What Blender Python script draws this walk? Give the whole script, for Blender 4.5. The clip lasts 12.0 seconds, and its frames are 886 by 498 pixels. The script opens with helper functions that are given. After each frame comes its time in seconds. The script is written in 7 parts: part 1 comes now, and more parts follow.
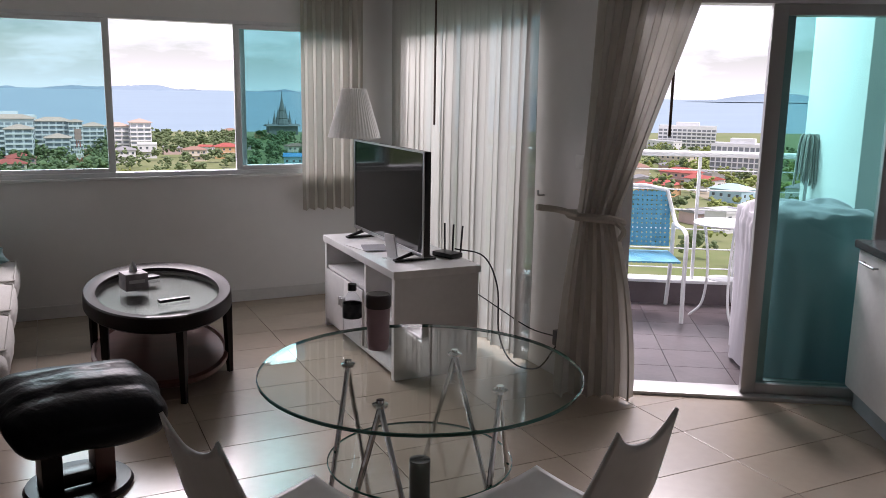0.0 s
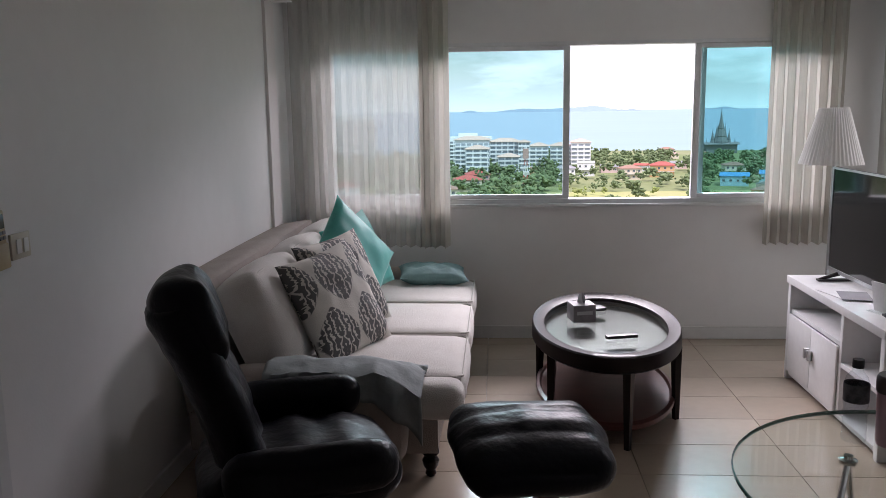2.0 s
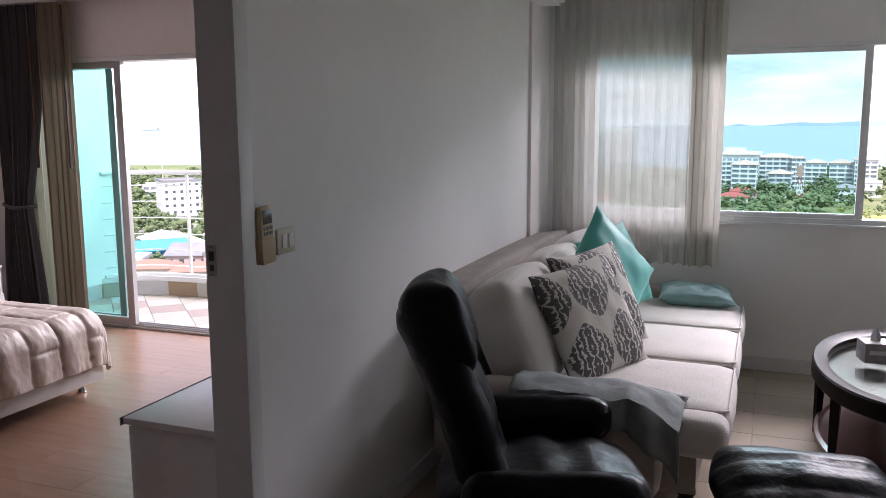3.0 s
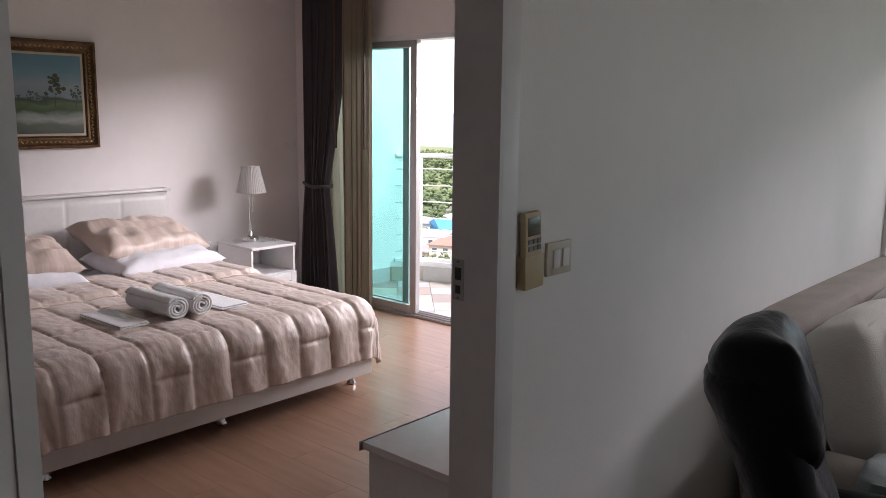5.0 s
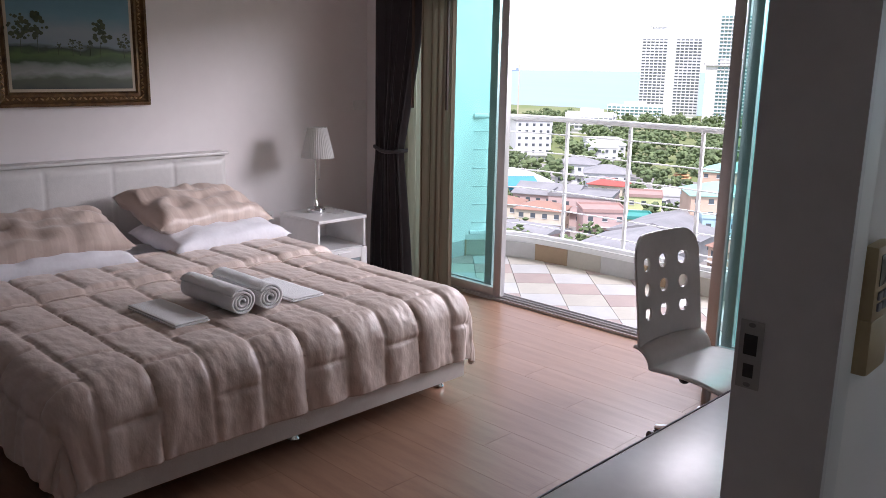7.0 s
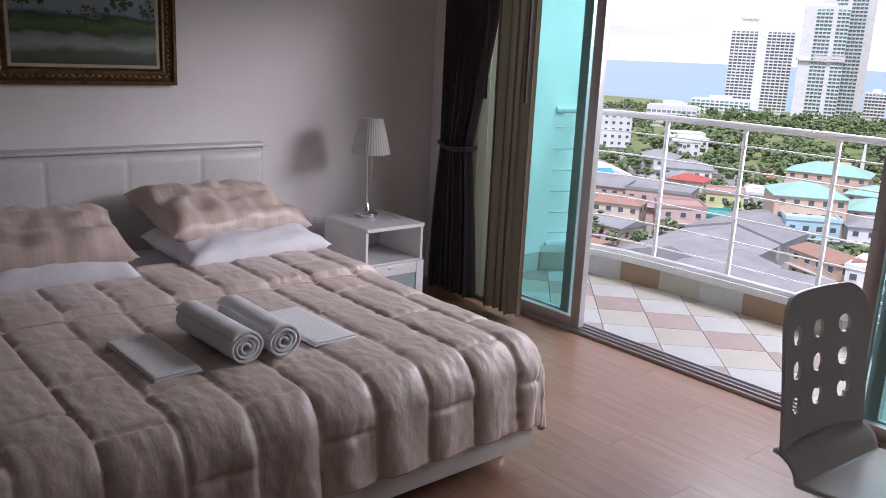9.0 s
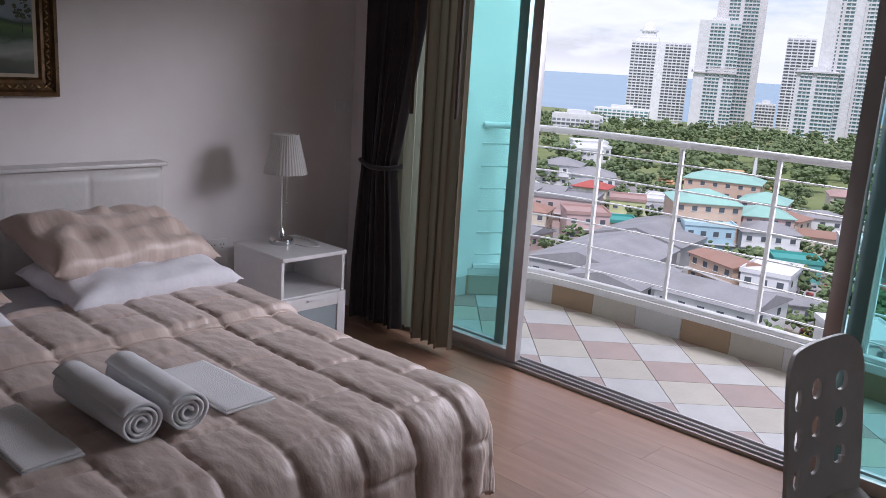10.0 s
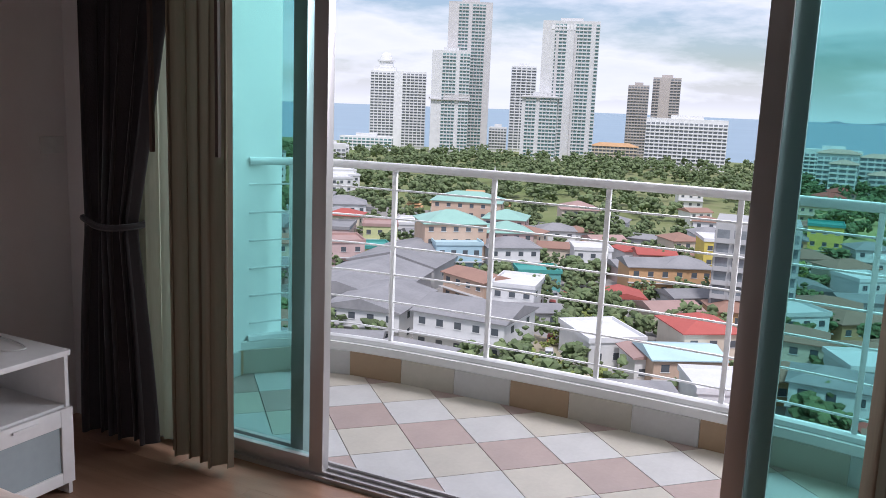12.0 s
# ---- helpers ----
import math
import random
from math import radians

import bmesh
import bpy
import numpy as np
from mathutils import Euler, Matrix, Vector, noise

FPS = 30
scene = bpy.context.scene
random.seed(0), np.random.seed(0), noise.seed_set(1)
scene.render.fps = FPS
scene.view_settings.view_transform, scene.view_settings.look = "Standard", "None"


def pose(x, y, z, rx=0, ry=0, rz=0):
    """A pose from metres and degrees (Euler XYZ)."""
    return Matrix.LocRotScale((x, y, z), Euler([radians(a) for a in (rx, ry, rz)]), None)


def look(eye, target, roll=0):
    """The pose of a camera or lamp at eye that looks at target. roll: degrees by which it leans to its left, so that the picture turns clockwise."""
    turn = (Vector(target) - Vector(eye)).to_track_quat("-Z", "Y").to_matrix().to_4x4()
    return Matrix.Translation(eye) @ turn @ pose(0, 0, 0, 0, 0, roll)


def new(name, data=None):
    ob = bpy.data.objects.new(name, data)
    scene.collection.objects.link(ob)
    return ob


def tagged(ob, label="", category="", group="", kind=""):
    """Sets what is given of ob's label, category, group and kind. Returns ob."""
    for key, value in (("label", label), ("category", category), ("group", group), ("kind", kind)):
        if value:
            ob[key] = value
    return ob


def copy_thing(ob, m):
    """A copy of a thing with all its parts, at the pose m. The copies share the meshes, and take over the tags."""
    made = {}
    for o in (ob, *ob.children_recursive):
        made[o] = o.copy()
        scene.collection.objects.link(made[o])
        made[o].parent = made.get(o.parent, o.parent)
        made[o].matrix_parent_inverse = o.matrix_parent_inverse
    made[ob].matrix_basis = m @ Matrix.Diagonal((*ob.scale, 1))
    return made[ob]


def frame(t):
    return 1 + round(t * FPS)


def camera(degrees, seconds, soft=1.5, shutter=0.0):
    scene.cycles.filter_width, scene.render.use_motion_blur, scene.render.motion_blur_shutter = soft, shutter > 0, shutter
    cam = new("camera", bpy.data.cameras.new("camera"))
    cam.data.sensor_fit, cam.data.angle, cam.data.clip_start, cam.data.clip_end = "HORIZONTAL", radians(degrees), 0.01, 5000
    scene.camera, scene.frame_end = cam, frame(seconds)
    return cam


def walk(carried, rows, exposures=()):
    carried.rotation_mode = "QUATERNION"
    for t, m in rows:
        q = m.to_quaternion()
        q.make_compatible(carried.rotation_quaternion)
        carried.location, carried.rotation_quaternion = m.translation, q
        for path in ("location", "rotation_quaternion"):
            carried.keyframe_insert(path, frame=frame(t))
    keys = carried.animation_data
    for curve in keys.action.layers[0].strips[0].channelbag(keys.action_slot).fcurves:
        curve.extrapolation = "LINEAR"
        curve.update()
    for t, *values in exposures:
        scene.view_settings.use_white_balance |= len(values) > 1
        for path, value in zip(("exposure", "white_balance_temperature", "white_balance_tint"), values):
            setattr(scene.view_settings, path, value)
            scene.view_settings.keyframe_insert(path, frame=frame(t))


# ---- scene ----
cam = camera(56.1, 12.0, soft=0.85)
PATH = [
    (0, (0.507, 0.386, 1.614), (1.359, 2.157, 1.239), 1.0),
    (0.5, (0.483, 0.538, 1.622), (1.226, 2.362, 1.279), 0.3),
    (1, (0.47, 0.625, 1.627), (1.083, 2.502, 1.306), -0.4),
    (1.5, (0.446, 0.671, 1.624), (0.773, 2.616, 1.292), -0.3),
    (2, (0.45, 0.771, 1.644), (0.322, 2.739, 1.311), -0.8),
    (2.5, (0.431, 0.873, 1.619), (-0.043, 2.793, 1.319), -0.9),
    (3, (0.39, 0.966, 1.611), (-0.325, 2.81, 1.311), -0.3),
    (3.5, (0.332, 1.059, 1.588), (-0.596, 2.8, 1.26), 0.0),
    (5.5, (-0.091, 1.72, 1.593), (-1.454, 3.143, 1.253), 0.9),
    (6, (-0.297, 1.789, 1.596), (-1.681, 3.187, 1.236), 1.0),
    (6.5, (-0.492, 1.841, 1.59), (-1.852, 3.249, 1.179), 1.2),
    (8.5, (-1.14, 2.405, 1.565), (-2.598, 3.686, 1.08), 2.2),
    (9, (-1.296, 2.572, 1.561), (-2.778, 3.83, 1.089), 2.7),
    (9.5, (-1.456, 2.688, 1.574), (-2.909, 3.983, 1.115), 3.4),
    (10, (-1.675, 2.787, 1.573), (-3.013, 4.206, 1.129), 3.6),
    (10.5, (-1.86, 2.913, 1.548), (-3.055, 4.462, 1.133), 3.9),
    (11, (-2.033, 3.133, 1.527), (-3.139, 4.758, 1.16), 3.8),
    (11.5, (-2.247, 3.314, 1.512), (-3.233, 5.021, 1.174), 3.2),
    (12, (-2.447, 3.514, 1.512), (-3.323, 5.278, 1.166), 2.3),
]
walk(cam, [(t, look(eye, target, roll)) for t, eye, target, roll in PATH],
     exposures=[(0.0, 0.08, 6400, 25), (1.0, 0.10, 6350, 25), (1.5, 0.22, 6350, 25), (2.0, 0.44, 6250, 25), (2.5, 0.58, 6200, 25), (3.0, 0.78, 6200, 25), (3.5, 0.90, 6300, 24), (5.5, 0.78, 6350, 22), (6.5, 0.62, 6150, 22), (8.5, 0.22, 6000, 22), (9.5, -0.08, 5900, 21), (10.5, -0.29, 5850, 20), (12.0, -0.28, 6000, 18)])

# ---- world, sun and window light ----
GROUND = -46.0
world = bpy.data.worlds.new("world")
scene.world = world
world.use_nodes = True
wn, wl = world.node_tree.nodes, world.node_tree.links
wn.clear()
w_out = wn.new("ShaderNodeOutputWorld")
w_bg = wn.new("ShaderNodeBackground")
w_bg.inputs["Strength"].default_value = 0.15
w_sky = wn.new("ShaderNodeTexSky")
w_sky.sky_type = "NISHITA"
w_sky.sun_disc = False
w_sky.sun_elevation, w_sky.sun_rotation = radians(58), radians(150)
w_sky.air_density, w_sky.dust_density = 1.0, 1.5
w_tc = wn.new("ShaderNodeTexCoord")
w_map = wn.new("ShaderNodeMapping")
w_map.inputs["Scale"].default_value = (1.0, 1.0, 4.0)
w_noise = wn.new("ShaderNodeTexNoise")
w_noise.inputs["Scale"].default_value = 3.2
w_noise.inputs["Detail"].default_value = 8
w_noise.inputs["Roughness"].default_value = 0.58
w_ramp = wn.new("ShaderNodeValToRGB")
w_ramp.color_ramp.elements[0].position, w_ramp.color_ramp.elements[1].position = 0.40, 0.56
w_shade = wn.new("ShaderNodeValToRGB")
w_shade.color_ramp.elements[0].position, w_shade.color_ramp.elements[1].position = 0.52, 0.80
w_shade.color_ramp.elements[0].color = (8.0, 8.1, 8.3, 1)
w_shade.color_ramp.elements[1].color = (6.1, 6.5, 7.3, 1)
w_mix = wn.new("ShaderNodeMix")
w_mix.data_type = "RGBA"
wl.new(w_tc.outputs["Generated"], w_map.inputs["Vector"])
wl.new(w_map.outputs["Vector"], w_noise.inputs["Vector"])
wl.new(w_noise.outputs["Fac"], w_ramp.inputs["Fac"])
wl.new(w_noise.outputs["Fac"], w_shade.inputs["Fac"])
# cloud cover closes into a pale even veil towards the horizon
w_sep, w_low, w_max = wn.new("ShaderNodeSeparateXYZ"), wn.new("ShaderNodeMapRange"), wn.new("ShaderNodeMath")
w_low.inputs["From Min"].default_value, w_low.inputs["From Max"].default_value = 0.0, 0.06
w_low.inputs["To Min"].default_value, w_low.inputs["To Max"].default_value = 0.95, 0.0
w_max.operation = "MAXIMUM"
wl.new(w_tc.outputs["Generated"], w_sep.inputs["Vector"])
wl.new(w_sep.outputs["Z"], w_low.inputs["Value"])
wl.new(w_low.outputs["Result"], w_max.inputs[0])
wl.new(w_ramp.outputs["Color"], w_max.inputs[1])
wl.new(w_max.outputs["Value"], w_mix.inputs["Factor"])
wl.new(w_sky.outputs["Color"], w_mix.inputs["A"])
wl.new(w_shade.outputs["Color"], w_mix.inputs["B"])
wl.new(w_mix.outputs["Result"], w_bg.inputs["Color"])
wl.new(w_bg.outputs["Background"], w_out.inputs["Surface"])

sun = new("sun", bpy.data.lights.new("sun", "SUN"))
sun.data.energy, sun.data.angle, sun.data.color = 3.4, radians(8), (1.0, 0.96, 0.9)
sun.matrix_world = look((0, 0, 50), (0 - math.sin(radians(150)) * 30, 0 - math.cos(radians(150)) * 30, 50 - 50))


def window_lamp(name, at, aim, width, height, power):
    ob = new(name, bpy.data.lights.new(name, "AREA"))
    ob.data.shape, ob.data.size, ob.data.size_y, ob.data.energy = "RECTANGLE", width, height, power
    ob.data.color = (1.0, 0.965, 0.94)
    ob.matrix_world = look(at, aim)
    return ob


window_lamp("sky_light_living", (0.95, 9.4, 3.35), (0.0, 3.4, 1.1), 4.0, 1.4, 450)
window_lamp("sky_light_tv_window", (5.2, 6.6, 3.2), (0.2, 4.4, 1.0), 1.8, 1.1, 70)
window_lamp("sky_light_balcony_door", (5.2, 6.1, 3.2), (-0.6, 3.4, 1.1), 1.6, 1.1, 300)
window_lamp("sky_light_bedroom", (-3.5, 9.2, 3.35), (-3.2, 3.6, 0.4), 3.4, 1.4, 190)

# ---- materials ----
def material(name, color, rough=0.6, metal=0.0, second=None, scale=6.0, amount=1.0, bump=0.0, bump_scale=60.0, stretch=(1, 1, 1), vary=0.0, coat=0.0, sheen=0.0, spec=0.5):
    """A procedural material: two tones mixed by a broad and a fine noise, with a fine relief."""
    m = bpy.data.materials.new(name)
    m.use_nodes = True
    n, l = m.node_tree.nodes, m.node_tree.links
    b = n["Principled BSDF"]
    b.inputs["Roughness"].default_value, b.inputs["Metallic"].default_value = rough, metal
    b.inputs["Specular IOR Level"].default_value = spec
    b.inputs["Coat Weight"].default_value, b.inputs["Sheen Weight"].default_value = coat, sheen
    second = second or [c * 0.86 for c in color]
    tc, mp = n.new("ShaderNodeTexCoord"), n.new("ShaderNodeMapping")
    mp.inputs["Scale"].default_value = stretch
    l.new(tc.outputs["Object"], mp.inputs["Vector"])
    broad, fine = n.new("ShaderNodeTexNoise"), n.new("ShaderNodeTexNoise")
    broad.inputs["Scale"].default_value, fine.inputs["Scale"].default_value = scale, scale * 9
    broad.inputs["Detail"].default_value, fine.inputs["Detail"].default_value = 4, 3
    l.new(mp.outputs["Vector"], broad.inputs["Vector"])
    l.new(mp.outputs["Vector"], fine.inputs["Vector"])
    add = n.new("ShaderNodeMath")
    add.operation = "MULTIPLY_ADD"
    add.inputs[1].default_value = 0.4
    l.new(fine.outputs["Fac"], add.inputs[0])
    l.new(broad.outputs["Fac"], add.inputs[2])
    rng = n.new("ShaderNodeMapRange")
    rng.inputs["From Min"].default_value, rng.inputs["From Max"].default_value = 0.5, 0.95
    rng.inputs["To Max"].default_value = amount
    l.new(add.outputs["Value"], rng.inputs["Value"])
    mix = n.new("ShaderNodeMix")
    mix.data_type = "RGBA"
    mix.inputs["A"].default_value, mix.inputs["B"].default_value = (*color, 1), (*second, 1)
    l.new(rng.outputs["Result"], mix.inputs["Factor"])
    out = mix.outputs["Result"]
    if vary:
        info, hsv, vr = n.new("ShaderNodeObjectInfo"), n.new("ShaderNodeHueSaturation"), n.new("ShaderNodeMapRange")
        vr.inputs["To Min"].default_value, vr.inputs["To Max"].default_value = 1 - vary, 1 + vary
        l.new(info.outputs["Random"], vr.inputs["Value"])
        l.new(vr.outputs["Result"], hsv.inputs["Value"])
        l.new(out, hsv.inputs["Color"])
        out = hsv.outputs["Color"]
    l.new(out, b.inputs["Base Color"])
    if bump:
        tex, bp = n.new("ShaderNodeTexNoise"), n.new("ShaderNodeBump")
        tex.inputs["Scale"].default_value, tex.inputs["Detail"].default_value = bump_scale, 3
        bp.inputs["Strength"].default_value, bp.inputs["Distance"].default_value = bump, 0.01
        l.new(mp.outputs["Vector"], tex.inputs["Vector"])
        l.new(tex.outputs["Fac"], bp.inputs["Height"])
        l.new(bp.outputs["Normal"], b.inputs["Normal"])
    return m


def glass(name, tint, gloss=0.04):
    m = bpy.data.materials.new(name)
    m.use_nodes = True
    n, l = m.node_tree.nodes, m.node_tree.links
    n.remove(n["Principled BSDF"])
    t, g, mix, lw = n.new("ShaderNodeBsdfTransparent"), n.new("ShaderNodeBsdfGlossy"), n.new("ShaderNodeMixShader"), n.new("ShaderNodeLayerWeight")
    t.inputs["Color"].default_value = (*tint, 1)
    g.inputs["Roughness"].default_value = gloss
    pw, ma = n.new("ShaderNodeMath"), n.new("ShaderNodeMath")
    pw.operation, ma.operation = "POWER", "MULTIPLY_ADD"
    pw.inputs[1].default_value, ma.inputs[1].default_value, ma.inputs[2].default_value = 5.0, 0.5, 0.02
    lw.inputs["Blend"].default_value = 0.5
    l.new(lw.outputs["Facing"], pw.inputs[0])
    l.new(pw.outputs["Value"], ma.inputs[0])
    l.new(ma.outputs["Value"], mix.inputs["Fac"])
    l.new(t.outputs["BSDF"], mix.inputs[1])
    l.new(g.outputs["BSDF"], mix.inputs[2])
    l.new(mix.outputs["Shader"], n["Material Output"].inputs["Surface"])
    return m


def cloth_sheer(name, color, through_part, clear):
    """Thin curtain cloth: part diffuse, part lets light through, part open weave."""
    m = bpy.data.materials.new(name)
    m.use_nodes = True
    n, l = m.node_tree.nodes, m.node_tree.links
    n.remove(n["Principled BSDF"])
    d, t, c = n.new("ShaderNodeBsdfDiffuse"), n.new("ShaderNodeBsdfTranslucent"), n.new("ShaderNodeBsdfTransparent")
    m1, m2 = n.new("ShaderNodeMixShader"), n.new("ShaderNodeMixShader")
    tc, mp, w, mx = n.new("ShaderNodeTexCoord"), n.new("ShaderNodeMapping"), n.new("ShaderNodeTexNoise"), n.new("ShaderNodeMix")
    mp.inputs["Scale"].default_value = (40, 40, 3)
    w.inputs["Scale"].default_value, w.inputs["Detail"].default_value = 4, 4
    mx.data_type = "RGBA"
    mx.inputs["A"].default_value = (*color, 1)
    mx.inputs["B"].default_value = (*[v * 0.8 for v in color], 1)
    l.new(tc.outputs["Object"], mp.inputs["Vector"])
    l.new(mp.outputs["Vector"], w.inputs["Vector"])
    l.new(w.outputs["Fac"], mx.inputs["Factor"])
    l.new(mx.outputs["Result"], d.inputs["Color"])
    l.new(mx.outputs["Result"], t.inputs["Color"])
    m1.inputs["Fac"].default_value, m2.inputs["Fac"].default_value = through_part, clear
    l.new(d.outputs["BSDF"], m1.inputs[1])
    l.new(t.outputs["BSDF"], m1.inputs[2])
    l.new(m1.outputs["Shader"], m2.inputs[1])
    l.new(c.outputs["BSDF"], m2.inputs[2])
    l.new(m2.outputs["Shader"], n["Material Output"].inputs["Surface"])
    return m


M_WALL = material("white_wall_paint", (0.81, 0.80, 0.79), 0.55, second=(0.76, 0.75, 0.74), scale=1.3, bump=0.06, bump_scale=90)
M_WALL_BED = material("warm_white_wall_paint", (0.82, 0.775, 0.765), 0.55, second=(0.77, 0.725, 0.715), scale=1.3, bump=0.06, bump_scale=90)
M_CEIL = material("ceiling_paint", (0.86, 0.86, 0.85), 0.7, scale=1.0, bump=0.04)
M_TRIM = material("white_gloss_paint", (0.74, 0.74, 0.74), 0.35, scale=2.0)
M_ALU = material("white_window_frame", (0.78, 0.79, 0.8), 0.35, scale=3.0)
M_ALU_GREY = material("silver_aluminium_frame", (0.5, 0.49, 0.49), 0.38, 0.55, scale=3.0, stretch=(1, 1, 0.1))
M_TILE = material("beige_floor_tile", (0.43, 0.355, 0.28), 0.25, second=(0.375, 0.31, 0.25), scale=2.2, vary=0.05, bump=0.02, bump_scale=8)
M_GROUT = material("tile_grout", (0.34, 0.30, 0.26), 0.9, scale=12)
M_PLANK = material("oak_laminate", (0.32, 0.19, 0.125), 0.31, second=(0.235, 0.13, 0.085), scale=2.2, stretch=(1, 9, 1), vary=0.05, bump=0.02, bump_scale=14)
M_PLANK_GAP = material("plank_joint", (0.17, 0.10, 0.065), 0.8, scale=12)
M_BT_PINK = material("rose_balcony_tile", (0.38, 0.295, 0.265), 0.4, scale=5, vary=0.04, bump=0.05)
M_BT_CREAM = material("cream_balcony_tile", (0.47, 0.44, 0.375), 0.4, scale=5, vary=0.04, bump=0.05)
M_BT_WHITE = material("pale_balcony_tile", (0.50, 0.50, 0.49), 0.4, scale=5, vary=0.04, bump=0.05)
M_KERB_BROWN = material("brown_kerb_tile", (0.33, 0.23, 0.14), 0.45, scale=5, vary=0.05, bump=0.05)
M_DARKTILE = material("dark_balcony_tile", (0.13, 0.105, 0.11), 0.3, second=(0.09, 0.075, 0.08), scale=4, vary=0.08, bump=0.08, bump_scale=20)
M_RAIL = material("white_rail_paint", (0.78, 0.79, 0.8), 0.4, scale=4)
M_EXT = material("white_exterior_paint", (0.78, 0.79, 0.78), 0.7, scale=2, bump=0.08)
G_TEAL = glass("teal_tinted_glass", (0.73, 0.905, 0.895))
G_PALE = glass("pale_teal_glass", (0.72, 0.87, 0.875))
G_CLEAR = glass("clear_glass", (0.95, 0.975, 0.965), 0.02)
C_SHEER = cloth_sheer("cream_sheer_cloth", (0.68, 0.67, 0.63), 0.36, 0.2)
C_SHEER_SOFA = cloth_sheer("ivory_sheer_cloth", (0.66, 0.65, 0.61), 0.17, 0.22)
C_SHEER_DENSE = cloth_sheer("cream_curtain_cloth", (0.62, 0.59, 0.53), 0.3, 0.03)


# ---- mesh helpers ----
def box(bm, x0, x1, y0, y1, z0, z1, bevel=0.0, seg=2):
    got = bmesh.ops.create_cube(bm, size=1, matrix=Matrix.Translation(((x0 + x1) / 2, (y0 + y1) / 2, (z0 + z1) / 2)) @ Matrix.Diagonal((x1 - x0, y1 - y0, z1 - z0, 1)))
    if bevel:
        edges = {e for v in got["verts"] for e in v.link_edges}
        bmesh.ops.bevel(bm, geom=list(edges), offset=bevel, segments=seg, affect="EDGES", profile=0.6)
    return bm


def boxes(*rows, bevel=0.0):
    bm = bmesh.new()
    for r in rows:
        box(bm, *r, bevel=bevel)
    return bm


def rod(bm, a, b, r0, r1=None, seg=12, caps=True):
    a, b = Vector(a), Vector(b)
    r1 = r0 if r1 is None else r1
    m = Matrix.Translation((a + b) / 2) @ (b - a).to_track_quat("Z", "Y").to_matrix().to_4x4()
    bmesh.ops.create_cone(bm, cap_ends=caps, segments=seg, radius1=r0, radius2=r1, depth=(b - a).length, matrix=m)
    return bm


def rods(*rows, r=0.01, seg=10):
    bm = bmesh.new()
    for a, b in rows:
        rod(bm, a, b, r, seg=seg)
    return bm


def lathe(profile, seg=28, bm=None, at=(0, 0, 0), squash=1.0, caps=True):
    """Rows of (radius, height) turned round z; squash stretches it along y."""
    bm = bm or bmesh.new()
    rings = []
    for r, z in profile:
        rings.append([bm.verts.new((at[0] + r * math.cos(2 * math.pi * i / seg), at[1] + squash * r * math.sin(2 * math.pi * i / seg), at[2] + z)) for i in range(seg)])
    for p, q in zip(rings, rings[1:]):
        for i in range(seg):
            bm.faces.new((p[i], p[(i + 1) % seg], q[(i + 1) % seg], q[i]))
    for ring, flip in ((rings[0], True), (rings[-1], False)):
        if caps and max((v.co - ring[0].co).length for v in ring) > 1e-4:
            bm.faces.new(ring[::-1] if flip else ring)
    bmesh.ops.remove_doubles(bm, verts=bm.verts, dist=1e-5)
    bmesh.ops.recalc_face_normals(bm, faces=bm.faces)
    return bm


def tube(bm, points, r, seg=8, closed=False):
    """A round tube along points, with its ring kept square to the way."""
    pts = [Vector(p) for p in points]
    k = len(pts)
    rings = []
    side = None
    for i, p in enumerate(pts):
        d = (pts[(i + 1) % k] - pts[i - 1]) if closed else (pts[min(i + 1, k - 1)] - pts[max(i - 1, 0)])
        d.normalize()
        if side is None:
            side = d.orthogonal().normalized()
        side = (side - d * side.dot(d)).normalized()
        up = d.cross(side)
        rings.append([bm.verts.new(p + (side * math.cos(2 * math.pi * j / seg) + up * math.sin(2 * math.pi * j / seg)) * r) for j in range(seg)])
    pairs = list(zip(rings, rings[1:])) + ([(rings[-1], rings[0])] if closed else [])
    for a, b in pairs:
        for j in range(seg):
            bm.faces.new((a[j], a[(j + 1) % seg], b[(j + 1) % seg], b[j]))
    if not closed:
        bm.faces.new(rings[0][::-1])
        bm.faces.new(rings[-1])
    return bm


def bend(points, steps=6):
    """A smooth line through points (Catmull-Rom)."""
    p = [Vector(q) for q in points]
    p = [p[0] * 2 - p[1]] + p + [p[-1] * 2 - p[-2]]
    out = []
    for i in range(1, len(p) - 2):
        for s in range(steps):
            t = s / steps
            out.append(0.5 * ((2 * p[i]) + (p[i + 1] - p[i - 1]) * t + (2 * p[i - 1] - 5 * p[i] + 4 * p[i + 1] - p[i + 2]) * t * t + (3 * p[i] - p[i - 1] - 3 * p[i + 1] + p[i + 2]) * t ** 3))
    return out + [p[-2]]


def sheet(f, nu, nv, bm=None, wrap=False):
    """A grid of f(u, v), u and v from 0 to 1."""
    bm = bm or bmesh.new()
    g = [[bm.verts.new(f(i / nu, j / nv)) for j in range(nv + 1)] for i in range(nu + 1)]
    for i in range(nu):
        for j in range(nv):
            bm.faces.new((g[i][j], g[i + 1][j], g[i + 1][j + 1], g[i][j + 1]))
    return bm


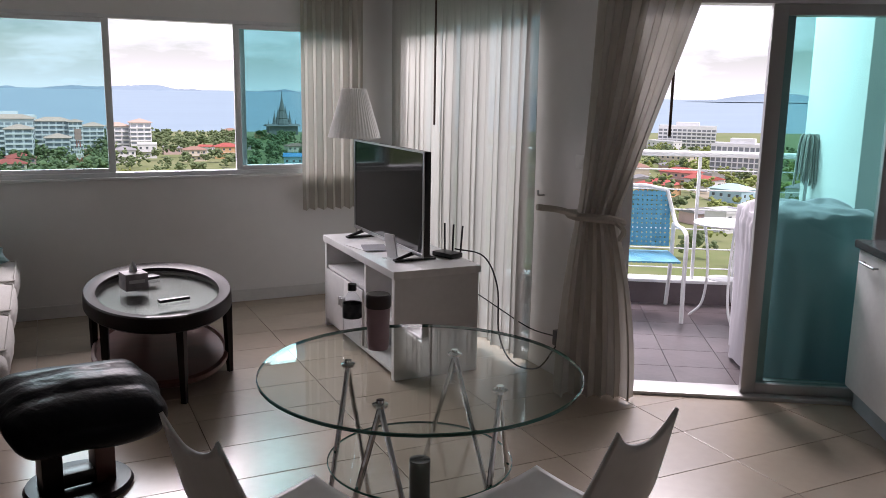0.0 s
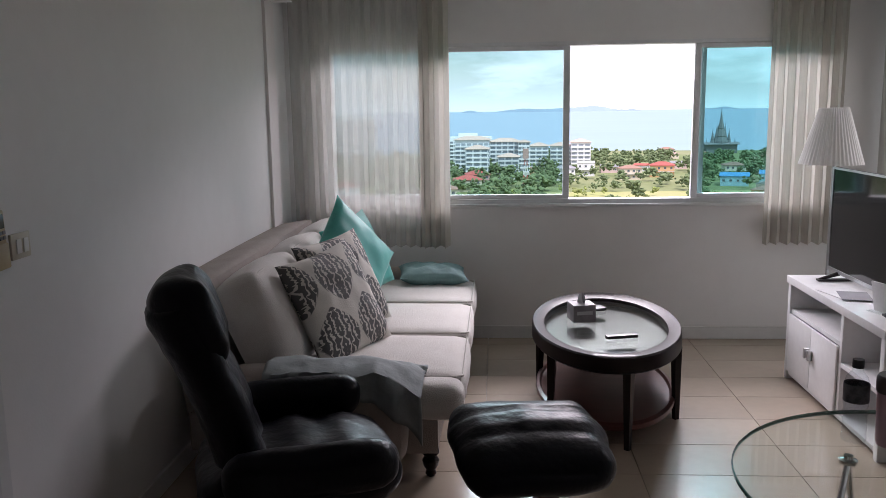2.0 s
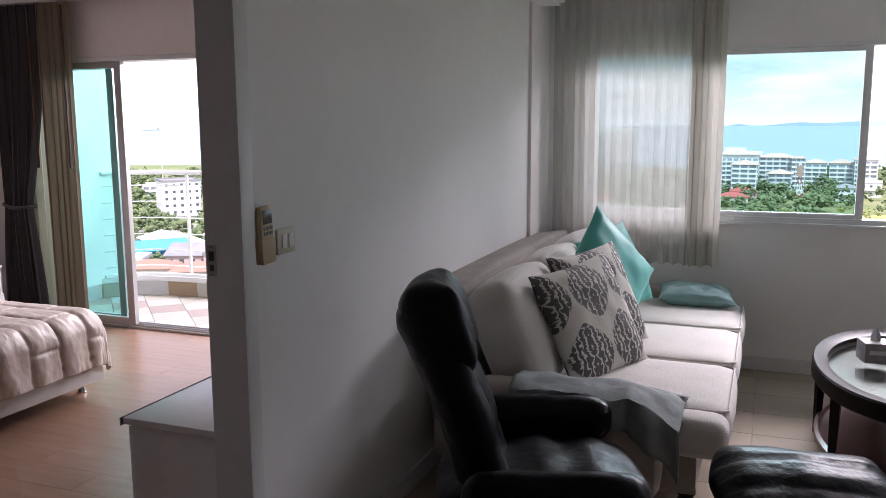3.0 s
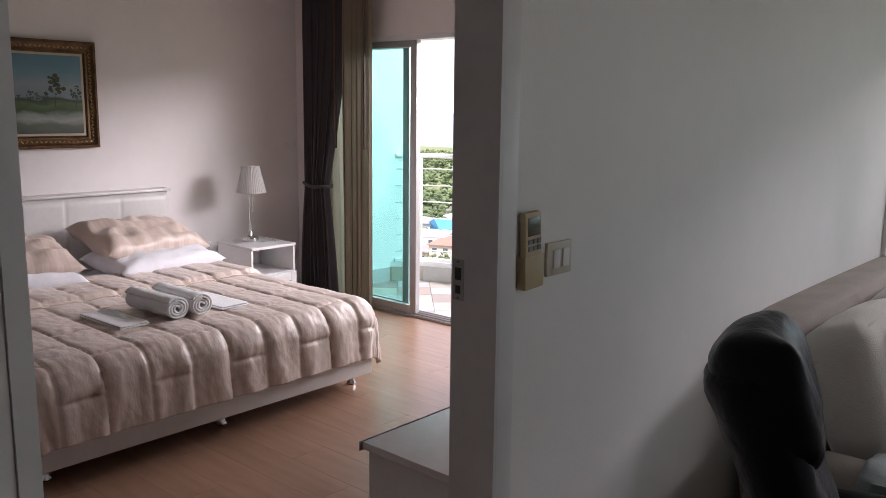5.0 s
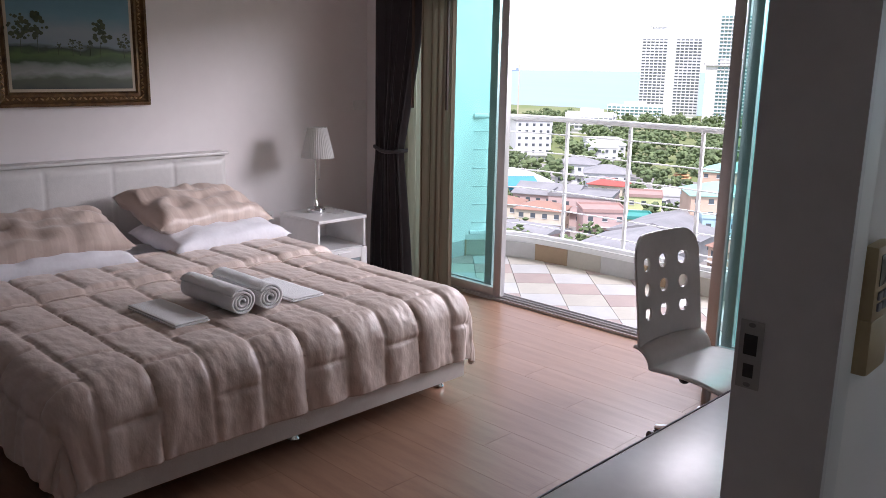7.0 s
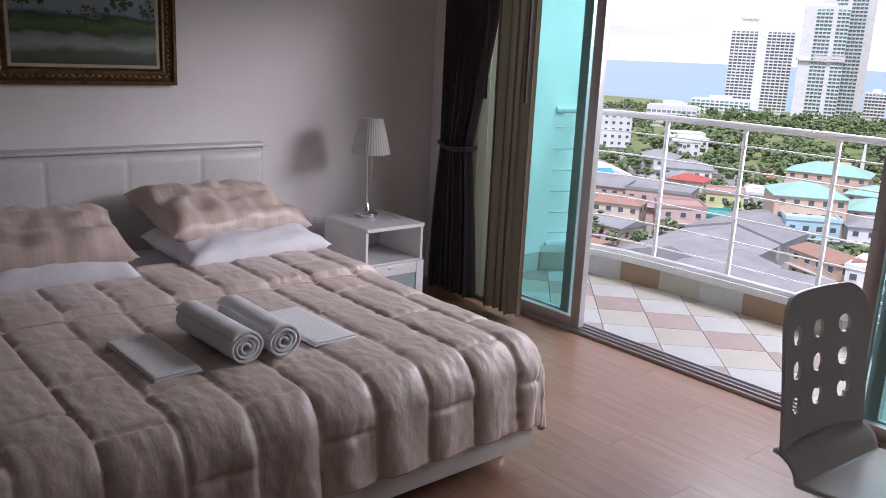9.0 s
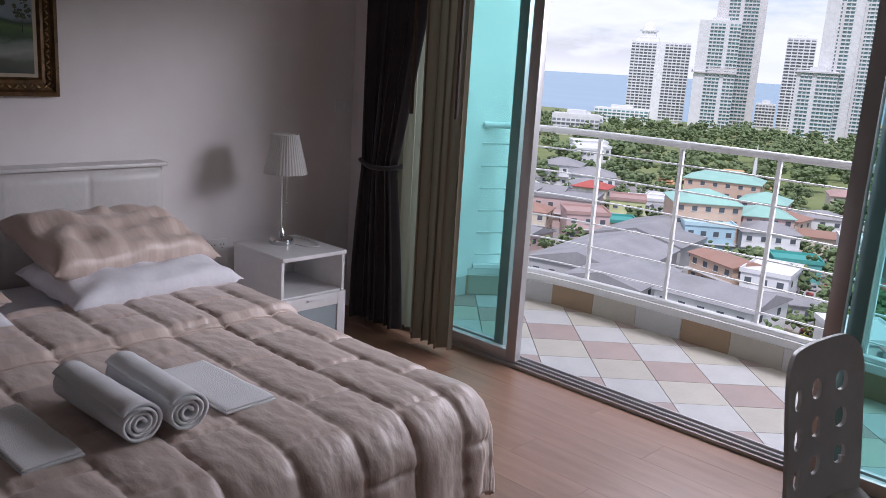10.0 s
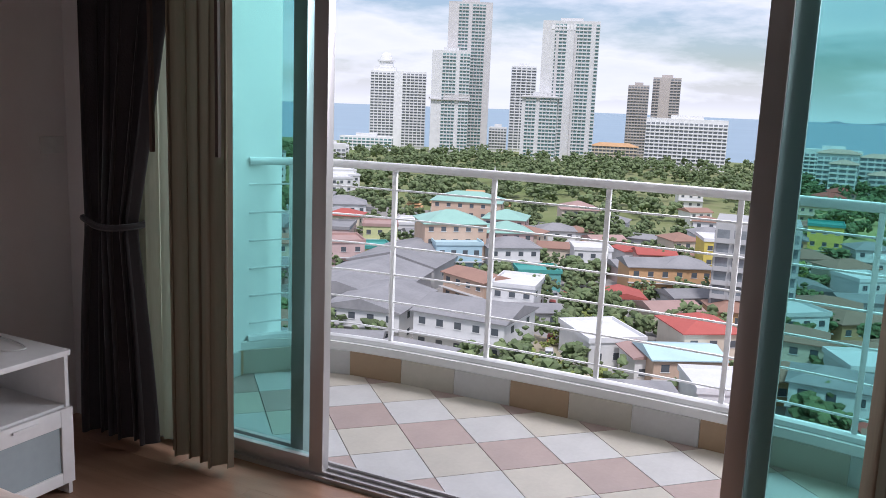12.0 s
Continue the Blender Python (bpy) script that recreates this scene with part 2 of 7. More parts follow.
def pillow_mesh(w, d, h, n=22, crease=0.0, seed=0, square=2.6):
    """A stuffed cushion lying flat: w along x, d along y, h thick, with pulled-out corners and small creases."""
    bm = bmesh.new()

    def f(side):
        def g(u, v):
            a, b = 2 * u - 1, 2 * v - 1
            rim = max(0.0, (1 - abs(a) ** square) * (1 - abs(b) ** square)) ** 0.42
            pinch = 1 - 0.07 * (1 - abs(a) ** 2) * abs(b) ** 3 - 0.0
            pinch2 = 1 - 0.07 * (1 - abs(b) ** 2) * abs(a) ** 3
            z = side * h / 2 * rim
            z += crease * rim * noise.noise(Vector((a * 3 + seed, b * 3, side)))
            return Vector((a * w / 2 * pinch2, b * d / 2 * pinch, z))
        return g
    sheet(f(1), n, n, bm)
    sheet(lambda u, v: f(-1)(1 - u, v), n, n, bm)
    bmesh.ops.remove_doubles(bm, verts=bm.verts, dist=1e-4)
    return bm


def thing(name, at=None, label="", category="", group="", kind=""):
    ob = new(name)
    ob.empty_display_size = 0.1
    if at is not None:
        ob.matrix_basis = at
    return tagged(ob, label, category, group, kind)


def mesh_of(name, bm, mat, smooth=38):
    me = bpy.data.meshes.new(name)
    bm.normal_update()
    bm.to_mesh(me)
    bm.free()
    for m in (mat if isinstance(mat, (list, tuple)) else [mat]):
        me.materials.append(m)
    if smooth:
        me.shade_smooth()
        me.set_sharp_from_angle(angle=radians(smooth))
    return me


def part(name, bm, mat, parent=None, label="", smooth=38, at=None, shadow=True):
    ob = new(name, mesh_of(name, bm, mat, smooth))
    ob.parent = parent
    if at is not None:
        ob.matrix_basis = at
    ob.visible_shadow = shadow
    return tagged(ob, label)


def solo(name, bm, mat, label, category, at=None, smooth=38, group="", kind="", shadow=True):
    return tagged(part(name, bm, mat, None, "", smooth, at, shadow), label, category, group, kind)


def structure(name, bm, mat, label, at=None, smooth=0):
    return tagged(part(name, bm, mat, None, "", smooth, at), label, "", "", "structure")


def piece(name, me, parent, at):
    ob = new(name, me)
    ob.parent = parent
    ob.matrix_basis = at
    return ob


# ---- structure ----
# living room: partition at x=-1.02, window wall at y=6.63, east wall at x=3.10, then a facade turned by -31.8 degrees
OBL = pose(3.35, 3.84, 0, 0, 0, -31.8)
H_LIV, H_BED = 2.6, 2.6
BACK = -2.6
LIVING = [(-1.14, BACK), (1.45, BACK), (4.93, 2.86), (3.28, 3.90), (3.1, 4.0), (3.1, 6.63), (-1.14, 6.63)]


def prism(pts, z0, z1):
    """A plan outline raised from z0 to z1."""
    bm = bmesh.new()
    lo, hi = [bm.verts.new((x, y, z0)) for x, y in pts], [bm.verts.new((x, y, z1)) for x, y in pts]
    bm.faces.new(lo[::-1])
    bm.faces.new(hi)
    for i in range(len(pts)):
        j = (i + 1) % len(pts)
        bm.faces.new((lo[i], lo[j], hi[j], hi[i]))
    bmesh.ops.recalc_face_normals(bm, faces=bm.faces)
    return bm


living_floor = structure("floor_living", prism(LIVING, -0.12, -0.012), M_GROUT, "beige tiled living room floor")
bedroom_floor = structure("floor_bedroom", boxes((-5.63, -1.125, 0.6, 6.1, -0.121, -0.0115)), M_PLANK_GAP, "brown wood laminate bedroom floor")
structure("ceiling_living", prism(LIVING, H_LIV, H_LIV + 0.15), M_CEIL, "white living room ceiling")
structure("ceiling_bedroom", boxes((-5.63, -1.125, 0.6, 6.1, H_BED + 0.001, H_BED + 0.15)), M_CEIL, "white bedroom ceiling")

# partition between the rooms with the doorway
DY0, DY1, DZ = 1.97, 2.972, 2.06
structure("wall_partition", boxes((-1.125, -1.02, BACK, DY0, -0.12, H_LIV), (-1.125, -1.02, DY1, 6.63, -0.12, H_LIV), (-1.125, -1.02, DY0, DY1, DZ, H_LIV)), M_WALL, "white painted partition wall")
# window wall of the living room
WX0, WX1, WZ0, WZ1 = -0.78, 2.74, 0.975, 2.085
structure("wall_window", boxes((-1.14, WX0, 6.63, 6.83, -0.12, H_LIV), (WX1, 3.3, 6.63, 6.83, -0.12, H_LIV), (WX0, WX1, 6.63, 6.83, -0.12, WZ0), (WX0, WX1, 6.63, 6.83, WZ1, H_LIV)), M_WALL, "white wall under and round the sea window")
# east wall with the tall window behind the sheer curtain
EY0, EY1, EZ1 = 4.56, 6.3, 2.12
structure("wall_east", boxes((3.1, 3.3, 4.0, EY0, -0.12, H_LIV), (3.1, 3.3, EY1, 6.63, -0.12, H_LIV), (3.1, 3.3, EY0, EY1, EZ1, H_LIV), (3.1, 3.3, EY0, EY1, -0.01, 0.04)), M_WALL, "white wall column beside the balcony door")
# oblique facade with the balcony door
structure("wall_balcony", boxes((-0.3, -0.12, 0.02, 0.17, -0.12, H_LIV), (-0.12, 1.78, 0.02, 0.17, 2.12, H_LIV), (1.78, 3.0, 0.02, 0.17, -0.12, H_LIV)), M_WALL, "white facade wall round the balcony door", at=OBL)
structure("wall_kitchen", boxes((1.8, 1.92, -7.0, 0.0, -0.12, H_LIV)), M_WALL, "white kitchen wall", at=OBL)
structure("wall_back", boxes((-1.14, 5.7, BACK - 0.15, BACK, -0.12, H_LIV)), M_WALL, "white back wall of the living room")

# bedroom
structure("wall_headboard", boxes((-5.83, -5.63, 0.6, 6.1, -0.12, H_BED)), M_WALL_BED, "warm white wall behind the bed")
structure("wall_bedroom_back", boxes((-5.83, -1.14, 0.45, 0.6, -0.12, H_BED)), M_WALL_BED, "warm white bedroom side wall")
BX0, BX1, BZ1 = -5.12, -1.98, 2.125
structure("wall_bedroom_window", boxes((-5.83, BX0, 6.1, 6.3, -0.12, H_BED), (BX1, -1.0, 6.1, 6.3, -0.12, H_BED), (BX0, BX1, 6.1, 6.3, BZ1, H_BED)), M_WALL_BED, "warm white wall round the balcony doors")

base = material("skirting_paint", (0.7, 0.69, 0.68), 0.4, scale=3)
structure("baseboard_window", boxes((-1.02, 3.1, 6.615, 6.63, 0, 0.09), bevel=0.003), base, "low white skirting under the window")
structure("baseboard_partition", boxes((-1.02, -1.005, 3.05, 6.61, 0, 0.09), (-1.02, -1.005, BACK, 1.81, 0, 0.09), bevel=0.003), base, "low white skirting along the partition")

# door frame of the doorway
M_JAMB = material("grey_door_frame_paint", (0.66, 0.65, 0.66), 0.4, scale=3)
door_frame = structure("door_frame", boxes((-1.13, -1.0, DY1 - 0.012, DY1 + 0.0, 0, DZ), (-1.13, -1.0, DY0, DY0 + 0.03, 0, DZ), (-1.13, -1.0, DY0, DY1, DZ - 0.03, DZ)), M_JAMB, "grey-white painted door frame with a strike plate")
part("architrave", boxes((-1.019, -1.004, DY1, DY1 + 0.06, 0, DZ + 0.05), (-1.019, -1.004, DY0 - 0.06, DY0, 0, DZ + 0.05), (-1.019, -1.004, DY0, DY1, DZ, DZ + 0.05), bevel=0.004), M_TRIM, door_frame)

# ---- windows ----
def sash(name, x0, x1, z0, z1, y, depth, stile, mat, pane, parent, rail=None):
    """One framed panel in the xz plane with its pane."""
    rail = rail or stile
    f = part(name, boxes((x0, x0 + stile, y, y + depth, z0, z1), (x1 - stile, x1, y, y + depth, z0, z1), (x0 + stile, x1 - stile, y + 0.001, y + depth - 0.001, z0, z0 + rail), (x0 + stile, x1 - stile, y + 0.001, y + depth - 0.001, z1 - rail, z1), bevel=0.003), mat, parent)
    part("pane", boxes((x0 + stile - 0.004, x1 - stile + 0.004, y + depth / 2 - 0.003, y + depth / 2 + 0.003, z0 + rail - 0.004, z1 - rail + 0.004)), pane, f, "teal tinted glass", smooth=0, shadow=False)
    return f


win = tagged(thing("window_1", pose(0, 0, 0), "white sliding sea window with one sash open"), kind="structure")
part("outer_frame", boxes((WX0, WX0 + 0.035, 6.635, 6.74, WZ0, WZ1), (WX1 - 0.035, WX1, 6.635, 6.74, WZ0, WZ1), (WX0 + 0.035, WX1 - 0.035, 6.635, 6.74, WZ0, WZ0 + 0.03), (WX0 + 0.035, WX1 - 0.035, 6.635, 6.74, WZ1 - 0.025, WZ1)), M_ALU, win)
for x0, x1, y in ((-0.745, 0.11, 6.69), (0.08, 0.96, 6.645), (1.845, 2.7, 6.69), (1.80, 2.66, 6.645)):
    sash("sash", x0, x1, WZ0 + 0.032, WZ1 - 0.027, y, 0.035, 0.045, M_ALU, G_PALE, win, 0.03)
part("window_sill", boxes((WX0, WX1, 6.60, 6.634, WZ0 - 0.02, WZ0), bevel=0.004), M_TRIM, win)

win2 = tagged(thing("window_2", pose(3.2, EY0, 0, 0, 0, 90), "tall white sliding window behind the sheer curtain"), kind="structure")
EW = EY1 - EY0
sash("sash", 0.0, EW / 2 + 0.03, 0.045, EZ1 - 0.01, -0.02, 0.04, 0.05, M_ALU, G_PALE, win2)
sash("sash", EW / 2 - 0.03, EW, 0.045, EZ1 - 0.01, 0.03, 0.04, 0.05, M_ALU, G_PALE, win2)

door_b = tagged(thing("door_1", OBL, "grey-white sliding balcony door standing open"), kind="structure")
part("track", boxes((-0.12, 1.78, -0.02, 0.16, -0.008, 0.02), bevel=0.004), M_ALU_GREY, door_b)
part("head_frame", boxes((-0.12, 1.78, 0.025, 0.16, 2.07, 2.118)), M_ALU, door_b)
part("side_frame", boxes((-0.12, -0.07, 0.025, 0.16, 0.021, 2.07)), M_ALU, door_b)
sash("sash", 0.57, 1.25, 0.022, 2.068, 0.03, 0.045, 0.075, M_ALU_GREY, G_TEAL, door_b, 0.055)
sash("sash", 0.64, 1.76, 0.022, 2.068, 0.09, 0.045, 0.06, M_ALU_GREY, G_TEAL, door_b, 0.055)

bed_doors = tagged(thing("door_2", pose(0, 0, 0), "silver framed sliding balcony doors standing open"), kind="structure")
part("track", boxes((BX0, BX1, 6.105, 6.25, -0.01, 0.018), (BX0, BX1, 6.125, 6.13, 0.018, 0.03), (BX0, BX1, 6.17, 6.175, 0.018, 0.03), (BX0, BX1, 6.215, 6.22, 0.018, 0.03)), M_ALU_GREY, bed_doors)
part("head_frame", boxes((BX0, BX1, 6.11, 6.25, 2.09, 2.124)), M_ALU, bed_doors)
for x0, x1, y in ((-5.1, -4.24, 6.115), (-5.12, -4.385, 6.185), (-2.73, -2.0, 6.115), (-2.668, -1.99, 6.185)):
    sash("sash", x0, x1, 0.032, 2.088, y, 0.045, 0.065, M_ALU_GREY, G_TEAL, bed_doors, 0.05)

# ---- balconies ----
structure("balcony_floor_bedroom", boxes((-5.6, -1.2, 6.3, 7.46, -0.2, -0.012)), material("pale_tile_grout", (0.40, 0.37, 0.34), 0.9, scale=12), "tiled bedroom balcony slab")
structure("balcony_floor_living", prism([(-0.12, 0.12), (3.0, 0.12), (3.0, 2.2), (-1.4, 2.2), (-1.36, 2.08)], -0.2, -0.012), M_GROUT, "dark tiled living room balcony slab", at=OBL)
# unseen slabs added overhead to keep sky light off the balcony floors
structure("ceiling_balcony_bedroom", boxes((-5.6, -1.2, 6.3, 7.42, 2.75, 2.95)), M_EXT, "unseen white slab added to shade the bedroom balcony")
structure("ceiling_balcony_living", prism([(-0.12, 0.18), (3.0, 0.18), (3.0, 2.2), (-1.4, 2.2), (-1.36, 2.08)], 2.75, 2.95), M_EXT, "unseen white slab added to shade the living room balcony", at=OBL)
structure("wall_balcony_side", boxes((-5.55, -5.36, 6.3, 7.3, 0, 2.749)), M_EXT, "white balcony side wall")
structure("wall_balcony_side_living", boxes((1.4, 1.6, 0.95, 2.05, 0, 2.749), (1.6, 3.0, 0.17, 0.4, 0, 2.749)), M_EXT, "white side wall of the living room balcony", at=OBL)


def railing(name, pts, z0, z1, posts, label, rail_h=0.035, wires=6):
    """A white railing along a line of points with a flat handrail, round bars and square posts."""
    r = thing(name, pose(0, 0, 0), label, "railing")
    bm = bmesh.new()
    tube(bm, [(x, y, z1) for x, y in pts], 0.023, 10)
    part("handrail", bm, M_RAIL, r)
    for k in range(wires):
        z = z0 + (z1 - z0) * (k + 0.55) / (wires + 0.35)
        bm = bmesh.new()
        tube(bm, [(x, y, z) for x, y in pts], 0.0055, 6)
        part("bar", bm, M_RAIL, r)
    for x, y in posts:
        part("post", boxes((x - 0.012, x + 0.012, y - 0.012, y + 0.012, z0, z1 - 0.02), bevel=0.003), M_RAIL, r)
    return r


KERB = [(-5.36, 6.95), (-5.25, 7.12), (-5.05, 7.24), (-4.7, 7.29), (-4.2, 7.31), (-3.6, 7.31), (-3.0, 7.29), (-2.5, 7.24), (-2.0, 7.12), (-1.5, 6.92), (-1.2, 6.75)]
kl = bend([(x, y, 0) for x, y in KERB], 6)
bm = bmesh.new()
prof = []
for i, p in enumerate(kl):
    d = (kl[min(i + 1, len(kl) - 1)] - kl[max(i - 1, 0)]).normalized()
    o = Vector((-d.y, d.x, 0))
    prof.append([bm.verts.new(q) for q in (p, p + Vector((0, 0, 0.18)), p + o * 0.16 + Vector((0, 0, 0.18)), p + o * 0.16 - Vector((0, 0, 0.3)), p - Vector((0, 0, 0.3)))])
for a, b in zip(prof, prof[1:]):
    for j in range(4):
        bm.faces.new((a[j], a[j + 1], b[j + 1], b[j]))
bmesh.ops.recalc_face_normals(bm, faces=bm.faces)
kerb = structure("balcony_kerb", bm, M_EXT, "low balcony kerb faced with brown and cream tiles", smooth=40)
part("coping", tube(bmesh.new(), [p + Vector((0, 0.05, 0.185)) for p in kl], 0.028, 8), M_RAIL, kerb)
railing("balcony_railing", [(p.x, p.y + 0.07) for p in kl], 0.19, 1.165, [(-5.22, 7.21), (-4.66, 7.365), (-4.09, 7.38), (-3.5, 7.38), (-2.9, 7.355), (-2.35, 7.275), (-1.8, 7.12)], "white painted steel balcony railing with thin bars")

kb = structure("balcony_kerb_living", boxes((-1.36, 3.0, 2.06, 2.2, -0.2, 0.17)), M_DARKTILE, "dark tiled kerb of the living room balcony", at=OBL)
part("coping", boxes((-1.36, 3.0, 2.04, 2.21, 0.17, 0.195), bevel=0.005), M_RAIL, kb)
rl = railing("balcony_railing", [(-1.4, 2.12), (3.0, 2.12)], 0.195, 1.17, [(-1.3, 2.12), (-0.8, 2.12), (-0.1, 2.12), (0.67, 2.12), (1.5, 2.12), (2.4, 2.12)], "white painted steel railing of the living room balcony")
rl.matrix_basis = OBL

# ---- ground, sea and distance ----
M_GREEN = material("green_land", (0.15, 0.20, 0.06), 0.9, second=(0.26, 0.26, 0.13), scale=0.012, bump=0.3, bump_scale=0.2)
M_SEA = material("calm_sea_water", (0.25, 0.35, 0.43), 0.45, second=(0.28, 0.39, 0.47), scale=0.002, stretch=(1, 4, 1), bump=0.15, bump_scale=0.3)
# far land and ship: distance haze is put into this blue-grey colour
M_HAZED = material("far_land_haze_tint", (0.27, 0.35, 0.43), 1.0, scale=0.003)


def coast(x):
    """How far the shore lies ahead, along x."""
    return 860 + 60 * math.sin(x * 0.004 + 1) + 35 * noise.noise(Vector((x * 0.006, 3, 0)))


bm = bmesh.new()
xs = [-4800 + 60 * i for i in range(161)]
g = []
for x in xs:
    c = coast(x)
    g.append([bm.verts.new((x, y, z)) for y, z in ((-600, GROUND), (60, GROUND), (c * 0.5, GROUND), (c, GROUND), (c + 12, GROUND - 2.5))])
for a, b in zip(g, g[1:]):
    for j in range(4):
        bm.faces.new((a[j], b[j], b[j + 1], a[j + 1]))
structure("ground", bm, M_GREEN, "green land reaching to the shore")
bm = sheet(lambda u, v: Vector((-4800 + 9600 * u, 650 + 4200 * v, GROUND - 2 + 28 * v ** 1.5)), 40, 40)
structure("sea_water", bm, M_SEA, "calm pale blue sea reaching to the horizon")
# ---- living room things ----
M_LEATHER = material("black_leather", (0.0035, 0.004, 0.006), 0.34, second=(0.005, 0.0055, 0.008), scale=5, bump=0.5, bump_scale=20, spec=0.13)
M_DARKWOOD = material("dark_stained_wood", (0.007, 0.004, 0.004), 0.32, second=(0.012, 0.006, 0.005), scale=3, stretch=(1, 6, 1), spec=0.16)
M_REDWOOD = material("red_brown_wood", (0.11, 0.032, 0.025), 0.3, second=(0.07, 0.02, 0.016), scale=3, stretch=(1, 5, 1))
M_LINEN = material("cream_sofa_linen", (0.60, 0.57, 0.535), 0.85, second=(0.54, 0.505, 0.47), scale=7, bump=0.3, bump_scale=220, sheen=0.2)
M_LINEN_DK = material("grey_beige_sofa_linen", (0.36, 0.32, 0.29), 0.88, second=(0.30, 0.265, 0.24), scale=7, bump=0.3, bump_scale=220)
M_TEAL = material("turquoise_satin", (0.06, 0.46, 0.40), 0.45, second=(0.045, 0.37, 0.33), scale=5, bump=0.2, bump_scale=14, sheen=0.3)
M_GREYCLOTH = material("grey_green_cloth", (0.25, 0.28, 0.285), 0.8, second=(0.20, 0.23, 0.235), scale=6, bump=0.3, bump_scale=30)
M_WHITE = material("white_melamine", (0.78, 0.78, 0.78), 0.3, scale=3)
M_PLASTIC_W = material("white_plastic", (0.8, 0.79, 0.77), 0.35, scale=3)
M_BLACK = material("black_plastic", (0.012, 0.012, 0.013), 0.35, scale=6)
M_SCREEN = material("dark_screen", (0.006, 0.006, 0.007), 0.08, scale=3)
M_CHROME = material("chrome", (0.75, 0.75, 0.76), 0.14, 1.0, scale=4)
M_STEEL = material("brushed_steel", (0.55, 0.55, 0.56), 0.32, 1.0, scale=4)
M_IVORY = material("yellowed_ivory_plastic", (0.52, 0.42, 0.25), 0.45, second=(0.47, 0.37, 0.22), scale=7)
M_PAPER = material("white_paper", (0.78, 0.78, 0.79), 0.7, scale=8)
M_INK = material("grey_print", (0.28, 0.28, 0.3), 0.7, scale=8)
M_LAMPSHADE = cloth_sheer("white_pleated_shade_cloth", (0.83, 0.82, 0.8), 0.45, 0.0)
M_PINK = material("dusty_pink_metal", (0.50, 0.33, 0.37), 0.4, scale=5)
M_COUNTER = material("dark_stone_counter", (0.05, 0.05, 0.055), 0.25, second=(0.09, 0.09, 0.09), scale=30)
M_TOE = material("blue_grey_plinth", (0.36, 0.42, 0.46), 0.35, scale=4)
M_COVER = cloth_sheer("white_plastic_cover", (0.60, 0.58, 0.63), 0.12, 0.0)
M_BLUE = material("blue_woven_strap", (0.10, 0.36, 0.52), 0.5, second=(0.08, 0.30, 0.46), scale=30)
G_TABLE = glass("green_edged_table_glass", (0.93, 0.965, 0.95), 0.015)
G_EDGE = material("green_glass_edge", (0.05, 0.16, 0.13), 0.12, scale=4, coat=0.5)
M_DARKSTRAP = material("dark_brown_strap", (0.07, 0.04, 0.03), 0.6, scale=8)


def damask(name, ground, ink):
    """Cloth with a mirrored leaf print."""
    m = material(name, ground, 0.7, bump=0.25, bump_scale=200)
    n, l = m.node_tree.nodes, m.node_tree.links
    b = n["Principled BSDF"]
    tc, sep, com = n.new("ShaderNodeTexCoord"), n.new("ShaderNodeSeparateXYZ"), n.new("ShaderNodeCombineXYZ")
    l.new(tc.outputs["Object"], sep.inputs["Vector"])

    def op(kind, a, v=None, w=None):
        q = n.new("ShaderNodeMath")
        q.operation = kind
        for i, s in enumerate((a, v, w)):
            if s is None:
                continue
            if isinstance(s, float):
                q.inputs[i].default_value = s
            else:
                l.new(s, q.inputs[i])
        return q.outputs["Value"]
    row = op("FLOOR", op("DIVIDE", sep.outputs["Y"], 0.29))
    shift = op("MULTIPLY", op("MODULO", op("ABSOLUTE", row), 2.0), 0.135)
    fx = op("PINGPONG", op("ADD", sep.outputs["X"], shift), 0.135)
    fy = op("SUBTRACT", sep.outputs["Y"], op("MULTIPLY", row, 0.29))
    l.new(fx, com.inputs["X"])
    l.new(fy, com.inputs["Y"])
    tex = n.new("ShaderNodeTexNoise")
    tex.inputs["Scale"].default_value, tex.inputs["Detail"].default_value, tex.inputs["Distortion"].default_value = 15, 1.0, 2.2
    l.new(com.outputs["Vector"], tex.inputs["Vector"])
    # an onion-shaped medallion, cut by the noise into leaves
    dy = op("DIVIDE", op("SUBTRACT", fy, 0.142), 0.15)
    half = op("MULTIPLY", op("SUBTRACT", 1.0, op("MULTIPLY", dy, dy)), 0.125)
    inside = op("MULTIPLY", op("SUBTRACT", half, fx), 40.0)
    veins = op("MULTIPLY", op("SINE", op("MULTIPLY", op("ADD", op("MULTIPLY", fx, 1.6), op("MULTIPLY", tex.outputs["Fac"], 0.11)), 120.0)), 1.25)
    mask = n.new("ShaderNodeMapRange")
    mask.inputs["From Min"].default_value, mask.inputs["From Max"].default_value = -0.25, 0.1
    l.new(op("MINIMUM", inside, op("ADD", veins, 0.62)), mask.inputs["Value"])
    old = b.inputs["Base Color"].links[0].from_socket
    mix = n.new("ShaderNodeMix")
    mix.data_type = "RGBA"
    mix.inputs["B"].default_value = (*ink, 1)
    l.new(mask.outputs["Result"], mix.inputs["Factor"])
    l.new(old, mix.inputs["A"])
    l.new(mix.outputs["Result"], b.inputs["Base Color"])
    return m


M_DAMASK = damask("grey_damask_cloth", (0.58, 0.55, 0.50), (0.075, 0.075, 0.075))


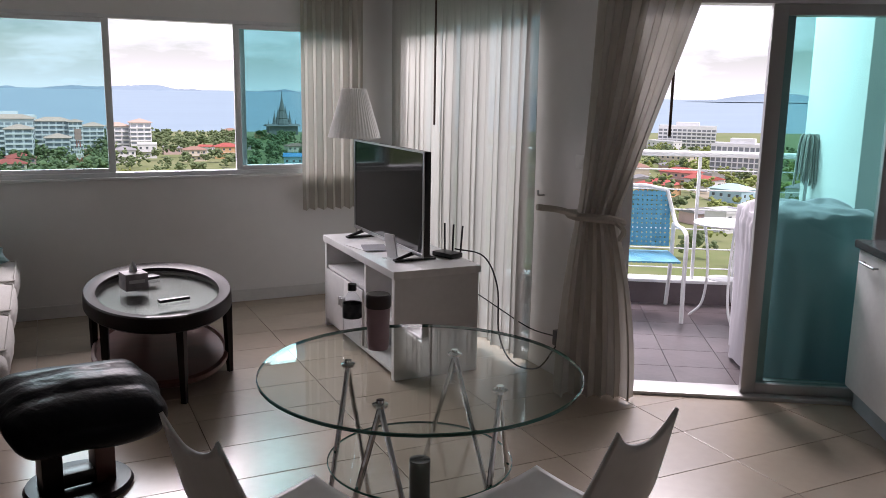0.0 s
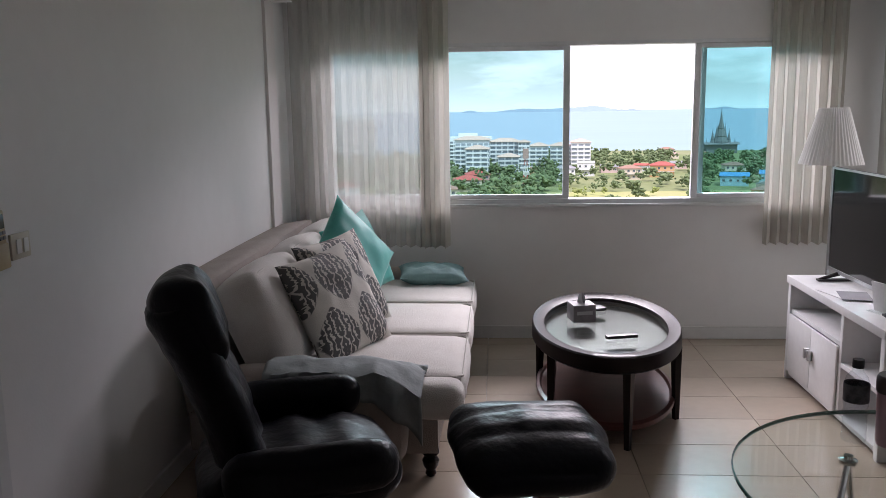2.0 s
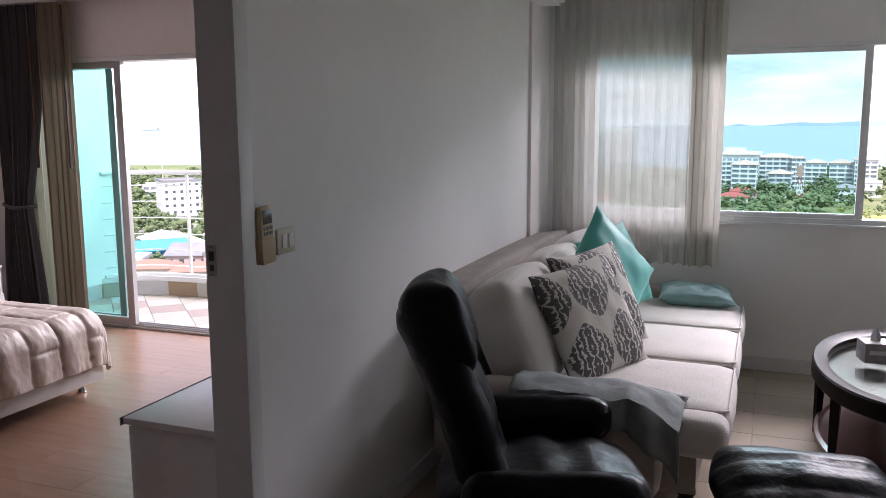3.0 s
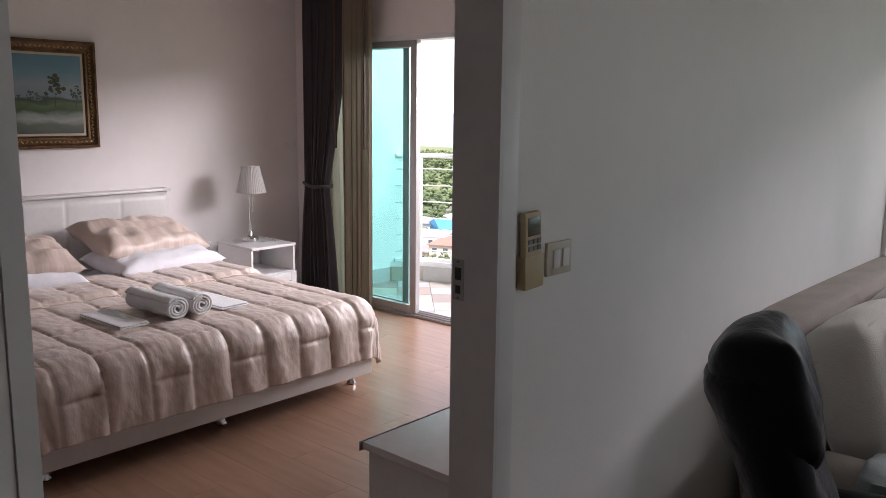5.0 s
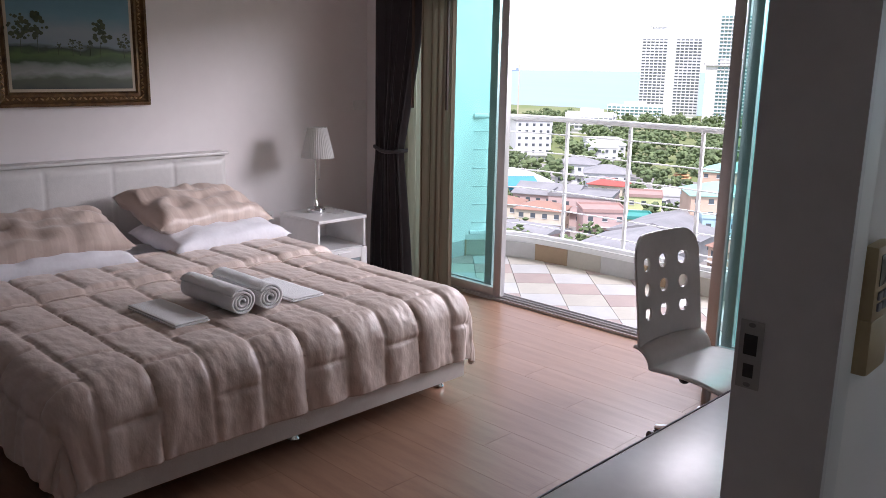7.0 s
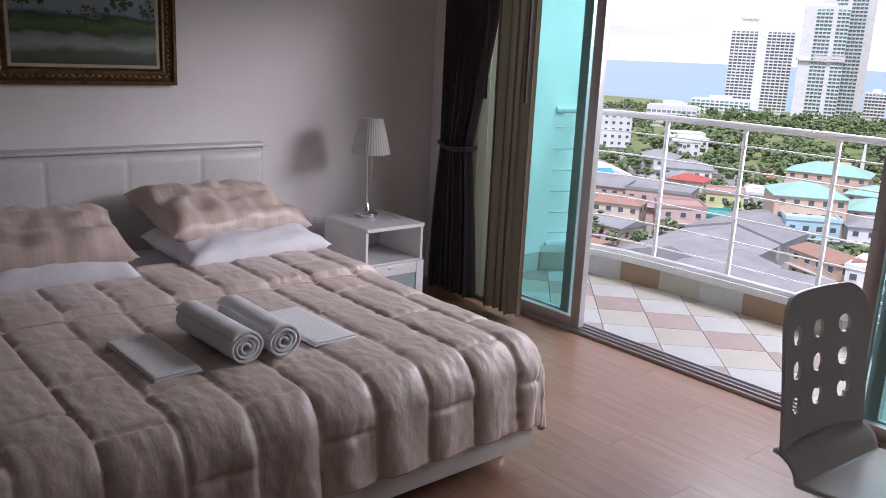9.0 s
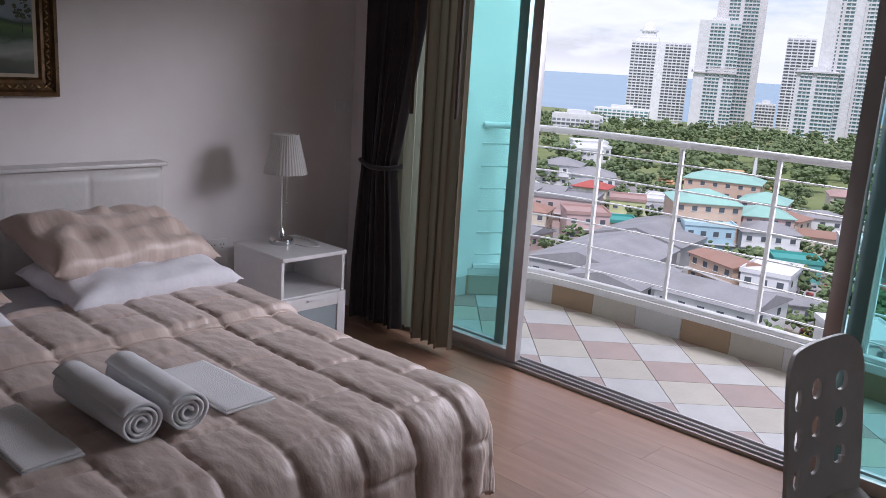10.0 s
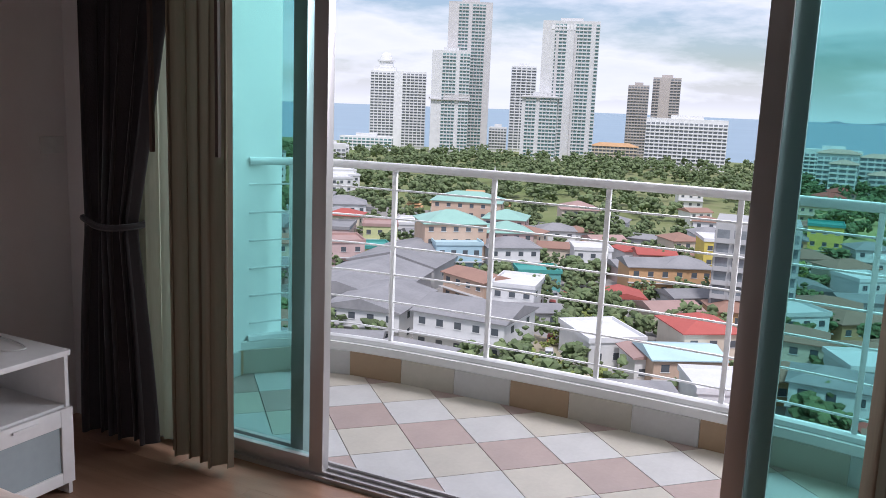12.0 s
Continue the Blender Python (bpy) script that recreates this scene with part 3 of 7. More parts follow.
def soft_box(x0, x1, y0, y1, z0, z1, r=0.05, puff=0.02, n=10, seed=0, wrinkle=0.0):
    """An upholstered block: rounded edges, crowned faces."""
    bm = bmesh.new()
    box(bm, x0, x1, y0, y1, z0, z1)
    bmesh.ops.subdivide_edges(bm, edges=bm.edges[:], cuts=n, use_grid_fill=True)
    c = Vector(((x0 + x1) / 2, (y0 + y1) / 2, (z0 + z1) / 2))
    h = Vector(((x1 - x0) / 2, (y1 - y0) / 2, (z1 - z0) / 2))
    for v in bm.verts:
        d = v.co - c
        inner = Vector([max(-(h[i] - r), min(h[i] - r, d[i])) for i in range(3)])
        out = d - inner
        if out.length > 1e-6:
            d = inner + out.normalized() * r
        q = [d[i] / h[i] for i in range(3)]
        for i in range(3):
            j, k = (i + 1) % 3, (i + 2) % 3
            d[i] += puff * q[i] * max(0, 1 - q[j] ** 2) * max(0, 1 - q[k] ** 2)
        if wrinkle:
            d += d.normalized() * wrinkle * noise.noise(Vector((v.co.x * 9 + seed, v.co.y * 9, v.co.z * 9)))
        v.co = c + d
    return bm


# sofa along the partition
sofa = thing("sofa", pose(0, 0, 0), "cream linen three-seat sofa on dark turned feet", "sofa")
part("seat_frame", soft_box(-0.93, 0.2, 4.22, 6.42, 0.13, 0.33, 0.03, 0.0, 4), M_LINEN_DK, sofa, "grey-beige linen frame")
bm = soft_box(-0.13, 0.13, 4.36, 6.5, 0.16, 0.90, 0.05, 0.01, 8)
part("backrest", bm, M_LINEN_DK, sofa, at=pose(-0.83, 0, 0, 0, -8, 0))
part("armrest", soft_box(-0.74, 0.06, 4.05, 4.25, 0.14, 0.56, 0.07, 0.01, 8), M_LINEN_DK, sofa)
part("armrest", soft_box(-0.9, 0.02, 6.40, 6.58, 0.14, 0.54, 0.07, 0.01, 8), M_LINEN_DK, sofa)
for k, (a, b) in enumerate(((4.27, 4.98), (4.99, 5.69), (5.70, 6.39))):
    c = part("seat_cushion", soft_box(-0.66, 0.31, a, b, 0.335, 0.485, 0.05, 0.012, 12, k, 0.004), M_LINEN, sofa, "cream linen seat cushion with piping")
    if k == 0:
        part("cushion_ear", soft_box(0.075, 0.305, 4.11, 4.30, 0.336, 0.482, 0.05, 0.008, 8, 4, 0.003), M_LINEN, c, "cushion end wrapping the arm's front")
    part("piping", tube(bmesh.new(), [(-0.6, a + 0.02, 0.48), (0.27, a + 0.02, 0.476), (0.3, a + 0.05, 0.474), (0.3, b - 0.05, 0.474), (0.27, b - 0.02, 0.476), (-0.6, b - 0.02, 0.48)], 0.006, 6), M_LINEN, c)
for k, (a, b) in enumerate(((4.3, 4.98), (5.0, 5.68), (5.7, 6.36))):
    c = part("back_cushion", soft_box(-0.12, 0.12, a, b, 0.0, 0.50, 0.06, 0.03, 12, k + 7, 0.006), M_LINEN, sofa, "cream linen back cushion", at=pose(-0.52, 0, 0.44, 0, -24, 0))
    part("piping", tube(bmesh.new(), [(0.1, a + 0.03, 0.03), (0.1, a + 0.025, 0.25), (0.1, a + 0.04, 0.46), (0.1, a + 0.1, 0.485), (0.1, b - 0.1, 0.485), (0.1, b - 0.04, 0.46), (0.1, b - 0.025, 0.03)], 0.006, 6), M_LINEN, c)
for x, y in ((0.15, 4.32), (0.15, 6.34), (-0.85, 4.32), (-0.85, 6.34)):
    part("leg", lathe([(0.018, 0), (0.026, 0.012), (0.022, 0.03), (0.034, 0.05), (0.04, 0.075), (0.028, 0.095), (0.04, 0.11), (0.04, 0.135)], 16, at=(x, y, 0)), M_DARKWOOD, sofa, "dark turned wooden foot")


def cushion(name, label, m, mat, w, d, h, seed, crease=0.012):
    return solo(name, pillow_mesh(w, d, h, 22, crease, seed), mat, label, "cushion", m, smooth=60)


def stand_cushion(x, y, z, turn, lean, roll=0):
    """Pose of a cushion that stands on edge, its face looking along +x turned by turn, leaning back by lean."""
    return pose(x, y, z, 0, 0, turn) @ pose(0, 0, 0, 90 - lean, 0, 90) @ pose(0, 0, 0, 0, 0, roll)


cushion("throw_cushion", "cream throw cushion with a dark grey damask print on the sofa", stand_cushion(-0.33, 4.70, 0.71, -28, 26, 6), M_DAMASK, 0.56, 0.56, 0.15, 1)
cushion("throw_cushion", "cream and grey damask throw cushion behind another on the sofa", stand_cushion(-0.36, 5.06, 0.73, -28, 24, 4), M_DAMASK, 0.54, 0.54, 0.14, 2)
cushion("throw_cushion", "turquoise satin throw cushion leaning on the sofa back", stand_cushion(-0.37, 5.42, 0.80, -30, 18, 42), M_TEAL, 0.54, 0.54, 0.14, 3)
cushion("throw_cushion", "turquoise satin throw cushion at the sofa's far end", stand_cushion(-0.40, 5.78, 0.75, -30, 20, 12), M_TEAL, 0.46, 0.5, 0.14, 4)
cushion("folded_cushion", "grey-green cushion lying flat by the sofa arm", pose(0.02, 6.28, 0.545, 4, 3, 8), material("grey_teal_cloth", (0.22, 0.36, 0.355), 0.7, second=(0.17, 0.29, 0.29), scale=6, bump=0.3, bump_scale=30), 0.46, 0.34, 0.12, 5, 0.02)

# grey throw draped over the near arm


def throw(u, v):
    x = -0.52 + 0.66 * u
    w = 0.045 * noise.noise(Vector((u * 6, v * 5, 2))) + 0.016 * noise.noise(Vector((u * 15, v * 9, 6)))
    s = (v - 0.42) * 0.62
    if s < -0.16:
        y, z = 4.03 - 0.022 + w * 0.7 + 0.02 * math.sin(u * 21 + 2 * v), 0.545 + (s + 0.16) * (0.7 + 0.9 * u ** 3)
    elif s > 0.10:
        y, z = 4.27 + (s - 0.10) * 0.5, 0.565 - (s - 0.10) * 0.25
    else:
        a = (s + 0.16) / 0.26
        y, z = 4.02 + 0.25 * a, 0.572 + 0.022 * math.sin(a * math.pi)
    drop = max(0, x - 0.08)
    z -= drop * 0.45 * (1.0 if v < 0.75 else 0.2)
    z -= 0.30 * max(0, u - 0.7) * (1 - v)
    return Vector((x, y - 0.02 * math.sin(u * 14) * max(0, 0.5 - v), z + w * 0.35))


tb = sheet(throw, 44, 36)
solo("throw_blanket", tb, M_GREYCLOTH, "thin grey-green throw draped over the sofa arm", "throw", smooth=60).modifiers.new("thick", "SOLIDIFY").thickness = 0.006

# black recliner
rec = thing("recliner_chair", pose(-0.36, 3.55, 0, 0, 0, 19), "black leather recliner armchair with a high padded back", "armchair")


def recl_back(side):
    def f(u, v):
        # v up the back, u across; side +1 front, -1 rear
        y = (u - 0.5) * (0.46 - 0.10 * v)
        z = 0.34 + 0.68 * v
        x = -0.09 - 0.25 * v + 0.035 * math.sin(v * math.pi)
        t = 0.085 * (max(0, 1 - (2 * u - 1) ** 4)) ** 0.5 * (max(0, 1 - (2 * v - 1) ** 10)) ** 0.5
        rib = 0.010 * abs(math.sin(u * math.pi * 2)) * (1 if side > 0 else 0)
        seam = 0.014 * (abs(math.sin(v * math.pi * 3.0)) ** 0.5 - 0.6) * (1 if side > 0 else 0)
        wr = 0.006 * noise.noise(Vector((u * 12, v * 14, side)))
        wing = 0.07 * abs(2 * u - 1) ** 2.5 * (0.4 + 0.6 * v)
        return Vector((x + wing + side * (t + (rib + seam + wr) * (t / 0.085)), y, z))
    return f


bm = sheet(recl_back(1), 26, 40)
sheet(lambda u, v: recl_back(-1)(1 - u, v), 26, 40, bm)
bmesh.ops.remove_doubles(bm, verts=bm.verts, dist=1e-4)
part("backrest", bm, M_LEATHER, rec, smooth=70)
head = soft_box(-0.085, 0.10, -0.165, 0.165, -0.20, 0.12, 0.075, 0.015, 12, 3, 0.012)
for v in head.verts:
    v.co.x += 0.075 * (abs(v.co.y) / 0.2) ** 2.5
part("head_pillow", head, M_LEATHER, rec, smooth=70, at=pose(-0.275, 0, 0.98, 0, -18, 0))
seat = soft_box(-0.24, 0.42, -0.27, 0.27, 0.30, 0.47, 0.08, 0.03, 14, 5, 0.012)
for v in seat.verts:
    v.co.z -= 0.010 * math.cos(v.co.x * 34) * (1 if v.co.z > 0.4 else 0)
part("seat_cushion", seat, M_LEATHER, rec, smooth=70)
for y in (-0.35, 0.35):
    arm = soft_box(-0.16, 0.38, y - 0.065, y + 0.065, 0.42, 0.58, 0.06, 0.01, 12, int(y * 10), 0.010)
    part("armrest", arm, M_LEATHER, rec, smooth=70)
    part("arm_support", boxes((-0.22, -0.12, y - 0.03, y + 0.03, 0.12, 0.44), (-0.2, 0.2, y - 0.03, y + 0.03, 0.1, 0.16), bevel=0.01), M_DARKWOOD, rec)
part("base", lathe([(0.30, 0), (0.31, 0.02), (0.28, 0.035), (0.05, 0.04), (0.05, 0.3)], 28), M_DARKWOOD, rec, "dark wooden swivel base")

# footstool
ott = thing("footstool", pose(0.55, 3.86, 0, 0, 0, 12), "black leather footstool on a dark wooden ring base", "footstool")
oc = soft_box(-0.27, 0.27, -0.24, 0.24, -0.075, 0.075, 0.07, 0.03, 18, 9, 0.010)
for v in oc.verts:
    if v.co.z > 0:
        v.co.z -= 0.014 * (1 - min(1, abs(math.sin((v.co.y + 0.24) * math.pi / 0.165)) * 2.2))
    v.co.z += 0.03 * math.cos(v.co.y * 6) - 0.03
part("cushion", oc, M_LEATHER, ott, smooth=70, at=pose(0.0, -0.10, 0.40, 10, 2, 0))
part("base", lathe([(0.08, 0.0), (0.205, 0.0), (0.21, 0.012), (0.20, 0.028), (0.12, 0.03), (0.115, 0.012), (0.08, 0.01)], 36), M_DARKWOOD, ott)
for x in (-0.11, 0.09):
    part("post", boxes((x - 0.04, x + 0.04, -0.07, 0.04, 0.02, 0.36), bevel=0.008), M_REDWOOD if x > 0 else M_DARKWOOD, ott)
part("swivel_block", boxes((-0.12, 0.12, -0.06, 0.02, 0.03, 0.09), bevel=0.01), M_BLACK, ott)

# oval coffee table
CT = pose(1.05, 5.30, 0, 0, 0, -3) @ Matrix.Diagonal((0.93, 0.95, 1, 1))
SQ = 1.74
ct = thing("coffee_table", CT, "oval dark wooden coffee table with glass top and lower shelf", "coffee table")
part("rim", lathe([(0.355, 0.425), (0.36, 0.462), (0.385, 0.472), (0.425, 0.476), (0.432, 0.468), (0.434, 0.40), (0.425, 0.39), (0.40, 0.39), (0.39, 0.43), (0.355, 0.425)], 64, squash=SQ, caps=False), M_DARKWOOD, ct)
part("glass_top", lathe([(0.0, 0.445), (0.362, 0.445), (0.362, 0.452), (0.0, 0.452)], 64, squash=SQ), G_TABLE, ct, "clear glass inset", shadow=False)
part("inner_panel", lathe([(0.0, 0.398), (0.385, 0.398), (0.385, 0.408), (0.0, 0.408)], 64, squash=SQ), material("brown_tabletop_wood", (0.035, 0.03, 0.028), 0.35, second=(0.05, 0.042, 0.038), scale=3), ct)
part("shelf", lathe([(0.0, 0.085), (0.39, 0.085), (0.405, 0.095), (0.405, 0.118), (0.385, 0.125), (0.375, 0.108), (0.0, 0.108)], 64, squash=SQ), M_REDWOOD, ct, "red-brown lower shelf")
for a in (-80, -20, 38, 100, 160, 218):
    x, y = 0.405 * math.cos(radians(a)), 0.405 * SQ * math.sin(radians(a))
    bm = bmesh.new()
    rod(bm, (x, y, 0.40), (x * 1.02, y * 1.01, 0.0), 0.032, 0.02, 4)
    part("leg", bm, M_DARKWOOD, ct, smooth=0)
tis = thing("tissue_box", pose(0.93, 5.40, 0.4745, 0, 0, 12), "small grey tissue box with a tissue pulled out", "tissue box")
part("carton", boxes((-0.065, 0.065, -0.065, 0.065, -0.0225, 0.075), bevel=0.004), material("grey_printed_carton", (0.23, 0.21, 0.23), 0.6, second=(0.4, 0.37, 0.38), scale=14), tis)
part("printed_band", boxes((-0.045, 0.045, -0.0665, -0.0653, 0.02, 0.04)), M_PAPER, tis)
part("tissue", sheet(lambda u, v: Vector(((u - 0.5) * 0.05 * (1 - 0.5 * v), 0.012 * math.sin(u * 9 + v * 3), 0.07 + 0.07 * v - 0.02 * abs(u - 0.5))), 10, 10), M_PAPER, tis, "white tissue")
solo("remote_control", boxes((-0.085, 0.085, -0.022, 0.022, 0.0, 0.018), bevel=0.006), M_BLACK, "black remote control lying on the coffee table", "remote control", pose(1.10, 5.02, 0.4525, 0, 0, 14))
solo("wallet", soft_box(-0.07, 0.07, -0.045, 0.045, 0, 0.022, 0.009, 0.0, 5), M_BLACK, "small black pouch on the coffee table", "pouch", pose(1.02, 5.62, 0.4525, 0, 0, 20))

# tv bench
tvs = thing("tv_bench", pose(-0.022, 0, 0) @ Matrix.Diagonal((1, 1, 0.955, 1)), "white tv bench with cabinet doors and open shelves", "tv bench")
part("top", boxes((2.215, 2.76, 4.51, 5.79, 0.615, 0.66), bevel=0.003), M_WHITE, tvs)
part("side_panel", boxes((2.225, 2.75, 4.52, 4.56, 0.0, 0.614), bevel=0.002), M_WHITE, tvs)
part("side_panel", boxes((2.225, 2.75, 5.74, 5.78, 0.0, 0.614), bevel=0.002), M_WHITE, tvs)
part("divider", boxes((2.235, 2.73, 5.00, 5.03, 0.05, 0.614), bevel=0.002), M_WHITE, tvs)
part("back_panel", boxes((2.73, 2.745, 4.56, 5.74, 0.03, 0.614)), M_WHITE, tvs)
part("shelf", boxes((2.235, 2.73, 5.03, 5.74, 0.43, 0.455), bevel=0.002), M_WHITE, tvs)
part("shelf", boxes((2.235, 2.73, 4.56, 5.00, 0.32, 0.345), bevel=0.002), M_WHITE, tvs)
part("bottom", boxes((2.235, 2.73, 4.56, 5.74, 0.03, 0.055), bevel=0.002), M_WHITE, tvs)
for a, b, hy in ((5.035, 5.382, 5.36), (5.388, 5.735, 5.41)):
    d = part("door", boxes((2.222, 2.236, a, b, 0.06, 0.425), bevel=0.002), M_WHITE, tvs)
    part("handle", boxes((2.196, 2.2215, hy - 0.012, hy + 0.012, 0.24, 0.30), bevel=0.004), M_STEEL, d, "small steel handle")
tv = thing("television", pose(2.42, 5.178, 0.632), "flat black television standing on the white bench", "television")
part("body", boxes((-0.005, 0.035, -0.575, 0.575, 0.045, 0.645), bevel=0.006), M_BLACK, tv)
part("screen", boxes((-0.008, -0.004, -0.56, 0.56, 0.065, 0.635)), M_SCREEN, tv, "dark glossy screen", smooth=0)
part("bezel", boxes((-0.012, -0.0052, -0.577, -0.561, 0.043, 0.647), (-0.012, -0.0052, 0.561, 0.577, 0.043, 0.647), (-0.012, -0.0052, -0.5605, 0.5605, 0.6355, 0.647), (-0.012, -0.0052, -0.5605, 0.5605, 0.043, 0.0645)), M_STEEL, tv, "thin silver edge")
for y in (-0.42, 0.42):
    bm = bmesh.new()
    rod(bm, (0.015, y, 0.05), (-0.11, y + 0.01, 0.008), 0.014, 0.008, 8)
    rod(bm, (0.015, y, 0.05), (0.13, y + 0.01, 0.008), 0.014, 0.008, 8)
    box(bm, -0.12, 0.14, y - 0.012, y + 0.03, 0.0, 0.012, 0.003)
    part("foot", bm, M_BLACK, tv)
rt = thing("wifi_router", pose(2.66, 4.80, 0.632, 0, 0, 20), "black router with upright antennas on the bench", "router")
part("case", boxes((-0.05, 0.05, -0.08, 0.08, 0, 0.03), bevel=0.006), M_BLACK, rt)
for y in (-0.065, 0.0, 0.065):
    part("antenna", rods(((0.045, y, 0.02), (0.05, y * 1.15, 0.19)), r=0.006, seg=8), M_BLACK, rt)
solo("leaflet", boxes((-0.1, 0.1, -0.14, 0.14, 0, 0.003)), M_PAPER, "printed white leaflet lying on the bench", "leaflet", pose(2.33, 5.25, 0.632, 0, 0, 12), smooth=0)
solo("leaflet", boxes((-0.075, 0.075, -0.105, 0.105, 0, 0.003)), M_INK, "grey printed card lying on the bench", "leaflet", pose(2.34, 5.19, 0.636, 0, 0, -14), smooth=0)
ah = thing("sign_holder", pose(2.33, 4.86, 0.632, 0, 0, 18), "clear acrylic holder with a white card on the bench", "sign holder")
part("card", boxes((-0.004, 0.004, -0.045, 0.045, 0.0, 0.15), bevel=0.001), M_PAPER, ah, at=pose(0, 0, 0.002, 0, -10, 0))
part("stand", boxes((-0.05, 0.05, -0.045, 0.045, 0.0, 0.004)), G_CLEAR, ah, shadow=False)
cab = bmesh.new()
tube(cab, bend([(2.70, 4.78, 0.68), (2.80, 4.60, 0.66), (2.83, 4.48, 0.50), (2.84, 4.46, 0.22), (2.9, 4.40, 0.06), (3.0, 4.28, 0.05), (3.07, 4.20, 0.20)], 8), 0.005, 6)
tube(cab, bend([(2.76, 4.7, 0.45), (2.9, 4.56, 0.34), (3.0, 4.38, 0.26), (3.07, 4.2, 0.25)], 8), 0.004, 6)
solo("power_cable", cab, M_BLACK, "black cables hanging from the bench to a wall plug", "cable")
solo("wall_plug", boxes((3.05, 3.099, 4.13, 4.22, 0.2, 0.29), bevel=0.008), M_BLACK, "black power adapter plugged in low on the wall", "plug")
sw = thing("wall_switch", pose(3.099, 4.07, 1.25, 0, 0, 0), "white double wall switch on the column", "switch")
part("plate", boxes((-0.008, 0, -0.06, 0.06, -0.036, 0.036), bevel=0.003), M_PLASTIC_W, sw)
part("rocker", boxes((-0.012, -0.0085, -0.02, 0.02, -0.018, 0.018), bevel=0.002), M_PLASTIC_W, sw)

# lamp with the pleated shade


def pleated(r0, r1, z0, z1, pleats, at=(0, 0, 0), depth=0.004):
    n = pleats * 4
    return sheet(lambda u, v: Vector((at[0], at[1], at[2])) + Vector(((r0 + (r1 - r0) * v + depth * math.sin(u * pleats * 2 * math.pi)) * math.cos(u * 2 * math.pi), (r0 + (r1 - r0) * v + depth * math.sin(u * pleats * 2 * math.pi)) * math.sin(u * 2 * math.pi), z0 + (z1 - z0) * v)), n, 3)


fl = thing("floor_lamp", pose(2.567, 6.2, 0), "white floor lamp with a pleated white shade behind the bench", "floor lamp")
part("shade", pleated(0.19, 0.085, 1.265, 1.617, 44), M_LAMPSHADE, fl, "pleated white shade", smooth=80)
part("pole", rods(((0.02, 0, 0.02), (0.02, 0, 1.5)), r=0.011, seg=12), M_STEEL, fl)
part("base", lathe([(0.13, 0), (0.135, 0.012), (0.12, 0.024), (0.02, 0.03)], 28, at=(0.02, 0, 0)), M_STEEL, fl)

# glass dining table
gt = thing("dining_table", pose(1.55, 2.70, 0, 0, 0, 20), "round glass dining table on chrome rod legs", "dining table")
part("glass_top", lathe([(0.0, 0.728), (0.512, 0.728), (0.512, 0.74), (0.0, 0.74)], 72), G_TABLE, gt, "clear round glass top", shadow=False)
part("glass_edge", lathe([(0.5125, 0.728), (0.5155, 0.7305), (0.5155, 0.7375), (0.5125, 0.74)], 72, caps=False), G_EDGE, gt, "green glass edge")
part("lower_glass", lathe([(0.0, 0.43), (0.298, 0.43), (0.298, 0.438), (0.0, 0.438)], 60), G_TABLE, gt, shadow=False)
part("lower_glass_edge", lathe([(0.2985, 0.43), (0.301, 0.432), (0.301, 0.436), (0.2985, 0.438)], 60, caps=False), G_EDGE, gt)
part("column", rods(((0, 0, 0.0), (0, 0, 0.43)), r=0.035, seg=20), material("dark_grey_metal", (0.08, 0.08, 0.085), 0.35, 0.6, scale=4), gt)
for k in range(4):
    a = radians(90 * k + 20)
    top = Vector((0.27 * math.cos(a), 0.27 * math.sin(a), 0.70))
    lg = bmesh.new()
    for d in (-0.62, 0.62):
        foot = Vector((0.34 * math.cos(a + d), 0.34 * math.sin(a + d), 0.0))
        tube(lg, bend([foot, foot.lerp(top, 0.9), top + Vector((0, 0, 0.012))], 6), 0.009, 8)
    leg = part("leg", lg, M_CHROME, gt)
    part("clamp", lathe([(0.022, 0.706), (0.024, 0.715), (0.012, 0.718), (0.012, 0.7275)], 16, at=(top.x, top.y, 0)), M_CHROME, leg)
bt = thing("water_bottle", pose(1.417, 2.98, 0.74), "clear plastic water bottle with a dark label on the table", "bottle")
G_BOTTLE = glass("clear_bottle_plastic", (0.92, 0.94, 0.955), 0.05)
part("body", lathe([(0.028, 0.0), (0.032, 0.006)] + [(0.032 - 0.0025 * (k % 2), 0.014 + 0.011 * k) for k in range(9)] + [(0.032, 0.115), (0.032, 0.155), (0.028, 0.178), (0.014, 0.197), (0.0125, 0.21)], 28), G_BOTTLE, bt, shadow=False)
part("label", lathe([(0.0328, 0.112), (0.033, 0.114), (0.033, 0.160), (0.0328, 0.162)], 28, caps=False), material("dark_bottle_label", (0.02, 0.02, 0.025), 0.4, second=(0.3, 0.3, 0.32), scale=40, amount=0.35), bt, "dark printed label")
part("cap", lathe([(0.0, 0.228), (0.0145, 0.228), (0.015, 0.226), (0.015, 0.206), (0.0145, 0.205)], 24), M_BLACK, bt)
mg = thing("travel_mug", pose(1.50, 2.95, 0.74), "dusty pink travel mug with a dark lid on the table", "mug")
part("body", lathe([(0.0, 0.0), (0.034, 0.0), (0.036, 0.01), (0.040, 0.14), (0.040, 0.146)], 28), M_PINK, mg)
part("lid", lathe([(0.041, 0.1462), (0.043, 0.15), (0.043, 0.185), (0.038, 0.193), (0.0, 0.193)], 28), material("dark_brown_lid", (0.07, 0.05, 0.05), 0.4, scale=6), mg)


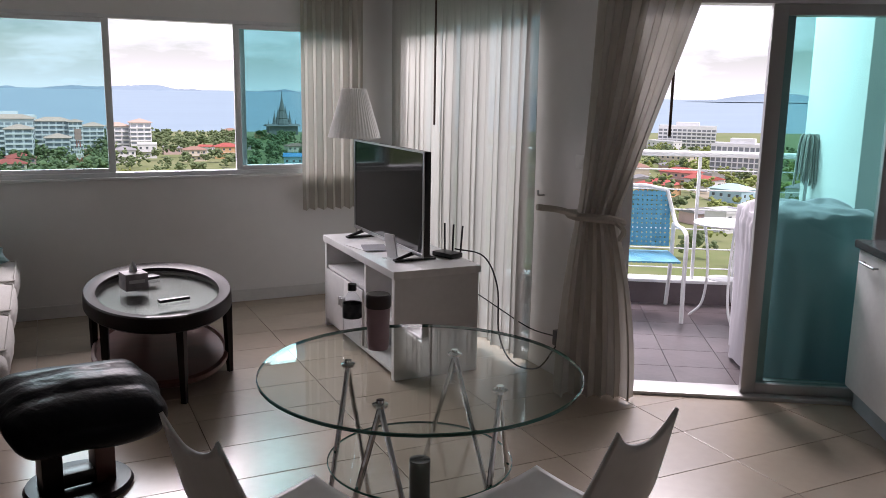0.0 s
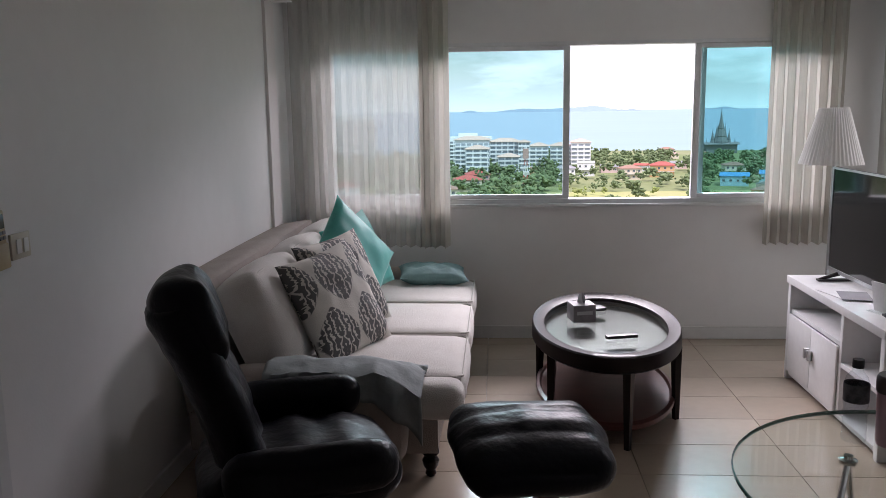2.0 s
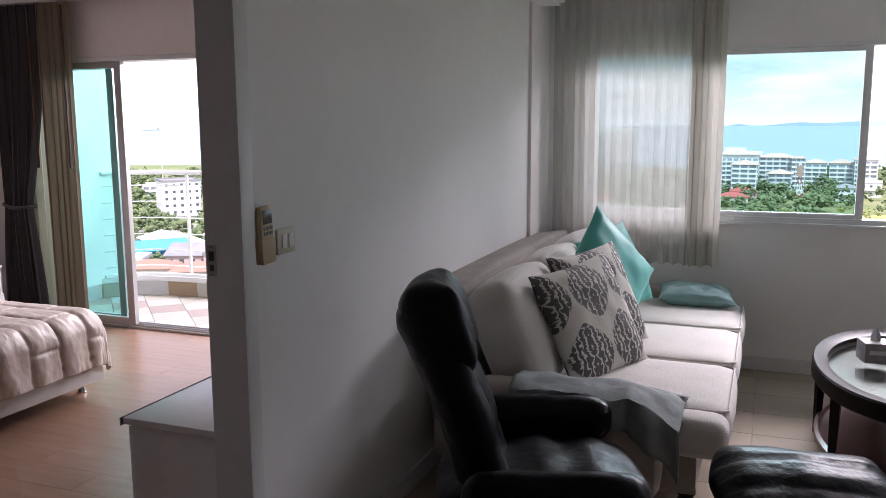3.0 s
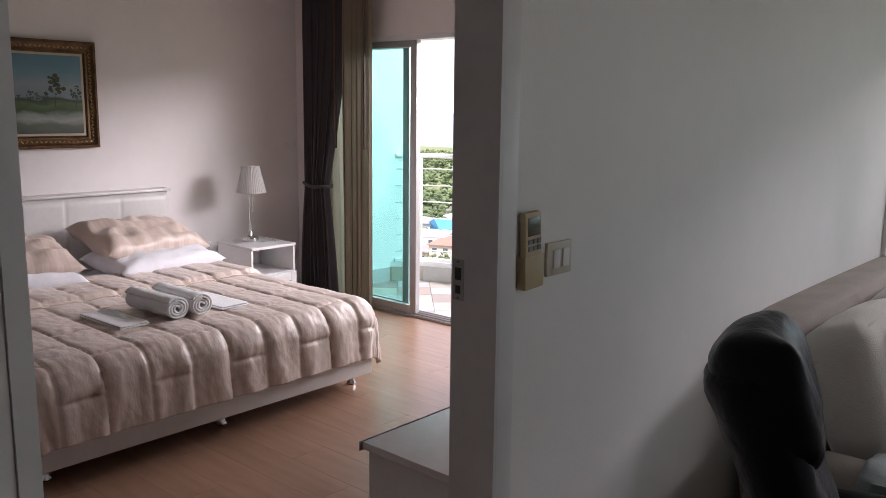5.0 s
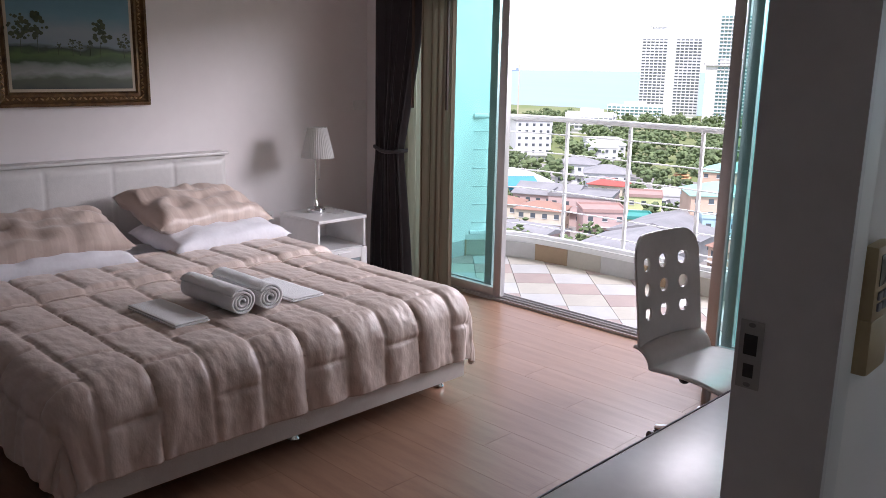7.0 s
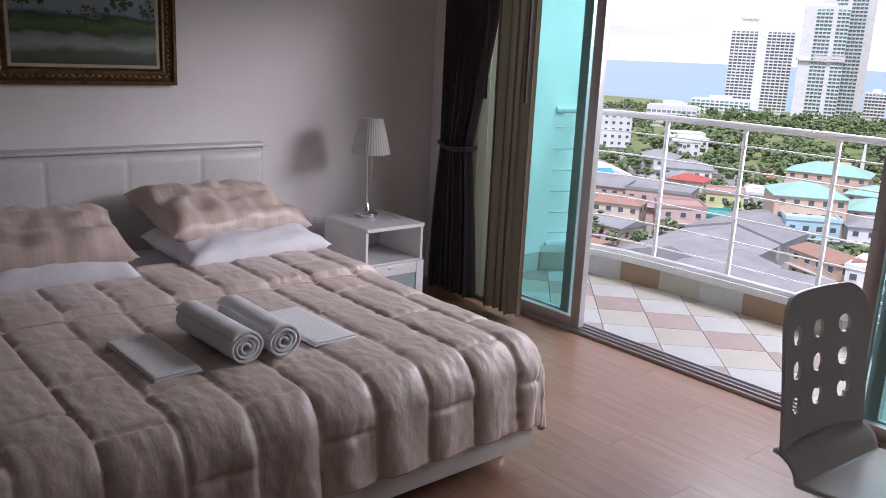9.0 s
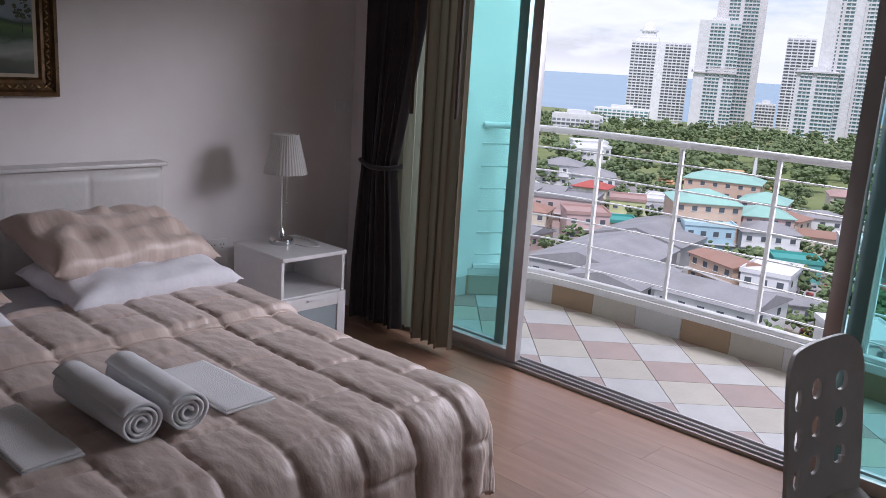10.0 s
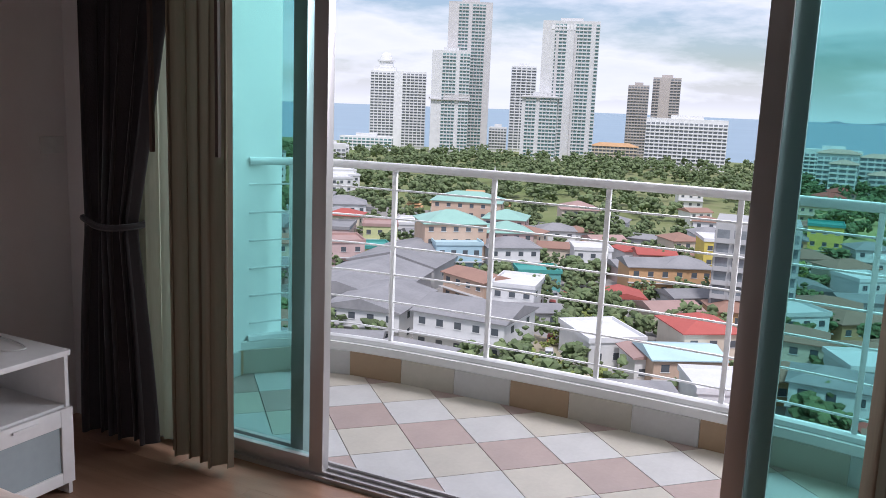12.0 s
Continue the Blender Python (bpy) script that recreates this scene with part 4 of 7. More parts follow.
def shell_chair(m, label):
    """White plastic dining chair: seat and back in one bent shell, horned back corners, four legs."""
    c = thing("dining_chair", m, label, "chair", "chairs at the glass table")

    def shell(off):
        def f(u, v):
            s = 2 * u - 1
            if v < 0.5:
                t = v / 0.5
                x, z = 0.20 - 0.38 * t, 0.45 + 0.02 * (1 - t) ** 2 - 0.012 * math.sin(t * math.pi)
                w = 0.19 + 0.03 * t
                z += 0.015 * s * s
            else:
                t = (v - 0.5) / 0.5
                x, z = -0.18 - 0.035 * math.sin(min(1, t * 2) * math.pi / 2) - 0.09 * t, 0.45 + 0.36 * t ** 1.05
                w = 0.22 - 0.10 * t
                z += 0.06 * abs(s) ** 2.6 * t ** 3 - 0.022 * t
                x += 0.05 * s * s * (1 - 0.5 * t) - 0.03 * abs(s) ** 3 * t ** 2
            return Vector((x - off * (0.012 if v > 0.5 else 0.0), s * w, z - off * (0.012 if v <= 0.5 else 0.0)))
        return f
    bm = sheet(shell(0), 24, 36)
    part("shell", bm, M_PLASTIC_W, c, smooth=60).modifiers.new("thick", "SOLIDIFY").thickness = 0.01
    for x, y in ((0.15, 0.16), (0.15, -0.16), (-0.17, 0.16), (-0.17, -0.16)):
        lg = bmesh.new()
        rod(lg, (x, y, 0.44), (x * 1.15, y * 1.15, 0), 0.012, 0.009, 10)
        part("leg", lg, M_CHROME, c)
    return c


shell_chair(pose(1.056, 2.373, 0, 0, 0, 22), "white plastic dining chair with a horned back facing the table")
shell_chair(pose(1.688, 2.168, 0, 0, 0, 106), "white plastic dining chair pushed up to the glass table")

# curtains


def curtain_mesh(x0, x1, z0, z1, folds, amp, seed=0, gather=None, nu=None, y_at=0.0, hem=0.0):
    """A hanging curtain in the xz plane. gather(v) gives the left and right edge at height share v."""
    nu = nu or folds * 10

    def f(u, v):
        l, r = gather(v) if gather else (x0, x1)
        wob = 0.25 * noise.noise(Vector((u * folds * 0.5, seed, v * 0.8)))
        ph = (u + 0.03 * wob) * folds * 2 * math.pi + seed
        squeeze = (r - l) / (x1 - x0)
        a = amp * (0.75 + 0.5 * noise.noise(Vector((u * folds * 0.7, seed + 5, v * 1.2)))) * (0.55 + 0.45 * (1 - v) + 0.2)
        return Vector((l + (r - l) * u + 0.3 * a * math.sin(2 * ph), y_at + a * math.sin(ph) + 0.35 * a * math.sin(ph * 0.37 + seed), z0 + (z1 - z0) * v + hem * math.sin(ph) * (1 - v) ** 6))
    return sheet(f, nu, 34)


cl = thing("curtain", pose(0, 6.53, 0), "sheer cream curtain covering the window's end above the sofa", "curtain")
part("sheer", curtain_mesh(-0.97, 0.02, 0.69, 2.52, 14, 0.022, 1, hem=0.008), C_SHEER_SOFA, cl, smooth=80)
part("fold", curtain_mesh(-0.07, 0.135, 0.69, 2.52, 3, 0.035, 2, y_at=-0.03, hem=0.01), C_SHEER_DENSE, cl, smooth=80)
cr = thing("curtain", pose(0, 6.53, 0), "cream curtain gathered at the window's end by the floor lamp", "curtain")
part("sheer", curtain_mesh(2.27, 2.76, 0.70, 2.52, 7, 0.03, 3, hem=0.01), C_SHEER_DENSE, cr, smooth=80)
ce = thing("curtain", pose(2.99, 0, 0, 0, 0, 90), "long sheer cream curtains behind the television", "curtain")
part("sheer", curtain_mesh(4.42, 5.62, 0.06, 2.54, 13, 0.042, 5, y_at=0.0), C_SHEER, ce, smooth=80)
part("sheer", curtain_mesh(5.60, 6.5, 0.06, 2.54, 10, 0.042, 6, y_at=0.01), C_SHEER, ce, smooth=80)
part("wand", boxes((5.61, 5.621, 0.045, 0.056, 1.38, 2.5)), M_DARKSTRAP, ce)
structure("trim_curtain_rail", boxes((-1.0, 3.0, 6.5, 6.56, 2.53, 2.56), (2.96, 3.02, 4.1, 6.49, 2.545, 2.57)), M_TRIM, "white curtain rails")


def tied(v):
    z = 0.02 + 2.5 * v
    if z < 0.99:
        t = z / 0.99
        return -0.44 + 0.08 * t ** 2, -0.02 - 0.15 * t ** 2
    t = min(1, (z - 0.99) / 1.25)
    return -0.36 + 0.06 * t ** 0.6, -0.17 + 0.42 * t ** 0.95


ctie = thing("curtain", OBL, "cream curtain tied back beside the balcony door", "curtain")
part("cloth", curtain_mesh(-0.42, 0.1, 0.02, 2.52, 6, 0.045, 8, gather=tied, nu=90, y_at=-0.13), C_SHEER_DENSE, ctie, smooth=80)
bm = bmesh.new()
tube(bm, bend([(-0.20, -0.20, 0.985), (-0.13, -0.13, 0.96), (-0.24, -0.05, 0.98), (-0.40, -0.12, 1.0), (-0.37, -0.2, 0.995)], 6), 0.022, 8, closed=True)
tube(bm, bend([(-0.36, -0.2, 1.0), (-0.46, -0.26, 1.035), (-0.57, -0.33, 1.055), (-0.58, 0.32, 1.07)][:3], 6), 0.016, 8)
tube(bm, bend([(-0.17, -0.2, 0.97), (-0.13, -0.21, 0.93), (-0.15, -0.2, 0.88)], 4), 0.014, 6)
part("tieback", bm, C_SHEER_DENSE, ctie, "cream cloth tieback")
part("wand", boxes((0.09, 0.103, 0.0, 0.012, 1.40, 2.1)), M_DARKSTRAP, ctie)
part("wand", boxes((-0.08, -0.067, 0.0, 0.012, 1.40, 2.1)), M_DARKSTRAP, ctie)
part("rail", boxes((-0.3, 1.75, -0.15, -0.1, 2.53, 2.56)), M_TRIM, ctie)
hk = solo("curtain_hook", rods(((3.1, 4.44, 1.03), (3.06, 4.44, 1.03)), ((3.06, 4.44, 1.03), (3.055, 4.44, 1.06)), r=0.006), M_STEEL, "small metal curtain hook on the column", "hook")

# switch and remote on the partition
ws = thing("wall_switch", pose(-1.02, 3.222, 1.246), "ivory double light switch on the partition", "switch")
part("plate", boxes((0, 0.009, -0.06, 0.042, -0.04, 0.04), bevel=0.003), material("ivory_switch_plate", (0.6, 0.55, 0.45), 0.4, scale=6), ws)
for y in (-0.024, 0.014):
    part("rocker", boxes((0.0092, 0.013, y - 0.013, y + 0.013, -0.022, 0.022), bevel=0.002), M_PLASTIC_W, ws)
ar = thing("remote_control", pose(-1.02, 3.088, 1.205, 3, 0, 0) @ Matrix.Diagonal((1, 1.05, 0.76, 1)), "ivory air conditioner remote in a wall holder", "remote control")
part("holder", boxes((0.0, 0.028, -0.034, 0.034, -0.015, 0.085), bevel=0.006), M_IVORY, ar)
rb = part("body", boxes((0.006, 0.026, -0.03, 0.03, 0.02, 0.215), bevel=0.008), M_IVORY, ar)
part("display", boxes((0.0262, 0.0275, -0.022, 0.022, 0.145, 0.2), bevel=0.001), material("lcd_glass", (0.10, 0.11, 0.08), 0.2, scale=8), rb)
for z in (0.128, 0.108):
    for y in (-0.016, 0.0, 0.016):
        part("button", boxes((0.0262, 0.0295, y - 0.006, y + 0.006, z - 0.007, z + 0.007), bevel=0.001), M_INK, rb)
sp = thing("strike_plate", pose(-1.108, DY1 - 0.0125, 1.216) @ Matrix.Diagonal((1, 1, 0.62, 1)), "steel strike plate in the door frame", "strike plate")
part("plate", boxes((-0.016, 0.016, -0.002, 0, -0.075, 0.075), bevel=0.0008), material("dull_zinc", (0.42, 0.42, 0.42), 0.5, scale=20), sp)
for z in (-0.066, 0.066):
    part("screw", lathe([(0.0, 0.0012), (0.005, 0.001), (0.005, 0)], 10), material("screw_steel", (0.2, 0.2, 0.2), 0.5, scale=8), sp, at=pose(0, -0.002, z, 90))
part("socket", boxes((-0.009, 0.009, -0.003, -0.0021, 0.0, 0.045)), M_BLACK, sp, "dark latch hole")
part("socket", boxes((-0.007, 0.007, -0.003, -0.0021, -0.05, -0.02)), M_BLACK, sp, "dark bolt hole")
ac = thing("air_conditioner", pose(-1.02, 5.75, 2.34), "white wall air conditioner above the sofa", "air conditioner")
part("case", soft_box(0.0, 0.2, -0.42, 0.5, 0.0, 0.25, 0.03, 0.0, 6), M_PLASTIC_W, ac)
part("louvre", boxes((0.05, 0.17, -0.38, 0.46, -0.012, -0.004), bevel=0.002), M_PLASTIC_W, ac)

# kitchen units beside the balcony door
for k in range(5):
    n1 = -0.04 - 0.6 * k
    kc = thing("kitchen_cabinet", OBL, "white kitchen base unit with a bar handle", "cabinet", "kitchen base units")
    part("body", boxes((1.10, 1.78, n1 - 0.597, n1, 0.12, 0.858)), M_WHITE, kc)
    d = part("door", boxes((1.08, 1.0985, n1 - 0.595, n1 - 0.002, 0.125, 0.85), bevel=0.002), M_WHITE, kc)
    part("handle", rods(((1.055, n1 - 0.08, 0.80), (1.055, n1 - 0.26, 0.80)), ((1.055, n1 - 0.09, 0.80), (1.081, n1 - 0.09, 0.80)), ((1.055, n1 - 0.25, 0.80), (1.081, n1 - 0.25, 0.80)), r=0.006), M_STEEL, d, "steel bar handle")
    part("plinth", boxes((1.13, 1.16, n1 - 0.6, n1, 0.0, 0.119)), M_TOE, kc, "blue-grey plinth")
solo("worktop", boxes((1.06, 1.79, -3.1, -0.02, 0.86, 0.90), bevel=0.004), M_COUNTER, "dark stone kitchen worktop", "worktop", OBL)
solo("cooktop", boxes((1.2, 1.7, -0.75, -0.2, 0.901, 0.915), bevel=0.004), M_BLACK, "black glass cooktop set on the worktop", "cooktop", OBL)

# living room balcony


def rattan_chair(m, label):
    c = thing("balcony_chair", m, label, "chair")
    fr = bmesh.new()
    for y in (-0.25, 0.25):
        tube(fr, bend([(0.25, y, 0.0), (0.23, y, 0.3), (0.24, y, 0.6), (0.12, y, 0.66), (-0.1, y, 0.66), (-0.22, y * 0.95, 0.75), (-0.27, y * 0.8, 0.9)], 5), 0.016, 8)
        tube(fr, bend([(-0.30, y, 0.0), (-0.22, y, 0.35), (-0.2, y, 0.66)], 5), 0.016, 8)
    tube(fr, bend([(-0.27, -0.2, 0.9), (-0.29, 0, 0.93), (-0.27, 0.2, 0.9)], 5), 0.016, 8)
    part("frame", fr, M_RAIL, c, "white metal frame")
    weave = bmesh.new()
    for k in range(13):
        y = -0.21 + 0.035 * k
        box(weave, -0.22, 0.22, y - 0.013, y + 0.013, 0.43, 0.437)
    for k in range(13):
        x = -0.21 + 0.035 * k
        box(weave, x - 0.013, x + 0.013, -0.225, 0.225, 0.437, 0.443)
    part("seat", weave, M_BLUE, c, "blue woven seat")
    lean = pose(-0.2, 0, 0.48, 0, -10, 0)
    for k in range(13):
        y = -0.21 + 0.035 * k
        part("back_strap", boxes((-0.004, 0.002, y - 0.012, y + 0.012, 0.0, 0.42)), M_BLUE, c, at=lean)
    for k in range(12):
        z = 0.015 + 0.035 * k
        part("back_strap", boxes((0.002, 0.008, -0.225, 0.225, z - 0.012, z + 0.012)), M_BLUE, c, at=lean)
    return c


rattan_chair(OBL @ pose(0.235, 1.72, 0, 0, 0, -87), "white metal balcony chair with blue woven seat and back")
bi = thing("bistro_table", OBL @ pose(0.80, 1.66, 0), "small round white balcony table on curved legs", "table")
part("top", lathe([(0.0, 0.70), (0.22, 0.70), (0.23, 0.71), (0.22, 0.72), (0.0, 0.72)], 32), M_RAIL, bi)
for k in range(3):
    a = radians(120 * k + 40)
    part("leg", tube(bmesh.new(), bend([(0.15 * math.cos(a), 0.15 * math.sin(a), 0.70), (0.11 * math.cos(a), 0.11 * math.sin(a), 0.4), (0.13 * math.cos(a), 0.13 * math.sin(a), 0.12), (0.22 * math.cos(a), 0.22 * math.sin(a), 0.0)], 6), 0.010, 8), M_RAIL, bi)
part("shelf_ring", lathe([(0.0, 0.3), (0.11, 0.3), (0.112, 0.306), (0.0, 0.31)], 24), M_RAIL, bi)


def cover(u, v):
    """A loose sheet over a machine: square plan, crowned top, creased skirt."""
    a = u * 2 * math.pi
    q = max(abs(math.cos(a)), abs(math.sin(a)))
    rx, ry = 0.34 * (1 / q) ** 0.72, 0.33 * (1 / q) ** 0.72
    if v < 0.35:
        s = v / 0.35
        x, y, z = rx * s * math.cos(a), ry * s * math.sin(a), 1.0 - 0.05 * s ** 3 + 0.045 * noise.noise(Vector((s * math.cos(a) * 3, s * math.sin(a) * 3, 1)))
    else:
        s = (v - 0.35) / 0.65
        k = 1 + 0.02 * s + 0.085 * noise.noise(Vector((math.cos(a) * 4, math.sin(a) * 4, s * 1.3 + 4)))
        k += 0.05 * (1 if 0.05 < s < 0.22 else 0) * (0.5 + noise.noise(Vector((a * 2, s * 5, 8))))
        x, y, z = rx * k * math.cos(a), ry * k * math.sin(a), 0.95 - 0.92 * s + 0.03 * noise.noise(Vector((math.cos(a) * 3, math.sin(a) * 3, 7)))
    return Vector((x, y, z))


solo("covered_machine", sheet(cover, 96, 48), M_COVER, "machine under a creased white plastic cover on the balcony", "covered machine", OBL @ pose(1.01, 0.62, 0), smooth=70)
mp = thing("mop", OBL @ pose(1.33, 1.78, 0), "grey string mop leaning on the balcony wall", "mop")
part("handle", rods(((0, 0, 0.0), (0.03, 0.0, 1.15)), r=0.012), M_STEEL, mp)
mh = bmesh.new()
for k in range(40):
    a, r = random.uniform(0, 6.28), random.uniform(0.02, 0.09)
    tube(mh, bend([(0.03, 0, 1.32), (0.03 + r * math.cos(a) * 0.8, r * math.sin(a) * 0.8, 1.33), (0.03 + r * math.cos(a) * 1.1, r * math.sin(a), 1.02 + random.uniform(-0.05, 0.06))], 4), 0.008, 5)
part("strings", mh, material("grey_mop_string", (0.4, 0.4, 0.38), 0.9, scale=20), mp)

# ---- bedroom things ----
def striped(name, a, b, width, axis, rough=0.5, sheen=0.4, soft=0.35):
    """Satin cloth with woven stripes along one axis."""
    m = material(name, a, rough, bump=0.3, bump_scale=24, sheen=sheen, scale=6, stretch=(1, 1.6, 1))
    n, l = m.node_tree.nodes, m.node_tree.links
    bs = n["Principled BSDF"]
    tc, sep, mod, st, mix = n.new("ShaderNodeTexCoord"), n.new("ShaderNodeSeparateXYZ"), n.new("ShaderNodeMath"), n.new("ShaderNodeMapRange"), n.new("ShaderNodeMix")
    mod.operation = "PINGPONG"
    mod.inputs[1].default_value = width
    st.inputs["From Min"].default_value, st.inputs["From Max"].default_value = width * (0.5 - soft * 0.2), width * (0.5 + soft * 0.2)
    mix.data_type = "RGBA"
    old = bs.inputs["Base Color"].links[0].from_socket
    l.new(tc.outputs["Object"], sep.inputs["Vector"])
    l.new(sep.outputs[axis], mod.inputs[0])
    l.new(mod.outputs["Value"], st.inputs["Value"])
    l.new(st.outputs["Result"], mix.inputs["Factor"])
    l.new(old, mix.inputs["A"])
    mix.inputs["B"].default_value = (*b, 1)
    l.new(mix.outputs["Result"], bs.inputs["Base Color"])
    return m


M_DUVET = striped("beige_pink_satin_quilt", (0.69, 0.565, 0.50), (0.585, 0.47, 0.41), 0.05, "Y", 0.42, 0.25)
M_PILLOW = striped("beige_striped_pillowcase", (0.68, 0.55, 0.475), (0.565, 0.445, 0.38), 0.04, "Y", 0.42, 0.25)
M_SHEET = material("white_cotton", (0.84, 0.83, 0.87), 0.8, scale=6, bump=0.25, bump_scale=20)
M_TOWEL = material("white_terry_towel", (0.92, 0.93, 0.94), 0.95, second=(0.87, 0.88, 0.89), scale=14, bump=0.3, bump_scale=260, sheen=0.3)
M_WLEATHER = material("white_faux_leather", (0.68, 0.66, 0.64), 0.4, scale=4, bump=0.1, bump_scale=120)
M_CURT_DK = material("dark_plum_grey_curtain", (0.04, 0.033, 0.04), 0.85, second=(0.028, 0.024, 0.03), scale=8, bump=0.2, bump_scale=150, sheen=0.3)
M_CURT_TAN = cloth_sheer("tan_curtain_cloth", (0.30, 0.25, 0.19), 0.22, 0.0)
C_OLIVE = cloth_sheer("olive_sheer_cloth", (0.50, 0.50, 0.40), 0.5, 0.2)
M_GOLD = material("dark_gilt_frame", (0.16, 0.09, 0.035), 0.35, 0.55, second=(0.05, 0.028, 0.015), scale=18, bump=0.5, bump_scale=60)
M_GILT = material("worn_gilt_ornament", (0.45, 0.30, 0.13), 0.35, 0.7, second=(0.2, 0.12, 0.05), scale=30)
M_FROST = material("frosted_glass_panel", (0.30, 0.36, 0.38), 0.25, scale=4)

bed = thing("bed", pose(0, 0, 0), "white faux leather double bed with a tufted headboard", "bed")
part("side_rail", boxes((-5.5, -3.29, 2.875, 4.76, 0.085, 0.31), bevel=0.015), M_WLEATHER, bed)
part("mattress", soft_box(-5.48, -3.33, 2.92, 4.71, 0.312, 0.485, 0.05, 0.0, 8), M_SHEET, bed, "white mattress")
for x in (-3.43, -4.4, -5.4):
    for y in (2.96, 3.84, 4.72):
        part("foot", lathe([(0.024, 0.0), (0.028, 0.006), (0.02, 0.02), (0.018, 0.06), (0.03, 0.086)], 14, at=(x, y, 0)), M_CHROME, bed, "small chrome foot")


def headboard(u, v):
    y, z = 2.86 + 1.95 * u, 0.25 + 0.725 * v
    cx, cz = abs(math.sin(u * math.pi * 5)), abs(math.sin(v / 0.60 * math.pi))
    rim = min(1, min(u, 1 - u) * 40, (1 - v) * 22) ** 0.5
    return Vector((-5.545 + 0.045 * rim + 0.009 * cx ** 0.22 * rim - 0.006 + 0.006 * cz ** 0.25, y, z))


hb = sheet(headboard, 160, 34)
part("headboard", hb, M_WLEATHER, bed, "white tufted headboard", smooth=50)
part("headboard_back", boxes((-5.625, -5.55, 2.86, 4.81, 0.02, 0.972), (-5.63, -5.505, 2.845, 4.825, 0.973, 0.993), bevel=0.009), M_WLEATHER, bed)

EX, EY_L, EY_R, TOPZ = -3.42, 2.95, 4.71, 0.508


def duvet(u, v):
    # a along the bed, from the pillows to the foot; b across it
    a, b = -4.86 + 1.84 * u, 2.55 + 2.56 * v
    da = max(0.0, a - EX)
    db = max(0.0, EY_L - b) - max(0.0, b - EY_R)
    d = math.hypot(da, db)
    if d > 0:
        # the hanging corner is rounded off
        k = max(da, abs(db)) / d
        da, db = da * k * (1 + 0.55 * (1 - k)), db * k * (1 + 0.55 * (1 - k))
        d = math.hypot(da, db)
    r = 0.13
    if d > 0:
        th = min(d / r, math.pi / 2 * 0.96)
        hor = r * math.sin(th) + max(0, d - r * 1.5) * 0.10
        ver = r * (1 - math.cos(th)) + max(0, d - r * 1.5) * 0.97
    else:
        hor = ver = 0.0
    ex, ey = (da / d, -db / d) if d > 0 else (0, 0)
    x, y, z = min(a, EX) + ex * hor, min(max(b, EY_L), EY_R) + ey * hor, TOPZ - ver
    pitch = 0.21
    row = math.floor((b - 2.55) / pitch)
    ca = 0.40
    sa = abs(math.sin((a + (0.2 if row % 2 else 0.0)) / ca * math.pi))
    sb = abs(math.sin((b - 2.55) / pitch * math.pi))
    puff = 0.018 * (1 - math.exp(-sa * 14)) * (1 - math.exp(-sb * 7)) * (0.75 + 0.25 * sb)
    # creases pulled out from the stitching
    pull = math.exp(-sb * 3.0)
    puff += 0.006 * noise.noise(Vector((a * 34, b * 6, 2))) * pull + 0.005 * noise.noise(Vector((a * 7, b * 46, 3))) * math.exp(-sa * 2.2)
    puff += 0.005 * noise.noise(Vector((a * 4, b * 4, 1))) + 0.0035 * noise.noise(Vector((a * 17 + b * 8, b * 26 - a * 7, 4)))
    gather = 0.007 * math.sin((b if abs(ex) > abs(ey) else a) * 34 + 3 * noise.noise(Vector((a * 3, b * 3, 9)))) * min(1, max(0, d - 0.06) * 6)
    fold = 0.0
    if a < -4.375:
        fold = 0.030 * min(1, (-4.375 - a) * 30)
    n = Vector((ex * min(1, d / 0.15), ey * min(1, d / 0.15), max(0.12, 1 - d / 0.18))).normalized()
    return Vector((x, y, z + fold)) + n * (puff + gather)


dv = solo("quilt", sheet(duvet, 240, 260), M_DUVET, "beige pink satin quilt spread over the bed", "quilt", smooth=80)
dv.modifiers.new("thick", "SOLIDIFY").thickness = 0.012
part("hem", tube(bmesh.new(), [duvet(0.262, 0.15 + 0.007 * k) + Vector((0.012, 0, 0.002)) for k in range(101)], 0.006, 6), M_DUVET, dv)


def bed_pillow(m, w, d, h, mat, label, seed, crease=0.03):
    return solo("pillow", pillow_mesh(d, w, h, 30, crease, seed, 3.2), mat, label, "pillow", m, smooth=70)


bed_pillow(pose(-5.03, 4.40, 0.575, 0, 4, 4), 0.78, 0.52, 0.17, M_SHEET, "flat white pillow under a striped one", 11)
bed_pillow(pose(-4.98, 3.44, 0.575, 0, 4, -5), 0.76, 0.50, 0.17, M_SHEET, "white pillow under another on the bed", 12)
bed_pillow(pose(-5.17, 4.38, 0.705, -3, 15, 7), 0.80, 0.50, 0.20, M_PILLOW, "plump beige striped satin pillow by the headboard", 13, 0.05)
bed_pillow(pose(-5.03, 3.44, 0.685, 0, 13, -4), 0.78, 0.52, 0.17, M_PILLOW, "beige striped satin pillow lying on a white one", 14, 0.04)


def towel_roll(m, label):
    t = thing("rolled_towel", m, label, "towel", "towels on the bed")

    def roll(u, v):
        a = u * 2 * math.pi * 3.4
        r = 0.016 + 0.048 * u
        return Vector(((v - 0.5) * 0.40 + 0.012 * noise.noise(Vector((a * 0.4, round(v), 5))), r * math.cos(a) * 1.06, 0.062 + r * math.sin(a) * 0.96 + 0.003 * noise.noise(Vector((a, v * 9, 2)))))
    ob = part("roll", sheet(roll, 130, 18), M_TOWEL, t, smooth=80)
    ob.modifiers.new("thick", "SOLIDIFY").thickness = 0.009
    return t


